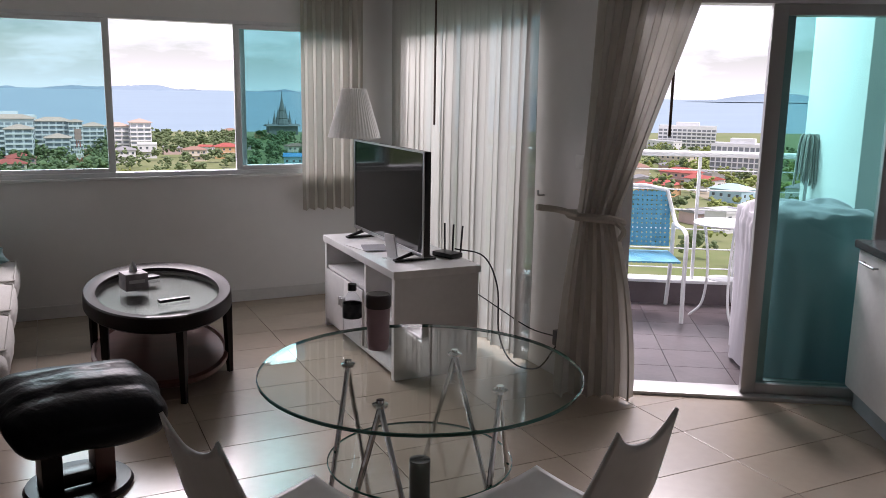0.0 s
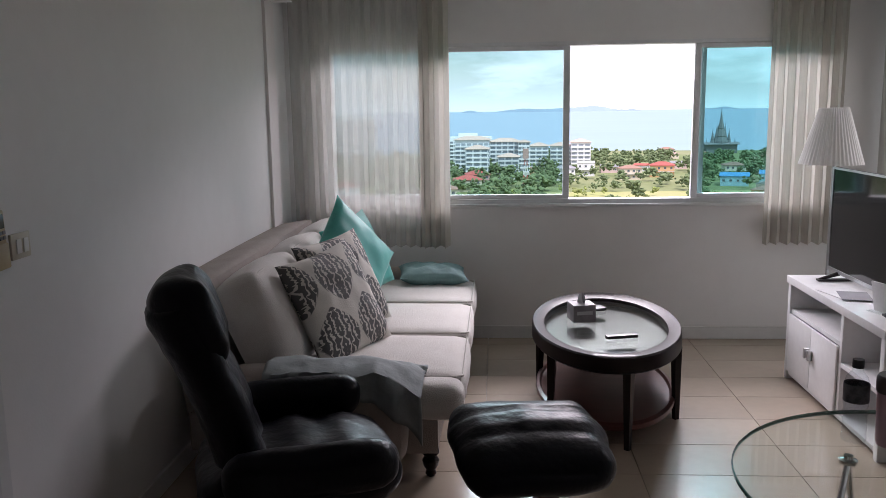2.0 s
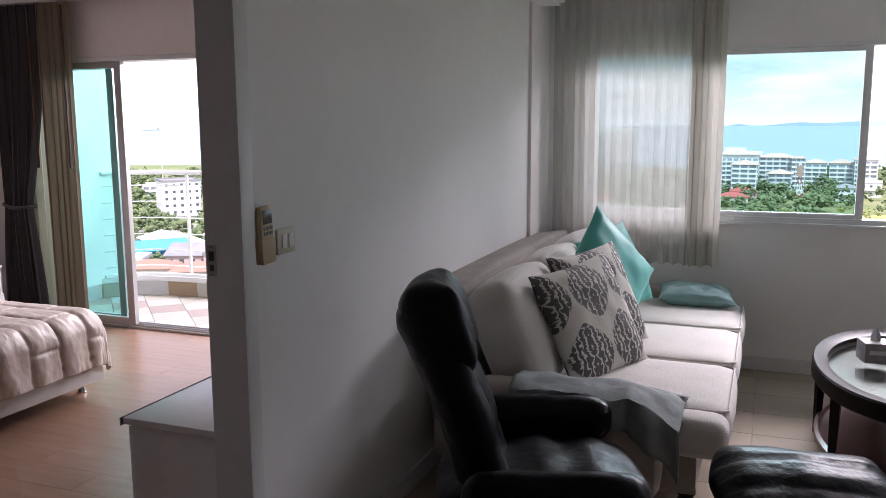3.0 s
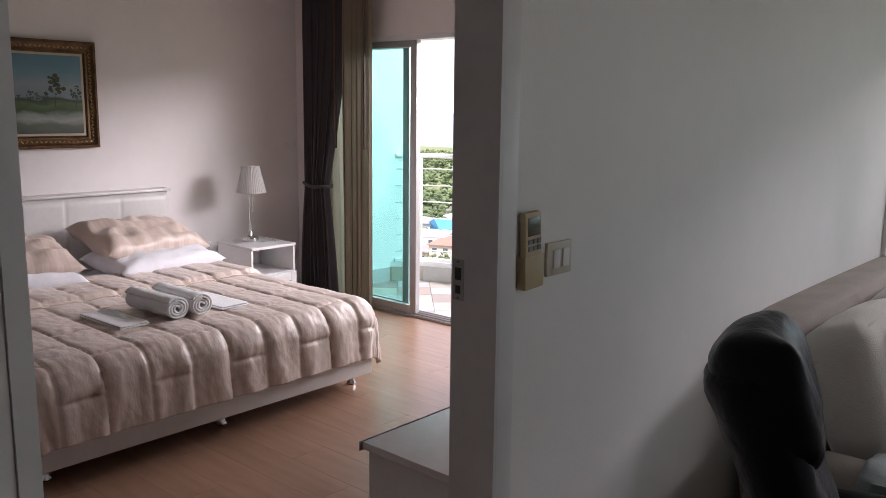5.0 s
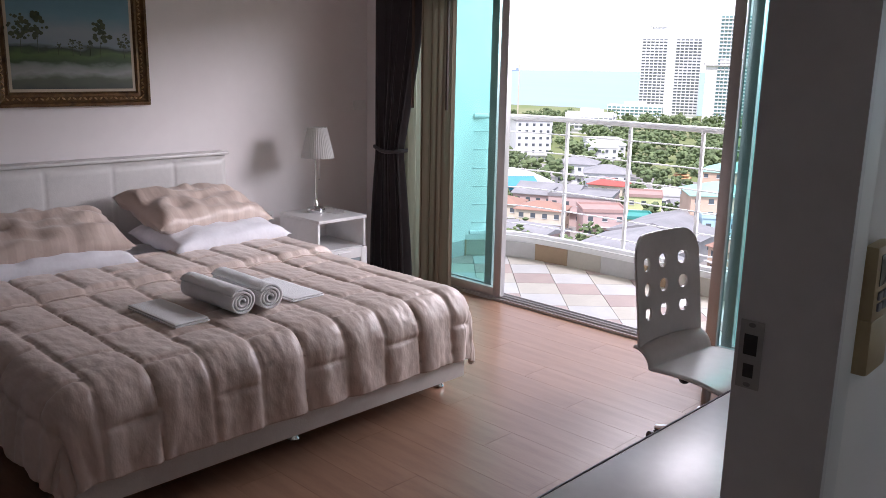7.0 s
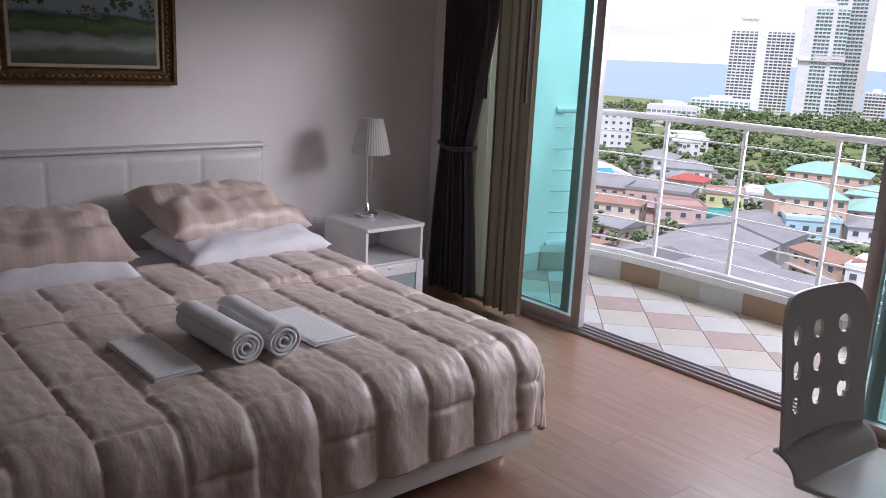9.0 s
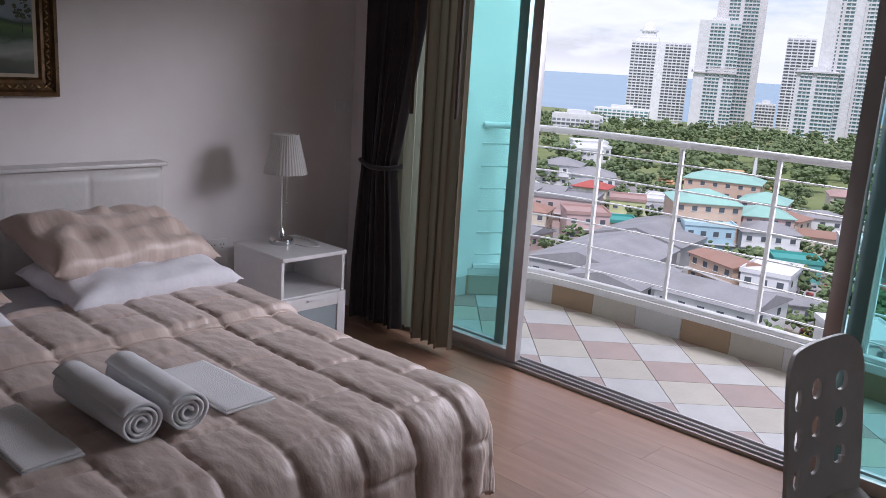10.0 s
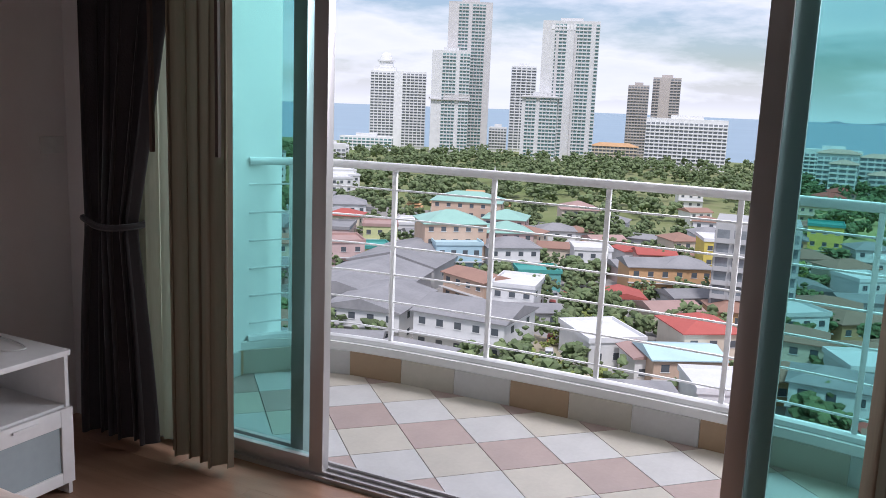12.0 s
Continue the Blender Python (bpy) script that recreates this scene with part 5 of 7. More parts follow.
towel_roll(pose(-3.83, 3.73, 0.522, 0, 0, 3), "tightly rolled white towel lying on the quilt")
towel_roll(pose(-3.822, 3.873, 0.522, 0, 0, 0), "white rolled towel beside another on the quilt")


def flat_towel(m, w, d, label):
    t = thing("folded_towel", m, label, "towel", "towels on the bed")
    for k in range(2):
        part("layer", soft_box(-w / 2 + 0.006 * k, w / 2 - 0.004 * k, -d / 2, d / 2 - 0.006 * k, 0.010 * k, 0.010 * k + 0.0098, 0.0048, 0.0, 12, k, 0.006), M_TOWEL, t, smooth=60)
    return t


flat_towel(pose(-3.85, 3.515, 0.524, 1, 0, 2), 0.40, 0.16, "flat folded white towel on the quilt")
flat_towel(pose(-3.85, 4.09, 0.524, -1, 0, 2), 0.40, 0.18, "folded white face towel beside the rolled towels")

# painting over the bed
pic = thing("framed_painting", pose(-5.63, 3.90, 1.656), "landscape painting in a dark gilt ornate frame", "painting")
PW, PH = 0.44, 0.355
prof = [(0.0, 0.012), (0.0, 0.045), (0.018, 0.052), (0.03, 0.04), (0.055, 0.028), (0.07, 0.032), (0.082, 0.02)]
bm = bmesh.new()
rings = []
for inset, height in prof:
    w, h = PW - inset, PH - inset
    rings.append([bm.verts.new((height, y, z)) for y, z in ((-w, -h), (w, -h), (w, h), (-w, h))])
for a, b in zip(rings, rings[1:]):
    for i in range(4):
        bm.faces.new((a[i], a[(i + 1) % 4], b[(i + 1) % 4], b[i]))
bmesh.ops.recalc_face_normals(bm, faces=bm.faces)
part("frame", bm, M_GOLD, pic, "dark gilt frame", smooth=0)
orn = bmesh.new()
for k in range(26):
    t = (k + 0.5) / 26
    for y, z in ((-PW + 0.045 + t * 2 * (PW - 0.045), PH - 0.043), (-PW + 0.045 + t * 2 * (PW - 0.045), -PH + 0.043)):
        bmesh.ops.create_icosphere(orn, subdivisions=1, radius=0.010, matrix=Matrix.Translation((0.034, y, z)) @ pose(0, 0, 0, 40 if k % 2 else -40) @ Matrix.Diagonal((0.7, 1.35, 0.55, 1)))
    for y, z in ((PW - 0.043, -PH + 0.045 + t * 2 * (PH - 0.045)), (-PW + 0.043, -PH + 0.045 + t * 2 * (PH - 0.045))):
        bmesh.ops.create_icosphere(orn, subdivisions=1, radius=0.010, matrix=Matrix.Translation((0.034, y, z)) @ pose(0, 0, 0, 40 if k % 2 else -40) @ Matrix.Diagonal((0.7, 0.55, 1.35, 1)))
part("ornament", orn, M_GILT, pic, "raised gilt ornament")
part("liner", boxes((0.006, 0.021, -PW + 0.082, PW - 0.082, -PH + 0.082, PH - 0.082)), material("cream_picture_liner", (0.5, 0.43, 0.32), 0.7, scale=8), pic, smooth=0)


def painting_material():
    """A painted landscape: sky, clouds, a far tree line, meadow and pond, in the plane of the canvas."""
    m = bpy.data.materials.new("painted_canvas")
    m.use_nodes = True
    n, l = m.node_tree.nodes, m.node_tree.links
    b = n["Principled BSDF"]
    b.inputs["Roughness"].default_value = 0.45
    tc, sep, ns, ad, ramp = n.new("ShaderNodeTexCoord"), n.new("ShaderNodeSeparateXYZ"), n.new("ShaderNodeTexNoise"), n.new("ShaderNodeMath"), n.new("ShaderNodeValToRGB")
    mp = n.new("ShaderNodeMapping")
    mp.inputs["Scale"].default_value = (1, 7, 18)
    l.new(tc.outputs["Object"], mp.inputs["Vector"])
    l.new(mp.outputs["Vector"], ns.inputs["Vector"])
    ns.inputs["Scale"].default_value, ns.inputs["Detail"].default_value = 1.0, 6
    l.new(tc.outputs["Object"], sep.inputs["Vector"])
    ad.operation = "MULTIPLY_ADD"
    ad.inputs[1].default_value = 0.09
    l.new(ns.outputs["Fac"], ad.inputs[0])
    l.new(sep.outputs["Z"], ad.inputs[2])
    rg = n.new("ShaderNodeMapRange")
    rg.inputs["From Min"].default_value, rg.inputs["From Max"].default_value = -0.21, 0.31
    l.new(ad.outputs["Value"], rg.inputs["Value"])
    l.new(rg.outputs["Result"], ramp.inputs["Fac"])
    cr = ramp.color_ramp
    cr.elements[0].position, cr.elements[0].color = 0.0, (0.05, 0.06, 0.05, 1)
    cr.elements[1].position, cr.elements[1].color = 1.0, (0.10, 0.24, 0.30, 1)
    for p, c in ((0.1, (0.10, 0.12, 0.08, 1)), (0.17, (0.33, 0.35, 0.33, 1)), (0.25, (0.20, 0.24, 0.20, 1)), (0.29, (0.04, 0.08, 0.03, 1)), (0.37, (0.09, 0.16, 0.05, 1)), (0.42, (0.03, 0.05, 0.03, 1)), (0.47, (0.24, 0.30, 0.34, 1)), (0.60, (0.30, 0.36, 0.40, 1)), (0.78, (0.16, 0.31, 0.38, 1))):
        cr.elements.new(p).color = c
    for e in cr.elements:
        e.color = [c * 0.85 for c in e.color[:3]] + [1]
    l.new(ramp.outputs["Color"], b.inputs["Base Color"])
    return m


cv = part("canvas", boxes((0.021, 0.0225, -PW + 0.098, PW - 0.098, -PH + 0.098, PH - 0.098)), painting_material(), pic, "painted landscape", smooth=0)
tr = bmesh.new()
for y, z, h in ((-0.28, -0.04, 0.19), (-0.19, -0.04, 0.20), (0.0, -0.05, 0.07), (0.04, -0.05, 0.06), (0.16, -0.06, 0.20), (0.10, -0.05, 0.06), (0.30, -0.06, 0.12), (-0.08, -0.05, 0.05)):
    rod(tr, (0.0232, y, z - 0.02), (0.0232, y, z + h * 0.5), 0.002, 0.001, 4)
    for k in range(34):
        up = random.random()
        bmesh.ops.create_icosphere(tr, subdivisions=1, radius=h * random.uniform(0.035, 0.095), matrix=Matrix.Translation((0.0232, y + random.gauss(0, h * (0.2 - 0.1 * up)), z + h * (0.3 + 0.7 * up))) @ Matrix.Diagonal((0.03, 1, 0.8, 1)))
tagged(part("painted_foliage", tr, material("dark_tree_paint", (0.02, 0.035, 0.018), 0.5, second=(0.07, 0.085, 0.03), scale=60), cv), kind="stuff")

# nightstand and lamp
nsd = thing("nightstand", pose(-5.197, 5.343, 0) @ Matrix.Diagonal((1.085, 1.03, 1.066, 1)), "white nightstand with an open shelf and frosted drawer", "nightstand")
part("top", boxes((-0.205, 0.21, -0.197, 0.197, 0.51, 0.53), bevel=0.003), M_WHITE, nsd)
for y in (-0.195, 0.179):
    part("side_panel", boxes((-0.2, 0.196, y, y + 0.016, 0.0, 0.509), bevel=0.001), M_WHITE, nsd)
part("back_panel", boxes((-0.2, -0.19, -0.178, 0.178, 0.06, 0.509)), M_WHITE, nsd)
part("shelf", boxes((-0.189, 0.19, -0.178, 0.178, 0.315, 0.331)), M_WHITE, nsd)
part("bottom", boxes((-0.189, 0.19, -0.178, 0.178, 0.06, 0.076)), M_WHITE, nsd)
dr = part("drawer_front", boxes((0.197, 0.213, -0.194, -0.144, 0.05, 0.325), (0.197, 0.213, 0.144, 0.194, 0.05, 0.325), (0.197, 0.213, -0.1435, 0.1435, 0.05, 0.095), (0.197, 0.213, -0.1435, 0.1435, 0.262, 0.325), bevel=0.002), M_WHITE, nsd)
part("glass_panel", boxes((0.200, 0.206, -0.146, 0.146, 0.093, 0.264)), M_FROST, dr, "frosted grey glass", smooth=0)
part("pull", boxes((0.2132, 0.222, -0.05, 0.05, 0.30, 0.31), bevel=0.003), M_WHITE, dr)
tl = thing("table_lamp", pose(-5.272, 5.342, 0.565), "chrome table lamp with a pleated white shade", "table lamp")
part("base", lathe([(0.062, 0.0), (0.066, 0.01), (0.062, 0.028), (0.045, 0.036), (0.02, 0.042), (0.014, 0.07), (0.008, 0.085)], 28), M_CHROME, tl)
part("stem", rods(((0, 0, 0.08), (0, 0, 0.44)), r=0.006), M_CHROME, tl)
part("shade", pleated(0.112, 0.064, 0.375, 0.58, 40, at=(0.0, 0.02, 0), depth=0.002), M_LAMPSHADE, tl, "pleated white shade", smooth=80)
part("shade_top", lathe([(0.0, 0.576), (0.063, 0.576), (0.063, 0.579), (0.0, 0.58)], 24), M_LAMPSHADE, tl)
pc = bmesh.new()
rod(pc, (0.02, 0.015, 0.36), (0.02, 0.015, 0.23), 0.0015, seg=6)
bmesh.ops.create_icosphere(pc, subdivisions=1, radius=0.006, matrix=Matrix.Translation((0.02, 0.015, 0.225)))
part("pull_chain", pc, M_CHROME, tl)
solo("lamp_cord", tube(bmesh.new(), bend([(-5.2, 5.38, 0.569), (-5.12, 5.40, 0.569), (-5.1, 5.46, 0.569), (-5.2, 5.49, 0.571), (-5.32, 5.5, 0.571), (-5.38, 5.46, 0.569)], 6), 0.003, 6), M_PLASTIC_W, "thin white lamp cord coiled on the nightstand", "cord")
ol = thing("wall_outlet", pose(-5.63, 5.17, 0.50), "white double socket beside the nightstand", "socket")
part("plate", boxes((0, 0.008, -0.06, 0.06, -0.037, 0.037), bevel=0.003), M_PLASTIC_W, ol)
for y in (-0.028, 0.028):
    for q, z in ((-0.009, 0.006), (0.009, 0.006), (0.0, -0.012)):
        part("pin_hole", boxes((0.0081, 0.0092, y + q - 0.003, y + q + 0.003, z - 0.003, z + 0.003)), M_BLACK, ol)
wb2 = thing("wall_switch", pose(-5.63, 6.02, 1.263), "white wall switch near the bedroom curtains", "switch")
part("plate", boxes((0, 0.01, -0.06, 0.06, -0.037, 0.037), bevel=0.003), M_PLASTIC_W, wb2)
part("rocker", boxes((0.0102, 0.014, 0.0, 0.03, -0.02, 0.02), bevel=0.002), M_PLASTIC_W, wb2)

# bedroom curtains


def tied_dark(v):
    z = 0.03 + 2.5 * v
    if z < 0.96:
        t = z / 0.96
        return -5.38 + 0.06 * t ** 2, -5.0 - 0.10 * t ** 1.5
    t = min(1, (z - 0.96) / 1.2)
    return -5.32 - 0.05 * t ** 0.7, -5.10 + 0.26 * t ** 0.9


cd = thing("curtain", pose(0, 5.98, 0), "dark plum-grey curtain tied back beside the nightstand", "curtain")
part("cloth", curtain_mesh(-5.49, -5.04, 0.03, 2.53, 6, 0.05, 21, gather=tied_dark, nu=90), M_CURT_DK, cd, smooth=80)
part("tieback", tube(bmesh.new(), bend([(-5.33, -0.06, 0.98), (-5.21, -0.08, 0.955), (-5.10, -0.06, 0.96), (-5.09, 0.05, 0.965), (-5.21, 0.07, 0.97), (-5.34, 0.05, 0.98)], 6), 0.014, 8, closed=True), M_CURT_DK, cd, "matching cloth tieback")
co = thing("curtain", pose(0, 6.03, 0), "thin olive sheer curtain at the balcony door", "curtain")
part("sheer", curtain_mesh(-5.2, -4.86, 0.04, 2.53, 5, 0.025, 23), C_OLIVE, co, smooth=80)
ctn = thing("curtain", pose(0.05, 5.97, 0), "heavy tan curtain gathered beside the balcony door", "curtain")
part("cloth", curtain_mesh(-4.94, -4.62, 0.03, 2.53, 5, 0.045, 25), M_CURT_TAN, ctn, smooth=80)
part("wand", boxes((-4.64, -4.625, -0.07, -0.055, 1.28, 2.5)), M_DARKSTRAP, ctn)
part("wand", boxes((-4.97, -4.955, -0.07, -0.055, 1.28, 2.5)), M_DARKSTRAP, ctn)
ctr = thing("curtain", pose(0, 5.97, 0), "tan curtain gathered at the door's other end", "curtain")
part("cloth", curtain_mesh(-2.345, -1.98, 0.03, 2.53, 6, 0.045, 27), M_CURT_TAN, ctr, smooth=80)
structure("trim_bedroom_rail", boxes((-5.6, -1.6, 5.95, 6.05, 2.54, 2.57)), M_TRIM, "white bedroom curtain rail")

# low white bench along the partition
lb = thing("low_cabinet", pose(0.005, 0.018, 0) @ Matrix.Diagonal((1, 1, 1.04, 1)), "low white cabinet against the bedroom partition", "cabinet")
part("top", boxes((-1.83, -1.145, 3.31, 4.60, 0.475, 0.50), bevel=0.003), M_WHITE, lb)
part("body", boxes((-1.81, -1.15, 3.33, 4.58, 0.03, 0.474), bevel=0.002), M_WHITE, lb)
part("top_edge", boxes((-1.835, -1.8305, 3.30, 4.60, 0.472, 0.502)), M_INK, lb, "dark top edging", smooth=0)
for a, b in ((3.335, 3.95), (3.955, 4.575)):
    part("door", boxes((-1.826, -1.812, a, b, 0.04, 0.46), bevel=0.002), M_WHITE, lb)

# desk chair with the perforated shell
dc = thing("desk_chair", pose(-2.085, 4.862, 0.0, 0, 0, -4), "white perforated shell desk chair on chrome castors", "chair")
holes = [(-0.122 + 0.122 * i, 0.18 + 0.098 * j) for i in range(3) for j in range(3)]


def chair_back(bm, half_w, z0, z1, thick):
    """A bent back panel with nine round holes cut through."""
    nx, nz = 42, 44
    g = {}

    def at(s, z, off):
        r = 0.07
        w = half_w
        x = -0.20 - 0.055 * (z / 0.45) ** 1.2 + 0.03 * (s / half_w) ** 2 + off
        return Vector((x, s, z + 0.45))
    for side in (0, 1):
        for i in range(nx + 1):
            for j in range(nz + 1):
                s, z = -half_w + 2 * half_w * i / nx, z0 + (z1 - z0) * j / nz
                for hy, hz in holes:
                    d = math.hypot(s - hy, z - hz)
                    if d < 0.034 and d > 1e-6:
                        k = 0.027 / d if d < 0.027 else 1
                        if d > 0.0185:
                            s, z = hy + (s - hy) * max(k, 1) * 1.0, hz + (z - hz) * max(k, 1)
                corner = max(0, abs(s) - (half_w - 0.09)) / 0.09
                if z > z1 - 0.09:
                    zz = (z - (z1 - 0.09)) / 0.09
                    lim = (1 - min(1, corner) ** 2) ** 0.5
                    z = z1 - 0.09 + 0.09 * min(zz, max(lim, 0.02))
                g[side, i, j] = bm.verts.new(at(s, z, -thick * side))

    def open_cell(i, j):
        s, z = -half_w + 2 * half_w * (i + 0.5) / nx, z0 + (z1 - z0) * (j + 0.5) / nz
        return any(math.hypot(s - hy, z - hz) < 0.0225 for hy, hz in holes)
    for i in range(nx):
        for j in range(nz):
            if open_cell(i, j):
                continue
            a = [g[0, i, j], g[0, i + 1, j], g[0, i + 1, j + 1], g[0, i, j + 1]]
            b = [g[1, i, j], g[1, i, j + 1], g[1, i + 1, j + 1], g[1, i + 1, j]]
            for q in (a, b):
                try:
                    bm.faces.new(q)
                except ValueError:
                    pass
    edges = [e for e in bm.edges if e.is_boundary]
    front = {v: k for k, v in g.items()}
    for e in edges:
        p, q = front[e.verts[0]], front[e.verts[1]]
        if p[0] == 0:
            try:
                bm.faces.new((g[0, p[1], p[2]], g[0, q[1], q[2]], g[1, q[1], q[2]], g[1, p[1], p[2]]))
            except ValueError:
                pass
    bmesh.ops.recalc_face_normals(bm, faces=bm.faces)
    return bm


part("backrest", chair_back(bmesh.new(), 0.215, 0.06, 0.495, 0.010), M_PLASTIC_W, dc, "white back with nine round holes", smooth=50)


def chair_seat(u, v):
    s = (2 * u - 1) * 0.215 * (1 if v < 0.8 else 1 - 0.12 * ((v - 0.8) / 0.2) ** 2)
    if v < 0.25:
        t = v / 0.25
        return Vector((-0.205 + 0.075 * math.sin(t * math.pi / 2), s, 0.512 - 0.072 * (1 - math.cos(t * math.pi / 2)) - 0.0))
    t = (v - 0.25) / 0.75
    return Vector((-0.13 + 0.36 * t, s, 0.44 + 0.01 * math.sin(t * 3) - 0.03 * t ** 4))


part("seat", sheet(chair_seat, 18, 30), M_PLASTIC_W, dc, smooth=70).modifiers.new("thick", "SOLIDIFY").thickness = 0.010
part("gas_column", lathe([(0.028, 0.08), (0.028, 0.27), (0.018, 0.272), (0.018, 0.42)], 18), M_STEEL, dc)
part("seat_plate", boxes((-0.09, 0.09, -0.07, 0.07, 0.405, 0.432), bevel=0.004), M_BLACK, dc)
lv = bmesh.new()
rod(lv, (-0.04, 0.05, 0.41), (-0.15, 0.10, 0.33), 0.006)
bmesh.ops.create_uvsphere(lv, u_segments=12, v_segments=8, radius=0.024, matrix=Matrix.Translation((-0.165, 0.105, 0.315)) @ Matrix.Diagonal((1, 1, 0.8, 1)))
part("lever", lv, M_BLACK, dc)
for k in range(5):
    a = radians(72 * k + 20)
    e = Vector((math.cos(a), math.sin(a), 0))
    sp_ = part("base_spoke", tube(bmesh.new(), bend([Vector((0, 0, 0.10)), e * 0.14 + Vector((0, 0, 0.115)), e * 0.27 + Vector((0, 0, 0.075))], 5), 0.014, 8), M_CHROME, dc)
    cs = bmesh.new()
    side = Vector((-e.y, e.x, 0))
    for s in (-0.016, 0.016):
        rod(cs, e * 0.28 + side * (s - 0.008) + Vector((0, 0, 0.028)), e * 0.28 + side * (s + 0.008) + Vector((0, 0, 0.028)), 0.027, seg=16)
    part("castor", cs, M_BLACK, sp_, "black castor")

# ---- town below ----
def paint(name, c, rough=0.8, second=None, sc=0.25):
    return material(name, c, rough, second=second, scale=sc, bump=0.1, bump_scale=2, vary=0.05)


PAINT = {
    "PEACH": paint("peach_render", (0.62, 0.45, 0.34)), "PINKW": paint("pink_render", (0.62, 0.46, 0.43)), "SKY": paint("pale_blue_render", (0.42, 0.60, 0.68)),
    "WHITE": paint("white_render", (0.74, 0.74, 0.73)), "GREYW": paint("grey_render", (0.48, 0.48, 0.48)), "CREAM": paint("cream_render", (0.68, 0.60, 0.48)),
    "ORANGE": paint("orange_render", (0.62, 0.38, 0.20)), "YELLOW": paint("yellow_render", (0.72, 0.58, 0.14)), "ROSEW": paint("rose_render", (0.60, 0.36, 0.32)),
    "LIME": paint("lime_render", (0.62, 0.66, 0.34)), "TEALW": paint("teal_render", (0.16, 0.45, 0.42)), "RED": paint("red_roof_tile", (0.46, 0.11, 0.09)),
    "BLUEW": paint("bright_blue_cladding", (0.05, 0.36, 0.55)), "MINT": paint("mint_metal_roof", (0.30, 0.52, 0.44), 0.5), "SKYR": paint("pale_blue_roof", (0.48, 0.66, 0.72)),
    "GREY": paint("grey_fibre_cement_roof", (0.30, 0.295, 0.30), 0.9, (0.22, 0.22, 0.225), 0.15), "ROSE": paint("faded_rose_roof", (0.42, 0.28, 0.25)), "TEALR": paint("green_sheet_roof", (0.08, 0.36, 0.32)),
    # terracotta of the distant resort, lightened in its colour to stand for haze
    "HAZED_ROOF": paint("haze_pale_terracotta", (0.60, 0.44, 0.36)),
    "BROWN": paint("brown_roof_tile", (0.34, 0.20, 0.15)), "WHITER": paint("white_sheet_roof", (0.72, 0.72, 0.72)), "BLUER": paint("blue_sheet_roof", (0.08, 0.30, 0.55)),
}
M_PANE = material("dark_window_glass", (0.11, 0.125, 0.14), 0.15, scale=1)
M_PANE_TEAL = material("green_tower_glass", (0.22, 0.36, 0.36), 0.15, second=(0.13, 0.24, 0.24), scale=0.4)
M_PANE_PALE = material("pale_grey_window_glass", (0.36, 0.40, 0.43), 0.2, second=(0.28, 0.31, 0.34), scale=0.4)
M_PANE_FAR = material("grey_tower_glass", (0.19, 0.21, 0.23), 0.15, second=(0.28, 0.30, 0.32), scale=0.4)
WORD = {"GREY": "grey", "RED": "red", "BROWN": "brown", "MINT": "mint green", "WHITER": "white", "SKYR": "pale blue", "ROSE": "rose", "TEALR": "green", "BLUER": "blue"}
WALLWORD = {"PEACH": "peach", "PINKW": "pink", "SKY": "pale blue", "WHITE": "white", "GREYW": "grey", "CREAM": "cream", "ORANGE": "orange", "YELLOW": "yellow", "ROSEW": "rose", "LIME": "lime", "TEALW": "teal", "RED": "red", "BLUEW": "bright blue"}


def roof_mesh(w, d, h, kind, over=0.6):
    bm = bmesh.new()
    a, b = w / 2 + over, d / 2 + over
    if kind == "flat":
        box(bm, -a + 0.3, a - 0.3, -b + 0.3, b - 0.3, h, h + 0.35)
        for q in ((-a + 0.3, a - 0.3, -b + 0.3, -b + 0.6), (-a + 0.3, a - 0.3, b - 0.6, b - 0.3), (-a + 0.3, -a + 0.6, -b + 0.6, b - 0.6), (a - 0.6, a - 0.3, -b + 0.6, b - 0.6)):
            box(bm, *q, h + 0.35, h + 0.95)
        return bm
    rise = 0.19 * min(w, d) if kind == "hip" else 0.13 * min(w, d)
    inset = (min(a, b) if kind == "hip" else 0.0) * 0.95
    lo = [bm.verts.new(p) for p in ((-a, -b, h), (a, -b, h), (a, b, h), (-a, b, h))]
    lo2 = [bm.verts.new((v.co.x, v.co.y, h - 0.2)) for v in lo]
    if a >= b:
        r = [bm.verts.new((-a + inset, 0, h + rise)), bm.verts.new((a - inset, 0, h + rise))]
        faces = ((lo[0], lo[1], r[1], r[0]), (lo[1], lo[2], r[1]), (lo[2], lo[3], r[0], r[1]), (lo[3], lo[0], r[0]))
    else:
        r = [bm.verts.new((0, -b + inset, h + rise)), bm.verts.new((0, b - inset, h + rise))]
        faces = ((lo[0], lo[1], r[0]), (lo[1], lo[2], r[1], r[0]), (lo[2], lo[3], r[1]), (lo[3], lo[0], r[0], r[1]))
    for f in faces:
        bm.faces.new(f)
    for i in range(4):
        bm.faces.new((lo[i], lo2[i], lo2[(i + 1) % 4], lo[(i + 1) % 4]))
    bm.faces.new(lo2)
    bmesh.ops.recalc_face_normals(bm, faces=bm.faces)
    return bm


WIN_MESH = {}


def window_mesh():
    if "m" not in WIN_MESH:
        bm = boxes((-0.7, 0.7, -0.06, 0.04, -0.65, 0.65))
        WIN_MESH["m"] = mesh_of("window", bm, M_PANE, 0)
        WIN_MESH["f"] = mesh_of("frame", boxes((-0.85, 0.85, -0.14, 0.04, -0.78, -0.66)), PAINT["WHITE"], 0)
    return WIN_MESH["m"], WIN_MESH["f"]


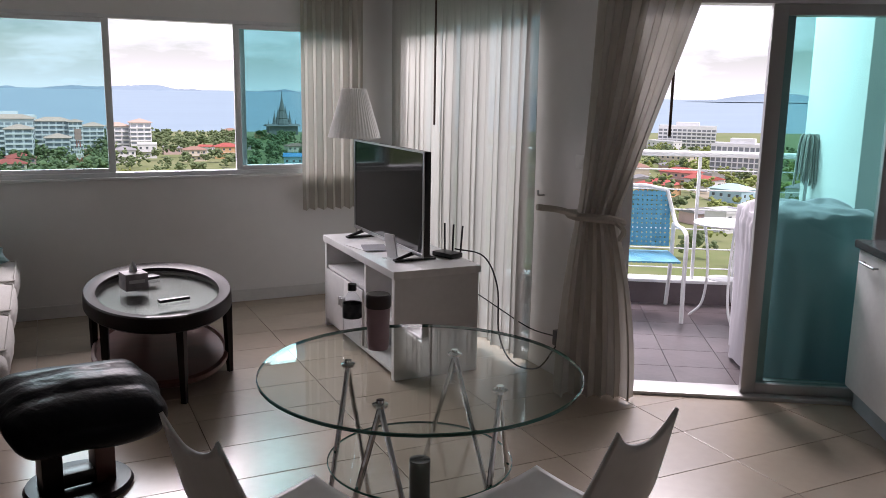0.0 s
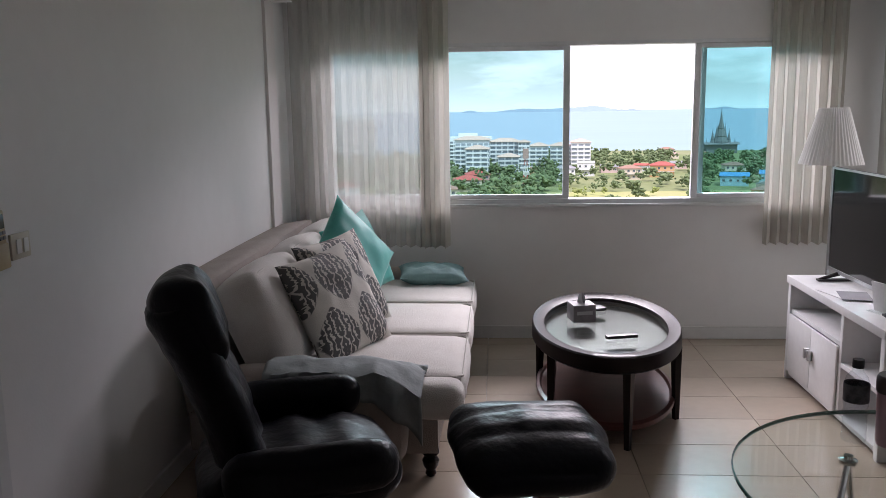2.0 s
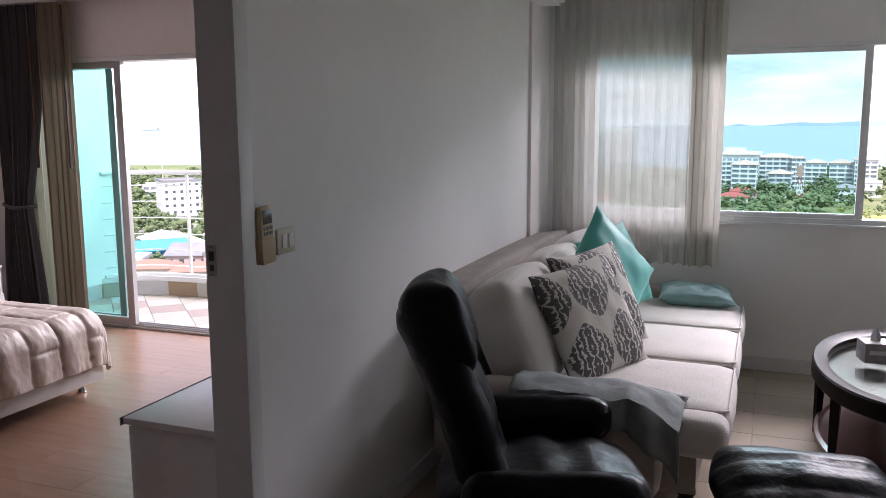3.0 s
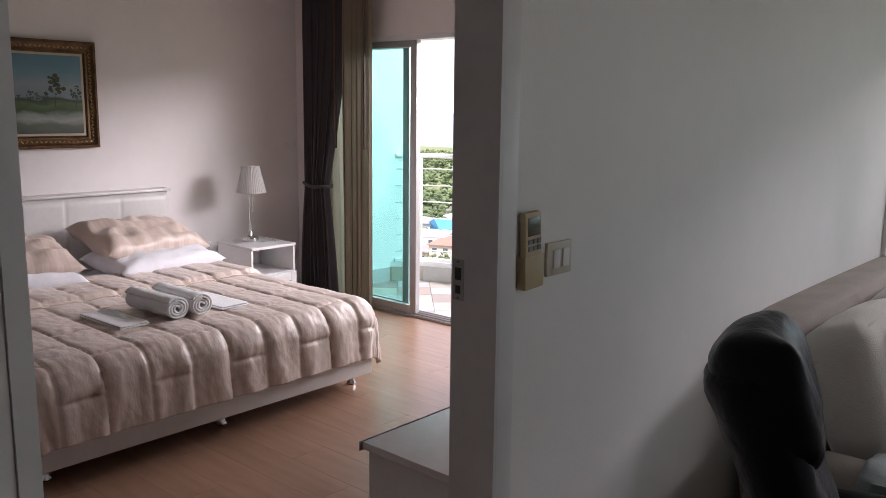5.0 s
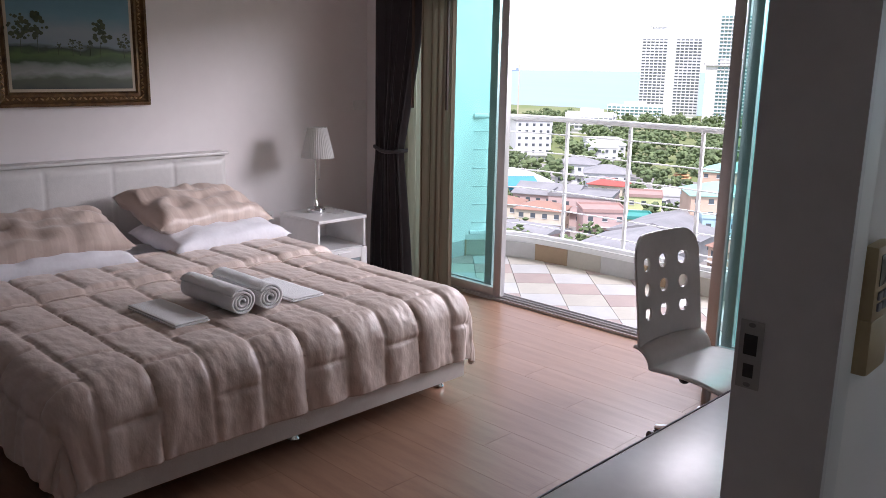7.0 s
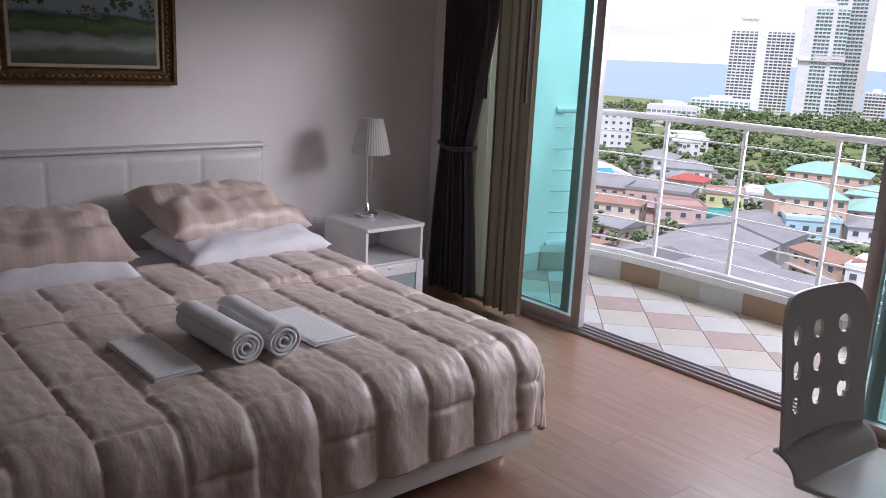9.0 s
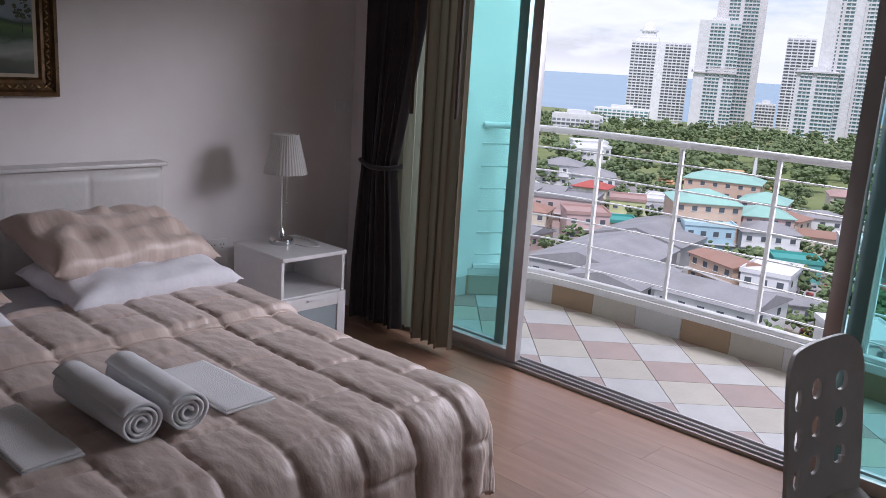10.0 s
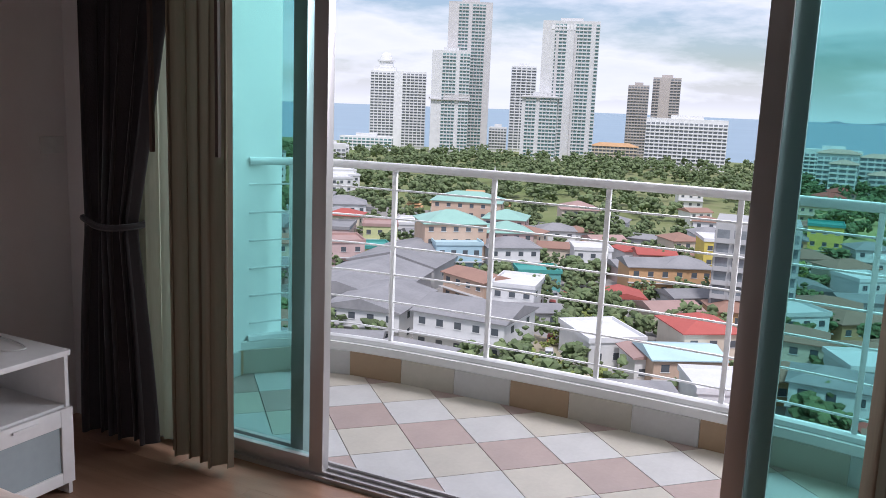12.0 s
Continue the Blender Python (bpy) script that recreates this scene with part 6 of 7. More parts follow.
def house(at, w, d, h, turn, wall, roof, kind):
    """A town house: walls, roof, and rows of windows on the two long sides."""
    shape = {"hip": "hipped", "gable": "pitched", "flat": "flat"}[kind]
    o = thing("house", pose(at[0], at[1], GROUND, 0, 0, turn), f"{WALLWORD[wall]} house with a {shape} {WORD.get(roof, 'plain')} roof", "house")
    part("wall", boxes((-w / 2, w / 2, -d / 2, d / 2, -1.0, h)), PAINT[wall], o, smooth=0)
    part("roof", roof_mesh(w, d, h, kind), PAINT[roof], o, smooth=0)
    m, f = window_mesh()
    floors, cols = max(1, int(h // 3.2)), max(2, min(6, int(w // 3.2)))
    for k in range(floors):
        for i in range(cols):
            x, z = -w / 2 + w * (i + 0.5) / cols, (k + 0.55) * h / floors
            wd = piece("window", m, o, pose(x, -d / 2, z))
            piece("sill", f, wd, pose(0, 0, 0))
    for k in range(floors):
        for y in (-d / 4, d / 4):
            piece("window", m, o, pose(w / 2, y, (k + 0.55) * h / floors, 0, 0, 90))
    if floors > 1 and w > 9:
        part("awning", boxes((-w / 2 - 0.3, w / 2 + 0.3, -d / 2 - 1.3, -d / 2 + 0.02, h / floors - 0.15, h / floors)), PAINT["GREYW"], o, smooth=0)
    return o


house((-108, 220), 18, 16, 14, 39, "PEACH", "MINT", "hip")
house((-98, 239), 14, 14, 10, 35, "PINKW", "MINT", "hip")
house((-102, 212), 13, 10, 9, 38, "SKY", "SKYR", "flat")
house((-111, 202), 24, 30, 6, 9, "GREYW", "GREY", "gable")
house((-104, 167), 23, 34, 6, 11, "GREYW", "GREY", "gable")
house((-89, 150), 16, 22, 7, 9, "WHITE", "GREY", "gable")
house((-67, 149), 19, 16, 8, 0, "WHITE", "GREY", "gable")
house((-133, 200), 12, 12, 8, 44, "PINKW", "ROSE", "flat")
house((-129, 212), 9, 10, 5, 42, "LIME", "TEALR", "flat")
house((-115, 189), 8, 9, 4, 27, "RED", "RED", "gable")
house((-91, 225), 15, 12, 8, 37, "WHITE", "GREY", "hip")
house((-82, 183), 15, 9, 7, -25, "PEACH", "BROWN", "gable")
house((-71, 182), 10, 14, 7, 10, "WHITE", "WHITER", "flat")
house((-65, 171), 15, 8, 4, 31, "GREYW", "GREY", "gable")
house((-43, 154), 11, 14, 6, 41, "WHITE", "WHITER", "flat")
house((-26, 159), 11, 12, 9, 35, "CREAM", "RED", "hip")
house((-27, 146), 12, 10, 7, 31, "PEACH", "SKYR", "gable")
house((-33, 146), 6, 8, 6, 34, "WHITE", "ROSE", "gable")
house((-49, 222), 15, 12, 8, 28, "ORANGE", "GREY", "gable")
house((-42, 226), 13, 12, 8, 26, "ORANGE", "GREY", "hip")
house((-37, 251), 10, 12, 12, 21, "YELLOW", "WHITER", "flat")
house((-55, 252), 11, 10, 6, 23, "ROSEW", "RED", "gable")
house((-98, 311), 14, 14, 10, 26, "CREAM", "ROSE", "hip")
house((-90, 286), 8, 9, 5, 38, "WHITE", "BROWN", "hip")
house((-84, 316), 9, 10, 6, 7, "WHITE", "GREY", "hip")
house((-53, 279), 10, 11, 7, 41, "CREAM", "BROWN", "hip")
house((-54, 334), 9, 10, 7, 10, "WHITE", "BROWN", "hip")
house((-63, 363), 10, 10, 7, 40, "WHITE", "BROWN", "gable")
house((-79, 436), 12, 10, 8, 21, "WHITE", "RED", "hip")
house((-229, 340), 14, 14, 10, 43, "WHITE", "WHITER", "flat")
house((-166, 249), 11, 12, 8, 42, "WHITE", "GREY", "hip")
house((-147, 258), 12, 10, 5, 35, "WHITE", "WHITER", "flat")
house((-76, 208), 11, 9, 5, 31, "TEALW", "TEALR", "flat")
house((-85, 249), 11, 10, 5, 20, "CREAM", "BROWN", "gable")
house((-77, 256), 9, 9, 5, 22, "WHITE", "BROWN", "hip")
house((-196, 240), 17, 26, 7, 55, "BLUEW", "WHITER", "gable")
house((-272, 339), 18, 20, 20, 49, "WHITE", "GREY", "flat")
house((-236, 354), 17, 16, 10, 44, "WHITE", "WHITER", "flat")
house((-202, 284), 16, 14, 9, 26, "WHITE", "GREY", "hip")
house((-177, 268), 17, 14, 9, 34, "WHITE", "GREY", "hip")
house((-164, 217), 20, 20, 8, 23, "PINKW", "GREY", "gable")
house((-149, 214), 19, 16, 9, 25, "PINKW", "GREY", "flat")
house((-162, 247), 12, 10, 8, 19, "CREAM", "RED", "hip")
house((-140, 234), 11, 12, 8, 31, "LIME", "ROSE", "flat")
house((-185, 219), 18, 18, 8, 53, "BLUEW", "BLUER", "gable")
house((-252, 375), 18, 14, 10, 45, "WHITE", "WHITER", "flat")
house((-146, 268), 12, 10, 5, 21, "WHITE", "WHITER", "flat")
house((-114, 229), 16, 14, 12, 19, "SKY", "SKYR", "flat")
house((-109, 266), 14, 14, 10, 15, "PINKW", "MINT", "hip")
house((-130, 280), 25, 16, 13, 18, "PEACH", "MINT", "hip")
house((46, 555), 13, 12, 8, -5, "WHITE", "GREY", "hip")
house((63, 588), 12, 12, 9, -6, "WHITE", "WHITER", "flat")
house((113, 575), 16, 12, 8, -11, "ORANGE", "RED", "hip")
house((-11, 511), 14, 12, 8, 7, "ROSEW", "RED", "hip")
house((143, 509), 16, 14, 6, -16, "SKY", "BLUER", "gable")
house((170, 523), 15, 14, 6, -18, "SKY", "BLUER", "gable")
house((392, 448), 24, 14, 7, -71, "CREAM", "RED", "hip")
house((309, 348), 19, 12, 7, -67, "ROSEW", "RED", "hip")
house((302, 323), 15, 12, 6, -83, "WHITE", "RED", "gable")
house((264, 312), 17, 12, 6, -70, "ORANGE", "RED", "hip")
house((396, 386), 19, 14, 7, -81, "CREAM", "RED", "hip")
house((283, 284), 16, 12, 6, -75, "SKY", "SKYR", "hip")
house((479, 563), 25, 14, 8, -70, "WHITE", "WHITER", "flat")
house((-28, 419), 17, 12, 8, 4, "CREAM", "BROWN", "hip")
house((-14, 352), 14, 12, 7, 13, "WHITE", "BROWN", "hip")
house((-16, 485), 16, 12, 7, 2, "CREAM", "RED", "hip")
house((-22, 302), 12, 14, 8, 5, "ORANGE", "GREY", "gable")
house((-11, 311), 11, 12, 12, 3, "YELLOW", "TEALR", "flat")
# more of the same low houses filling the streets between those above
protos = []
random.seed(5)
for wall, roof, kind in (("WHITE", "GREY", "hip"), ("CREAM", "BROWN", "hip"), ("WHITE", "RED", "gable"), ("PINKW", "GREY", "gable"), ("WHITE", "WHITER", "flat"), ("CREAM", "ROSE", "gable"), ("GREYW", "GREY", "gable"), ("ORANGE", "BROWN", "hip")):
    protos.append(house((-900 + 40 * len(protos), -400), random.uniform(9, 14), random.uniform(8, 11), random.choice((4.5, 7.0, 7.5)), 0, wall, roof, kind))
taken = [(o.location.x, o.location.y, max(o.children[0].dimensions[:2]) * 0.62) for o in bpy.data.objects if o.name.startswith("house")]


def free(x, y, r):
    return all((x - a) ** 2 + (y - b) ** 2 > (r + c) ** 2 for a, b, c in taken)


count = 0
for k in range(5000):
    if count >= 115:
        break
    x, y = random.uniform(-300, 20), random.uniform(95, 300)
    if abs(math.degrees(math.atan2(-x, y)) - 22) > 30 or not free(x, y, 6.2) or math.hypot(x, y) > 300:
        continue
    if -80 < x < -22 and 120 < y < 185:
        continue
    if abs(x + 60 - (185 - y) * 0.35) < 13 and 140 < y < 235:
        continue
    taken.append((x, y, 6.2))
    count += 1
    copy_thing(random.choice(protos), pose(x, y, GROUND, 0, 0, random.choice((0, 25, 25, 115, 40))))
for x0, x1, y0, y1, n in ((20, 260, 300, 800, 26), (150, 420, 180, 420, 30)):
    for k in range(n):
        x, y = random.uniform(x0, x1), random.uniform(y0, y1)
        if free(x, y, 6):
            taken.append((x, y, 6))
            copy_thing(random.choice(protos), pose(x, y, GROUND, 0, 0, random.choice((0, 30, 60))))

# sandy and paved patches
M_ROAD = material("worn_asphalt", (0.24, 0.23, 0.22), 0.9, second=(0.34, 0.32, 0.3), scale=0.06)
M_SAND = material("bare_sandy_ground", (0.42, 0.36, 0.27), 0.95, second=(0.30, 0.28, 0.19), scale=0.05)
M_FIELD = material("dry_meadow", (0.34, 0.36, 0.12), 0.95, second=(0.42, 0.36, 0.20), scale=0.03)


def patch(name, pts, mat, z, label):
    bm = bmesh.new()
    bm.faces.new([bm.verts.new((x, y, GROUND + z)) for x, y in pts])
    bmesh.ops.recalc_face_normals(bm, faces=bm.faces)
    if bm.faces[:][0].normal.z < 0:
        bmesh.ops.reverse_faces(bm, faces=bm.faces[:])
    return structure(name, bm, mat, label)


patch("pavement_town", [(-330, 90), (30, 85), (40, 260), (-40, 330), (-300, 330)], M_ROAD, 0.05, "grey paved yards and lanes between the houses")
patch("road_street", [(-79, 226), (-66, 226), (-40, 150), (-52, 146)], material("pale_concrete_street", (0.40, 0.38, 0.36), 0.9, second=(0.30, 0.29, 0.28), scale=0.1), 0.10, "pale concrete street between the houses")
patch("road_lot", [(-78, 118), (-30, 112), (-25, 150), (-60, 165), (-80, 150)], M_SAND, 0.12, "bare sandy lot beside the street")
patch("ground_field", [(-60, 330), (190, 360), (210, 480), (-40, 470)], M_FIELD, 0.05, "dry yellow-green meadow")
patch("ground_clearing", [(270, 280), (420, 380), (470, 450), (300, 340)], M_SAND, 0.06, "bare brown clearing among trees")


def parked_car(m, mat, label):
    """A small saloon seen from far above: body with cabin, dark glass band, four wheels."""
    c = thing("parked_car", m, label, "car", "parked cars in the street")
    bm = bmesh.new()
    box(bm, -2.1, 2.1, -0.85, 0.85, 0.3, 0.85, 0.12)
    box(bm, -1.3, 1.0, -0.75, 0.75, 1.22, 1.42, 0.08)
    part("body", bm, mat, c)
    part("glass", boxes((-1.45, 1.15, -0.78, 0.78, 0.852, 1.219), bevel=0.1), M_PANE, c)
    for x in (-1.3, 1.3):
        for y in (-0.86, 0.70):
            w = bmesh.new()
            rod(w, (x, y, 0.32), (x, y + 0.16, 0.32), 0.32, seg=10)
            part("wheel", w, M_BLACK, c, smooth=0)
    return c


CAR_WHITE, CAR_GREY = paint("white_car_paint", (0.78, 0.78, 0.78), 0.3), paint("silver_car_paint", (0.42, 0.43, 0.44), 0.3)
cars = [parked_car(pose(-62, 200, GROUND + 0.12, 0, 0, 70), CAR_WHITE, "small white car parked in the street"), parked_car(pose(-56, 186, GROUND + 0.12, 0, 0, 70), CAR_GREY, "small silver car parked in the street"), parked_car(pose(-66, 206, GROUND + 0.12, 0, 0, 70), PAINT["RED"], "small red car parked in the street")]
for i in range(15):
    y = 152 + 4.9 * i
    copy_thing(cars[i * 7 % 3], pose(-49.5 - (y - 150) * 0.345 + (4.5 if i % 2 else -2.2) + (i * 5 % 3) * 0.4, y, GROUND + 0.12, 0, 0, 108 + i % 4))

# ---- towers ----
def tower(at, w, d, h, turn, label, wall, floor_h=3.1, bays=8, glass_mat=None, strips=(), roof_box=True, rows=True, pitch=0.0):
    """A high-rise: body, a row of windows and a balcony slab for each floor, fins, and a roof house."""
    o = thing("tower_block", pose(at[0], at[1], GROUND, 0, 0, turn), label, "tower block")
    part("body", boxes((-w / 2, w / 2, -d / 2, d / 2, -1, h)), wall, o, smooth=0)
    n = int(h // floor_h)
    lo, wi = w / bays, w / bays * 0.74
    me_g = bmesh.new()
    for i in range(bays):
        if i in strips:
            continue
        x = -w / 2 + lo * (i + 0.5)
        box(me_g, x - wi / 2, x + wi / 2, -d / 2 - 0.12, -d / 2 + 0.1, 0.35, floor_h - 0.42)
    for y in [(-d / 2 + d * (k + 0.5) / 4) for k in range(4)]:
        for sx in (-1, 1):
            box(me_g, sx * w / 2 - 0.12, sx * w / 2 + 0.12, y - 1.1, y + 1.1, 0.5, floor_h - 0.8)
    grid = [(me_g, "window_grid", glass_mat or M_PANE_FAR)]
    sl = bmesh.new()
    for i in range(bays):
        if i in strips:
            continue
        x = -w / 2 + lo * (i + 0.5)
        box(sl, x - lo * 0.44, x + lo * 0.44, -d / 2 - 1.0, -d / 2, -0.15, 0.1)
        if rows:
            box(sl, x - lo * 0.44, x + lo * 0.44, -d / 2 - 1.0, -d / 2 - 0.9, 0.1, 0.95)
    grid.append((sl, "balcony_grid", wall))
    for b, name, mat in grid:
        v0 = np.array([v.co[:] for v in b.verts])
        b.verts.index_update()
        f0 = np.array([[v.index for v in f.verts] for f in b.faces])
        b.free()
        me = bpy.data.meshes.new(name)
        V = np.concatenate([v0 + (0, 0, k * floor_h) for k in range(1, n)])
        F = np.concatenate([f0 + len(v0) * k for k in range(n - 1)])
        me.from_pydata(V.tolist(), [], F.tolist())
        me.materials.append(mat)
        g = new(name, me)
        g.parent = o
        tagged(g, "", "", "", "stuff")
    if roof_box:
        part("roof_house", boxes((-w * 0.2, w * 0.2, -d * 0.3, d * 0.3, h, h + 4), (-w / 2, w / 2, -d / 2, -d / 2 + 0.4, h, h + 1.2), (-w / 2, w / 2, d / 2 - 0.4, d / 2, h, h + 1.2)), wall, o, smooth=0)
    if pitch:
        part("roof", roof_mesh(w, d, h, "hip", 1.0), PAINT["HAZED_ROOF"] if pitch < 2 else PAINT["ORANGE"], o, smooth=0)
    return o


T_WHITE = paint("tower_white", (0.84, 0.84, 0.84))
T_GREY = paint("tower_warm_grey", (0.62, 0.605, 0.60))
T_LIGHT = paint("tower_pale_grey", (0.72, 0.72, 0.72))
T_BROWN = paint("tower_brown_grey", (0.54, 0.49, 0.46))
dome = tower((-433, 754), 56, 24, 77, 28, "white seaside condominium tower with a domed roof", T_WHITE, 2.9, 14, None, (6, 7), False)
part("drum", lathe([(7, 80), (7, 86), (9, 86.5), (9, 88), (6.5, 88)], 24, at=(-13, 0, 0)), T_WHITE, dome)
part("dome", lathe([(6.5, 88), (6.3, 90), (5.4, 92.6), (3.6, 94.6), (1.4, 95.7), (0.2, 96), (0.15, 97.5)], 24, at=(-13, 0, 0)), T_WHITE, dome, "white dome")
part("upper_block", boxes((-25, -3, -9, 9, 77, 81), (-20, -6, -8, 8, 81, 84)), T_WHITE, dome, smooth=0)
t2 = tower((-355, 715), 35, 22, 94, 26, "grey stepped condominium tower with green glass", T_LIGHT, 3.1, 11, M_PANE_TEAL, (0, 1, 2, 7))
part("sky_garden", boxes((-19.5, 18.5, -13.2, 11.5, 50.2, 51.2), (-19.5, -18.9, -13.2, 11.5, 51.2, 52.6), (-6, 18.5, -11.6, -11.1, 51.2, 55.5)), T_GREY, t2, "projecting garden floor", smooth=0)
tower((-350, 742), 41, 26, 140, 26, "tall warm grey condominium tower by the sea", T_GREY, 3.1, 13, M_PANE_TEAL, (0, 1, 2, 6, 11, 12))
tower((-329, 835), 26, 18, 87, 22, "white balconied apartment slab near the shore", T_WHITE, 3.0, 5)
rv = tower((-249, 742), 50, 26, 122, 18, "tall pale grey tower with a sign on its crown", T_LIGHT, 3.1, 14, M_PANE_TEAL, (0, 1, 2, 6, 7, 12))
for k in range(7):
    part("sign_bar", boxes((-17 + 3.2 * k, -14.9 + 3.2 * k, -13.3, -13.02, 115.5, 119.5)), T_WHITE, rv, "white sign letter shape", smooth=0)
part("fin", boxes((-13, -10.5, -14.2, -13.02, 0, 113), (3.4, 5.6, -14.2, -13.02, 0, 113)), T_GREY, rv, "grey vertical fin", smooth=0)
rl2 = tower((-265, 715), 31, 20, 56, 18, "pale grey lower wing of a condominium tower", T_LIGHT, 3.1, 10, M_PANE_TEAL, (0, 4))
part("sky_garden", boxes((-17.5, 17, -12.2, 10.6, 55.2, 56.4)), T_GREY, rl2, "projecting garden floor", smooth=0)
tower((-217, 875), 21, 18, 72, 14, "brown-grey high-rise hotel behind trees", T_BROWN, 3.0, 7)
tower((-193, 896), 28, 18, 81, 12, "brown-grey high-rise hotel, the taller twin", T_BROWN, 3.0, 8, None, (2, 3, 4))
tower((-138, 729), 66, 16, 41, 10, "wide white balconied hotel slab", T_WHITE, 3.0, 17)
tower((-205, 753), 41, 16, 15, 14, "cream hotel with an orange hipped roof", PAINT["CREAM"], 3.0, 12, None, (), False, True, 3)
tower((-343, 806), 18, 14, 24, 22, "small white apartment block near the shore", T_WHITE, 3.0, 6)
tower((-400, 580), 20, 14, 8, 32, "low white building with a flat roof", T_WHITE, 3.0, 6)
tower((-23, 703), 40, 16, 23, 4, "white seaside apartment block among trees", T_WHITE, 3.0, 10)
tower((-22, 205), 18, 14, 24, 6, "unfinished grey concrete block", PAINT["GREYW"], 3.2, 5, None, (), False)
for x, y, w, h in ((-16, 590, 24, 26), (-12, 560, 15, 21), (7, 601, 21, 24), (9, 571, 14, 15), (20, 590, 8, 24), (33, 640, 14, 19), (49, 639, 15, 19), (63, 627, 14, 22)):
    tower((x, y), w, 13, h, -2, "white resort block with a terracotta roof paled as by haze", T_WHITE if h > 16 else T_LIGHT, 3.0, max(3, int(w // 4)), M_PANE_PALE, (), False, True, 1)
tower((507, 567), 48, 16, 20, -44, "white and cream seaside hotel", T_WHITE, 3.1, 12)
tower((470, 590), 20, 16, 15, -44, "beige hotel wing near the water", T_BROWN, 3.1, 6)
tower((370, 366), 34, 14, 19, -52, "white hotel block with square windows", T_WHITE, 3.1, 11, None, (), True, False)
tower((-329, 405), 32, 16, 12, 34, "white apartment block with a flat roof", T_WHITE, 3.0, 8)
tower((-364, 529), 32, 16, 12, 32, "white low-rise apartment block", T_WHITE, 3.0, 9)
tower((-356, 511), 34, 16, 14, 32, "grey and white low-rise apartment block", T_LIGHT, 3.0, 10)
tower((-430, 690), 50, 14, 12, 26, "low green-glazed block at a tower's foot", T_WHITE, 3.0, 12, M_PANE_TEAL)

# telecom mast, wooden temple
mast = thing("telecom_mast", pose(17, 470, GROUND), "red and white lattice telecom mast", "mast")
for k in range(5):
    z0, z1 = 5.2 * k, 5.2 * (k + 1)
    r0, r1 = 2.2 - 0.3 * k, 2.2 - 0.3 * (k + 1)
    bm = bmesh.new()
    for i in range(4):
        a, b = radians(90 * i + 45), radians(90 * i + 135)
        rod(bm, (r0 * math.cos(a), r0 * math.sin(a), z0), (r1 * math.cos(a), r1 * math.sin(a), z1), 0.18, seg=4)
        rod(bm, (r0 * math.cos(a), r0 * math.sin(a), z0), (r1 * math.cos(b), r1 * math.sin(b), z1), 0.12, seg=4)
    part("section", bm, PAINT["RED"] if k % 2 else T_WHITE, mast, "painted lattice section", smooth=0)
part("head", boxes((-1.6, 1.6, -1.6, 1.6, 19.5, 25)), PAINT["ROSE"], mast, smooth=0)
# teak greyed and lightened in its base colour, as distance haze would
M_TEAK = material("haze_grey_teak", (0.22, 0.22, 0.22), 0.9, scale=0.4)
tmp = thing("wooden_temple", pose(224, 852, GROUND), "dark carved wooden temple with tall spires", "temple")
for x, s in ((0, 1.0), (-8, 0.55), (8, 0.55), (-14, 0.34), (14, 0.34), (-4, 0.66), (4, 0.66)):
    part("spire", lathe([(6.5 * s, 0), (6 * s, 12 * s), (4.6 * s, 16 * s), (5 * s, 17 * s), (3 * s, 24 * s), (3.3 * s, 25 * s), (1.4 * s, 33 * s), (0.5 * s, 40 * s), (0.1, 45 * s)], 8, at=(x, 0, 0)), M_TEAK, tmp, smooth=0)
part("hall", boxes((-15, 15, -6, 6, 0, 9)), M_TEAK, tmp, smooth=0)
part("hall_roof", roof_mesh(32, 14, 9, "gable", 1.5), M_TEAK, tmp, smooth=0)
shrine = thing("temple_hall", pose(-150, 330, GROUND, 0, 0, 20), "temple halls with stepped orange roofs", "temple")
for x, y, s in ((0, 0, 1.0), (-16, 5, 0.6), (-26, -4, 0.5), (12, 8, 0.5)):
    part("wall", boxes((x - 6 * s, x + 6 * s, y - 4 * s, y + 4 * s, 0, 6 * s)), PAINT["WHITE"], shrine, smooth=0)
    for j in range(3):
        bm = roof_mesh(13 * s - 3 * j * s, 9 * s - 2 * j * s, 6 * s + 2.2 * j * s, "gable", 0.6)
        bmesh.ops.translate(bm, verts=bm.verts, vec=(x, y, 0))
        part("roof_tier", bm, PAINT["ORANGE"], shrine, "orange roof tier", smooth=0)
part("chimney_spire", lathe([(0.8, 0), (0.7, 14), (0.3, 20), (0.05, 22)], 10, at=(8, -2, 0)), PAINT["WHITE"], shrine)

radio = thing("radio_mast", pose(-300, 362, GROUND), "thin tall lattice mast beyond the town", "mast")
part("pole", rods(((0, 0, 0), (0, 0, 48)), r=0.35, seg=6), PAINT["CREAM"], radio)
part("base", boxes((-2, 2, -2, 2, 0, 6)), PAINT["CREAM"], radio, smooth=0)

# islands and hills on the horizon
def ridge(name, x0, x1, y, peaks, label):
    def f(u, v):
        x = x0 + (x1 - x0) * u
        env = min(1, u * 9, (1 - u) * 9)
        hgt = env * sum(a * math.exp(-((u - c) / s) ** 2) for c, s, a in peaks) * (0.85 + 0.3 * noise.noise(Vector((x * 0.006, y * 0.01, 0))))
        hgt += env * 5 * abs(noise.noise(Vector((x * 0.03, 2, 0))))
        return Vector((x, y + 240 * (v - 0.5), GROUND + 20 + max(0, hgt) * (1 - abs(2 * v - 1) ** 1.6)))
    o = structure(name, sheet(f, 110, 10), M_HAZED, label, smooth=60)
    return o


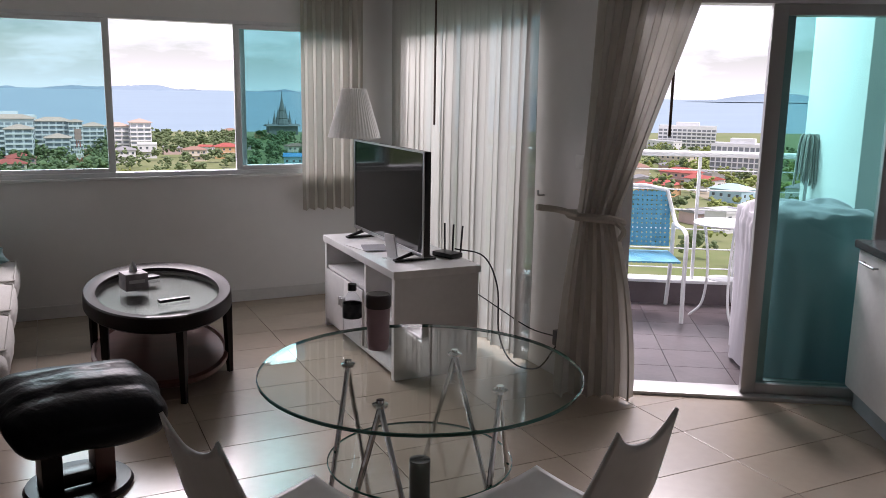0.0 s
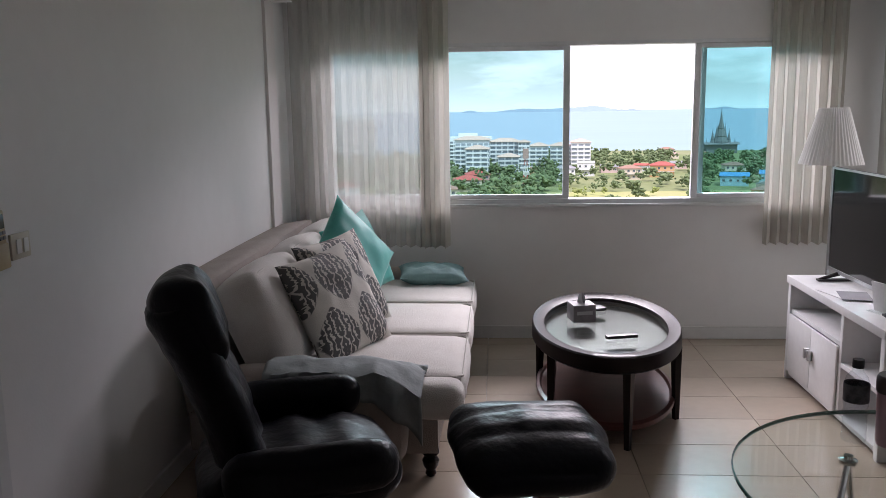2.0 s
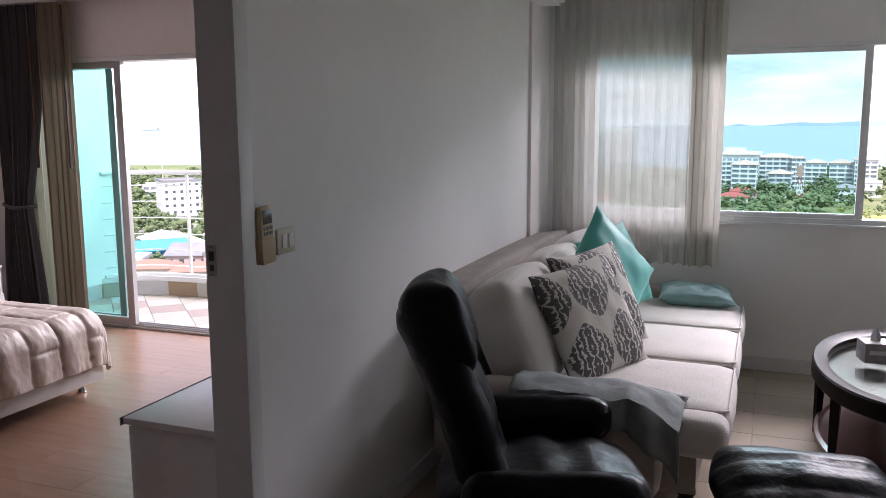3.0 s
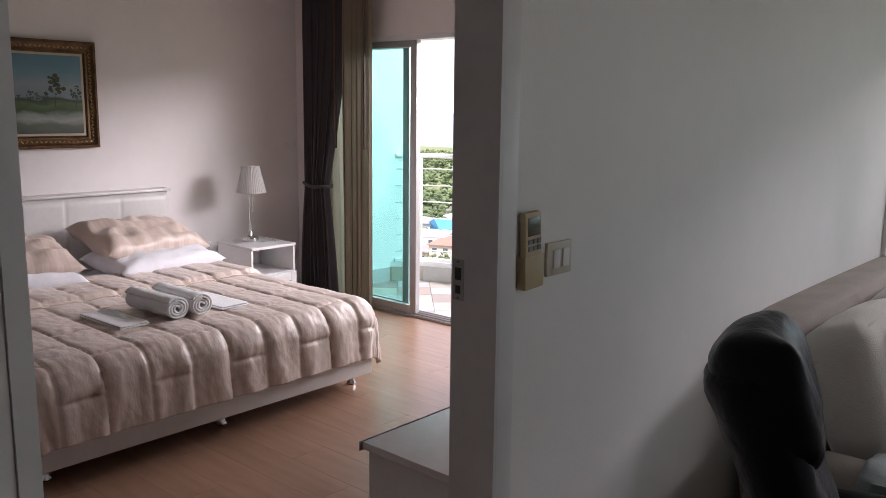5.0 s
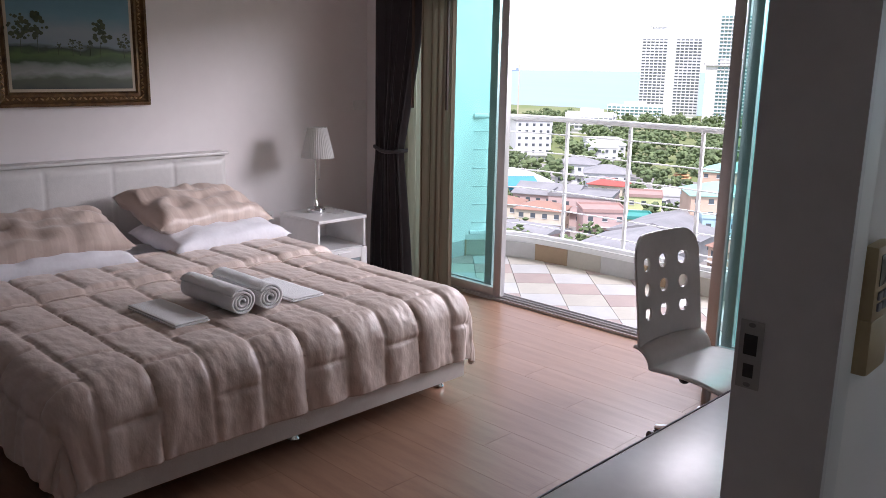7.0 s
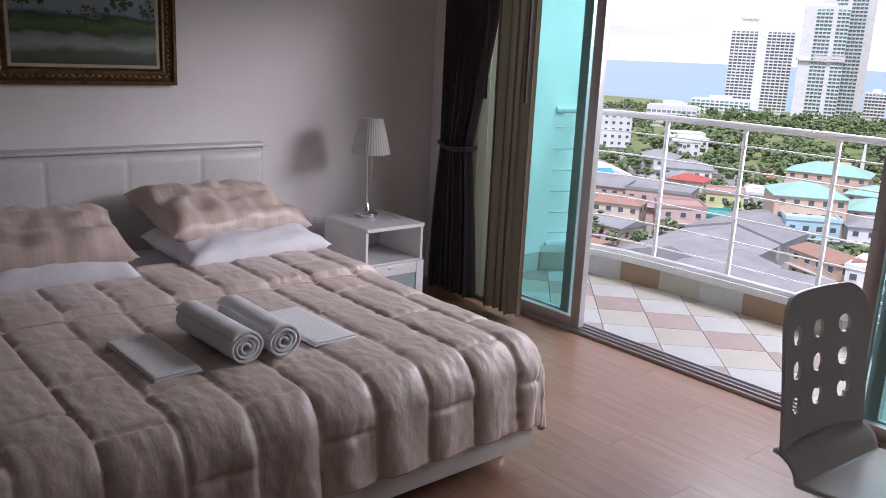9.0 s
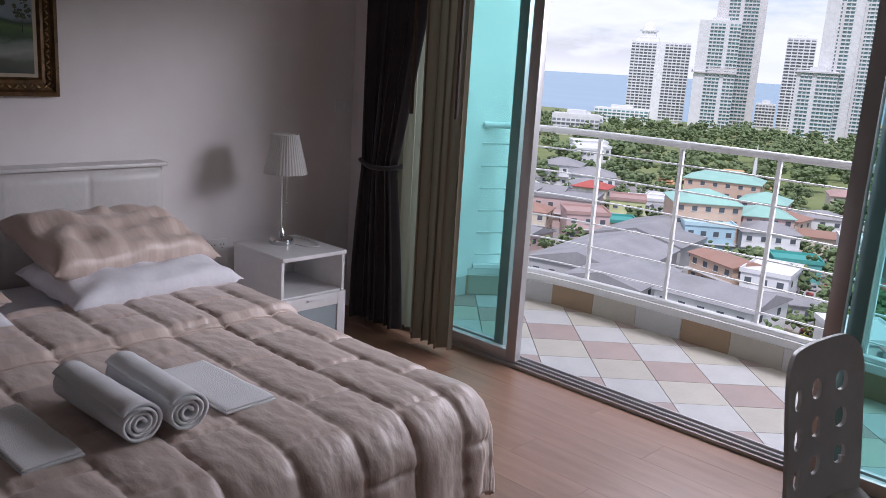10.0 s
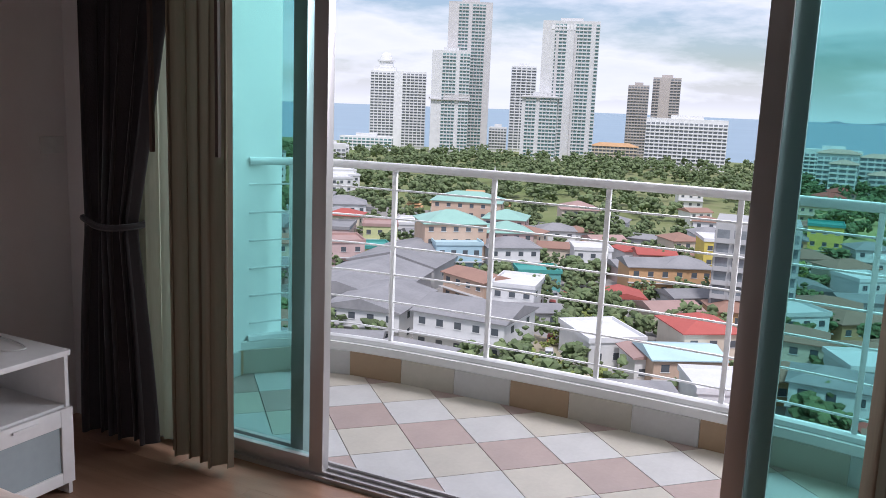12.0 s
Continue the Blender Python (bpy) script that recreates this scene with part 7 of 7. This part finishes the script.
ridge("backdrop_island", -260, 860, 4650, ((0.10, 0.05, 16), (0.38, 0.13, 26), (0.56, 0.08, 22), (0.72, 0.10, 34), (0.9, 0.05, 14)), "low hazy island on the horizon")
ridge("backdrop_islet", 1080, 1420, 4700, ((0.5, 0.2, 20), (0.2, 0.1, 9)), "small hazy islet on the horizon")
ridge("backdrop_hills", 3000, 5200, 3300, ((0.2, 0.10, 42), (0.32, 0.08, 34), (0.55, 0.12, 26), (0.75, 0.1, 38), (0.9, 0.1, 28)), "hills across the bay tinted blue-grey as by haze")
ship = thing("cargo_ship", pose(-3050, 3600, GROUND + 15, 0, 0, 30), "distant cargo ship tinted blue-grey as by haze", "ship")
# the ship takes the same haze-tinted colour as the hills
part("hull", boxes((-45, 45, -6, 6, -2, 6)), M_HAZED, ship, smooth=0)
part("bridge", boxes((28, 40, -5, 5, 6, 16)), M_HAZED, ship, smooth=0)

# ---- trees ----
def leaf_material(name, dark, light):
    m = material(name, dark, 0.85, second=light, scale=0.35, bump=0.4, bump_scale=3)
    n, l = m.node_tree.nodes, m.node_tree.links
    b = n["Principled BSDF"]
    geo, hsv, rg = n.new("ShaderNodeNewGeometry"), n.new("ShaderNodeHueSaturation"), n.new("ShaderNodeMapRange")
    rg.inputs["To Min"].default_value, rg.inputs["To Max"].default_value = 0.7, 1.3
    old = b.inputs["Base Color"].links[0].from_socket
    l.new(geo.outputs["Random Per Island"], rg.inputs["Value"])
    l.new(rg.outputs["Result"], hsv.inputs["Value"])
    l.new(old, hsv.inputs["Color"])
    l.new(hsv.outputs["Color"], b.inputs["Base Color"])
    return m


M_LEAF = leaf_material("tree_leaves", (0.095, 0.14, 0.06), (0.16, 0.20, 0.09))
M_LEAF2 = leaf_material("yellow_green_leaves", (0.18, 0.235, 0.055), (0.25, 0.28, 0.09))
M_BARK = material("grey_bark", (0.14, 0.11, 0.09), 0.9, scale=2)
rng = np.random.default_rng(4)
ico = bmesh.new()
bmesh.ops.create_icosphere(ico, subdivisions=1, radius=1)
ICO_V = np.array([v.co[:] for v in ico.verts])
ICO_F = np.array([[v.index for v in f.verts] for f in ico.faces])
ico.free()


def crown_arrays(n, spread, height, seed):
    """Many ragged leaf clumps scattered through a lumpy crown, 1 unit high."""
    r = np.random.default_rng(seed)
    V, F = [], []
    lobes = r.normal(0, 1, (6, 3)) * (spread * 0.55, spread * 0.55, height * 0.22) + (0, 0, height)
    for k in range(n):
        c = lobes[r.integers(6)]
        d = r.normal(0, 1, 3)
        d /= np.linalg.norm(d)
        p = c + d * (spread * 0.5, spread * 0.5, height * 0.30) * r.uniform(0.6, 1.0)
        s = r.uniform(0.05, 0.13)
        v = ICO_V * (1 + r.uniform(-0.45, 0.45, (len(ICO_V), 1))) * (s, s, s * 0.7) + p
        F.append(ICO_F + len(V) * len(ICO_V))
        V.append(v)
    return np.concatenate(V), np.concatenate(F)


CROWNS = [crown_arrays(38, 0.42, 0.62, s) for s in range(5)]


def scatter(name, places, mat, label):
    """One mesh of many tree crowns; places: x, y, height, width."""
    V, F, base = [], [], 0
    for x, y, h, w in places:
        v, f = CROWNS[int(rng.integers(5))]
        a = rng.uniform(0, 6.28)
        c, s = math.cos(a), math.sin(a)
        q = np.stack([(v[:, 0] * c - v[:, 1] * s) * w + x, (v[:, 0] * s + v[:, 1] * c) * w + y, v[:, 2] * h + GROUND - 0.12 * h], 1)
        V.append(q)
        F.append(f + base)
        base += len(q)
    V, F = np.concatenate(V), np.concatenate(F)
    me = bpy.data.meshes.new(name)
    me.from_pydata(V.tolist(), [], F.tolist())
    me.materials.append(mat)
    ob = new(name, me)
    return tagged(ob, label, "trees", "", "stuff")


def spots(n, area, keep, h=(7, 13)):
    out = []
    while len(out) < n:
        x, y = area()
        if keep(x, y):
            hh = rng.uniform(*h)
            out.append((x, y, hh, hh * rng.uniform(0.8, 1.15)))
    return out


def clear_of(x, y):
    return all((x - a) ** 2 + (y - b) ** 2 > (c + 1.5) ** 2 for a, b, c in taken)


def fan(a0, a1, d0, d1):
    """A random place between two bearings (degrees left of ahead) and two distances."""
    def f():
        a, d = radians(rng.uniform(a0, a1)), math.sqrt(rng.uniform(d0 ** 2, d1 ** 2))
        return -d * math.sin(a), d * math.cos(a)
    return f


scatter("woodland", spots(900, fan(-4, 52, 295, 770), clear_of, (8, 15)), M_LEAF, "broad belt of dark green trees before the towers")
scatter("town_trees", spots(300, fan(0, 52, 125, 320), clear_of, (5, 10)), M_LEAF, "green trees scattered between the houses")
scatter("town_shrubs", spots(120, fan(14, 28, 125, 190), lambda x, y: -80 < x < -25 and clear_of(x, y), (2.5, 5)), M_LEAF2, "yellow-green bushes on an empty lot")
scatter("coast_woodland", spots(330, fan(-30, 4, 480, 830), clear_of, (7, 14)), M_LEAF, "green trees between the meadow and the sea")
scatter("meadow_shrubs", spots(40, fan(-26, 4, 330, 480), clear_of, (3, 7)), M_LEAF2, "scattered bushes on the meadow")
scatter("bay_woodland", spots(300, fan(-62, -30, 170, 720), clear_of, (6, 12)), M_LEAF2, "yellow-green trees below the living room balcony")
scatter("bay_trees", spots(160, fan(-62, -30, 230, 760), clear_of, (7, 13)), M_LEAF, "dark green trees behind the balcony rail")


def tree(at, h, mat, label, seed):
    t = thing("tree", pose(at[0], at[1], GROUND), label, "tree")
    tk = bmesh.new()
    rod(tk, (0, 0, -0.5), (0, 0, h * 0.45), h * 0.03, h * 0.018, 8)
    for k in range(5):
        a = k * 1.3 + seed
        rod(tk, (0, 0, h * 0.34), (h * 0.24 * math.cos(a), h * 0.24 * math.sin(a), h * 0.62), h * 0.014, h * 0.006, 6)
    part("trunk", tk, M_BARK, t)
    v, f = crown_arrays(130, 0.42, 0.62, seed + 40)
    me = bpy.data.meshes.new("crown")
    me.from_pydata((v * (h, h, h) + (0, 0, 0.0)).tolist(), [], f.tolist())
    me.materials.append(mat)
    c = new("crown", me)
    c.parent = t
    return t


near = [(-52, 138), (-38, 160), (-70, 190), (-92, 175), (-120, 250), (-64, 215), (-30, 200), (-14, 170), (-8, 140), (-20, 240), (-140, 200), (-48, 250), (-90, 265), (4, 190), (-160, 240), (18, 380), (52, 365), (95, 400), (140, 392), (70, 420)]
for i, (x, y) in enumerate(near):
    if clear_of(x, y):
        tree((x, y), 7 + (i * 7 % 5), M_LEAF if i % 3 else M_LEAF2, "leafy green tree with a forked trunk", i)

# ---- floor, balcony and kerb pieces ----
TX, TY = 0.71, 0.348
tile_me = mesh_of("tile", boxes((-TX / 2 + 0.0018, TX / 2 - 0.0018, -TY / 2 + 0.0018, TY / 2 - 0.0018, -0.012, 0.0), bevel=0.0015), M_TILE, 0)


def inside(x, y, pts):
    hit = False
    for (x0, y0), (x1, y1) in zip(pts, pts[1:] + pts[:1]):
        if (y0 > y) != (y1 > y) and x < (x1 - x0) * (y - y0) / (y1 - y0) + x0:
            hit = not hit
    return hit


for i in range(-4, 8):
    for j in range(-8, 14):
        x, y = 1.10 + TX * (i + 0.5), 2.62 + TY * (j + 0.5)
        if y > 0.2 and any(inside(x + a, y + b, LIVING) for a in (-0.34, 0.34) for b in (-0.17, 0.17)):
            cut = tile_me
            if not all(inside(x + a, y + b, LIVING) for a in (-0.355, 0.355) for b in (-0.174, 0.174)):
                bm = boxes((-TX / 2 + 0.0018, TX / 2 - 0.0018, -TY / 2 + 0.0018, TY / 2 - 0.0018, -0.012, 0.0))
                for (x0, y0), (x1, y1) in zip(LIVING, LIVING[1:] + LIVING[:1]):
                    if (x0, y0) == (3.28, 3.90) or (x0, y0) == (3.1, 4.0):
                        pass
                    n = Vector((y1 - y0, x0 - x1, 0)).normalized()
                    if (x0, y0) in ((3.28, 3.90),) and y > 4.0:
                        continue
                    if (x0, y0) == (3.1, 4.0) and y < 3.95:
                        continue
                    if (x0, y0) == (4.93, 2.86) and x < 3.1 and y > 4.0:
                        continue
                    bmesh.ops.bisect_plane(bm, geom=bm.verts[:] + bm.edges[:] + bm.faces[:], plane_co=(x0 - x, y0 - y, 0), plane_no=n, clear_outer=True)
                    bmesh.ops.holes_fill(bm, edges=bm.edges[:], sides=0)
                if not bm.verts:
                    bm.free()
                    continue
                cut = mesh_of("tile", bm, M_TILE, 0)
            piece("tile", cut, living_floor, pose(x, y, 0))
part("rear_tiles", boxes((-1.13, 2.9, BACK + 0.01, 0.18, -0.011, 0.0)), M_TILE, living_floor, smooth=0)

PL, PWD = 1.2, 0.19
plank_me = mesh_of("plank", boxes((-PL / 2 + 0.0006, PL / 2 - 0.0006, -PWD / 2 + 0.0005, PWD / 2 - 0.0005, -0.012, 0.0)), M_PLANK, 0)
half_me = {}
for j in range(29):
    y = 6.10 - PWD * (j + 0.5)
    x = -5.63 + (-0.4, 0.0, -0.8)[j % 3]
    while x < -1.14:
        a, b = max(x, -5.63), min(x + PL, -1.14)
        if b - a > 0.02:
            key = round(b - a, 3)
            if key not in half_me:
                half_me[key] = plank_me if abs(key - PL) < 1e-3 else mesh_of("plank", boxes((-key / 2 + 0.0006, key / 2 - 0.0006, -PWD / 2 + 0.0005, PWD / 2 - 0.0005, -0.012, 0.0)), M_PLANK, 0)
            piece("plank", half_me[key], bedroom_floor, pose((a + b) / 2, y, 0))
        x += PL
structure("threshold", boxes((-1.13, -1.0, DY0, DY1, -0.012, 0.004)), M_PLANK_GAP, "dark strip under the bedroom door")

# diagonal three-colour tiles on the bedroom balcony
slab = bpy.data.objects["balcony_floor_bedroom"]
TS = 0.293
three = [mesh_of("tile", boxes((-TS / 2 + 0.002, TS / 2 - 0.002, -TS / 2 + 0.002, TS / 2 - 0.002, -0.012, 0.0), bevel=0.001), m, 0) for m in (M_BT_PINK, M_BT_CREAM, M_BT_WHITE)]
P0 = Vector((-4.485, 6.79, 0))
e1, e2 = Vector((1, -1, 0)).normalized() * TS, Vector((1, 1, 0)).normalized() * TS
for i in range(-14, 18):
    for j in range(-14, 18):
        p = P0 + e1 * i + e2 * j
        if -5.75 < p.x < -1.2 and 6.08 < p.y < 7.5:
            me = three[(i - j) % 3]
            if p.x < -5.2 or p.y < 6.46 or p.y > 7.28:
                bm = boxes((-TS / 2 + 0.002, TS / 2 - 0.002, -TS / 2 + 0.002, TS / 2 - 0.002, -0.012, 0.0))
                bmesh.ops.rotate(bm, verts=bm.verts, cent=(0, 0, 0), matrix=Matrix.Rotation(radians(-45), 3, "Z"))
                for co, no in (((0, 6.252 - p.y, 0), (0, -1, 0)), ((0, 7.45 - p.y, 0), (0, 1, 0)), ((-5.37 - p.x, 0, 0), (-1, 0, 0))):
                    bmesh.ops.bisect_plane(bm, geom=bm.verts[:] + bm.edges[:] + bm.faces[:], plane_co=co, plane_no=no, clear_outer=True)
                    bmesh.ops.holes_fill(bm, edges=bm.edges[:], sides=0)
                if bm.verts:
                    piece("tile", mesh_of("tile", bm, (M_BT_PINK, M_BT_CREAM, M_BT_WHITE)[(i - j) % 3], 0), slab, pose(p.x, p.y, 0))
                else:
                    bm.free()
            else:
                piece("tile", me, slab, pose(p.x, p.y, 0, 0, 0, -45))

# tiles facing the kerb
length, run = 0.0, []
for a, b in zip(kl, kl[1:]):
    run.append((length, a, b))
    length += (b - a).length


def along(s):
    for l, a, b in reversed(run):
        if s >= l:
            return a + (b - a).normalized() * (s - l), (b - a).normalized()
    return kl[0], (kl[1] - kl[0]).normalized()


KT = 0.315
kerb_me = [mesh_of("tile", boxes((0.0015, KT - 0.0015, -0.006, 0.006, 0.0, 0.135), bevel=0.001), m, 0) for m in (M_KERB_BROWN, M_BT_CREAM, M_BT_WHITE)]
for k in range(int(length / KT)):
    p, d = along(k * KT)
    q, _ = along((k + 1) * KT)
    d = (q - p).normalized()
    piece("tile", kerb_me[(k + 1) % 3], kerb, pose(p.x, p.y, 0.001, 0, 0, math.degrees(math.atan2(d.y, d.x))))
side = bpy.data.objects["wall_balcony_side"]
for k in range(3):
    piece("tile", kerb_me[(k + 1) % 3], side, pose(-5.354, 6.305 + KT * k, 0.001, 0, 0, 90))

# dark square tiles on the living room balcony
lb_slab = bpy.data.objects["balcony_floor_living"]
DT = 0.33
dark_me = mesh_of("tile", boxes((-DT / 2 + 0.002, DT / 2 - 0.002, -DT / 2 + 0.002, DT / 2 - 0.002, -0.012, 0.0)), M_DARKTILE, 0)
for i in range(-4, 6):
    for j in range(6):
        u, n = 0.1 + DT * i, 0.17 + DT * (j + 0.5)
        if n < 2.06 and u - DT / 2 > -0.15 - 0.64 * max(0.0, n - DT / 2 - 0.12):
            piece("tile", dark_me, lb_slab, pose(u, n, 0))
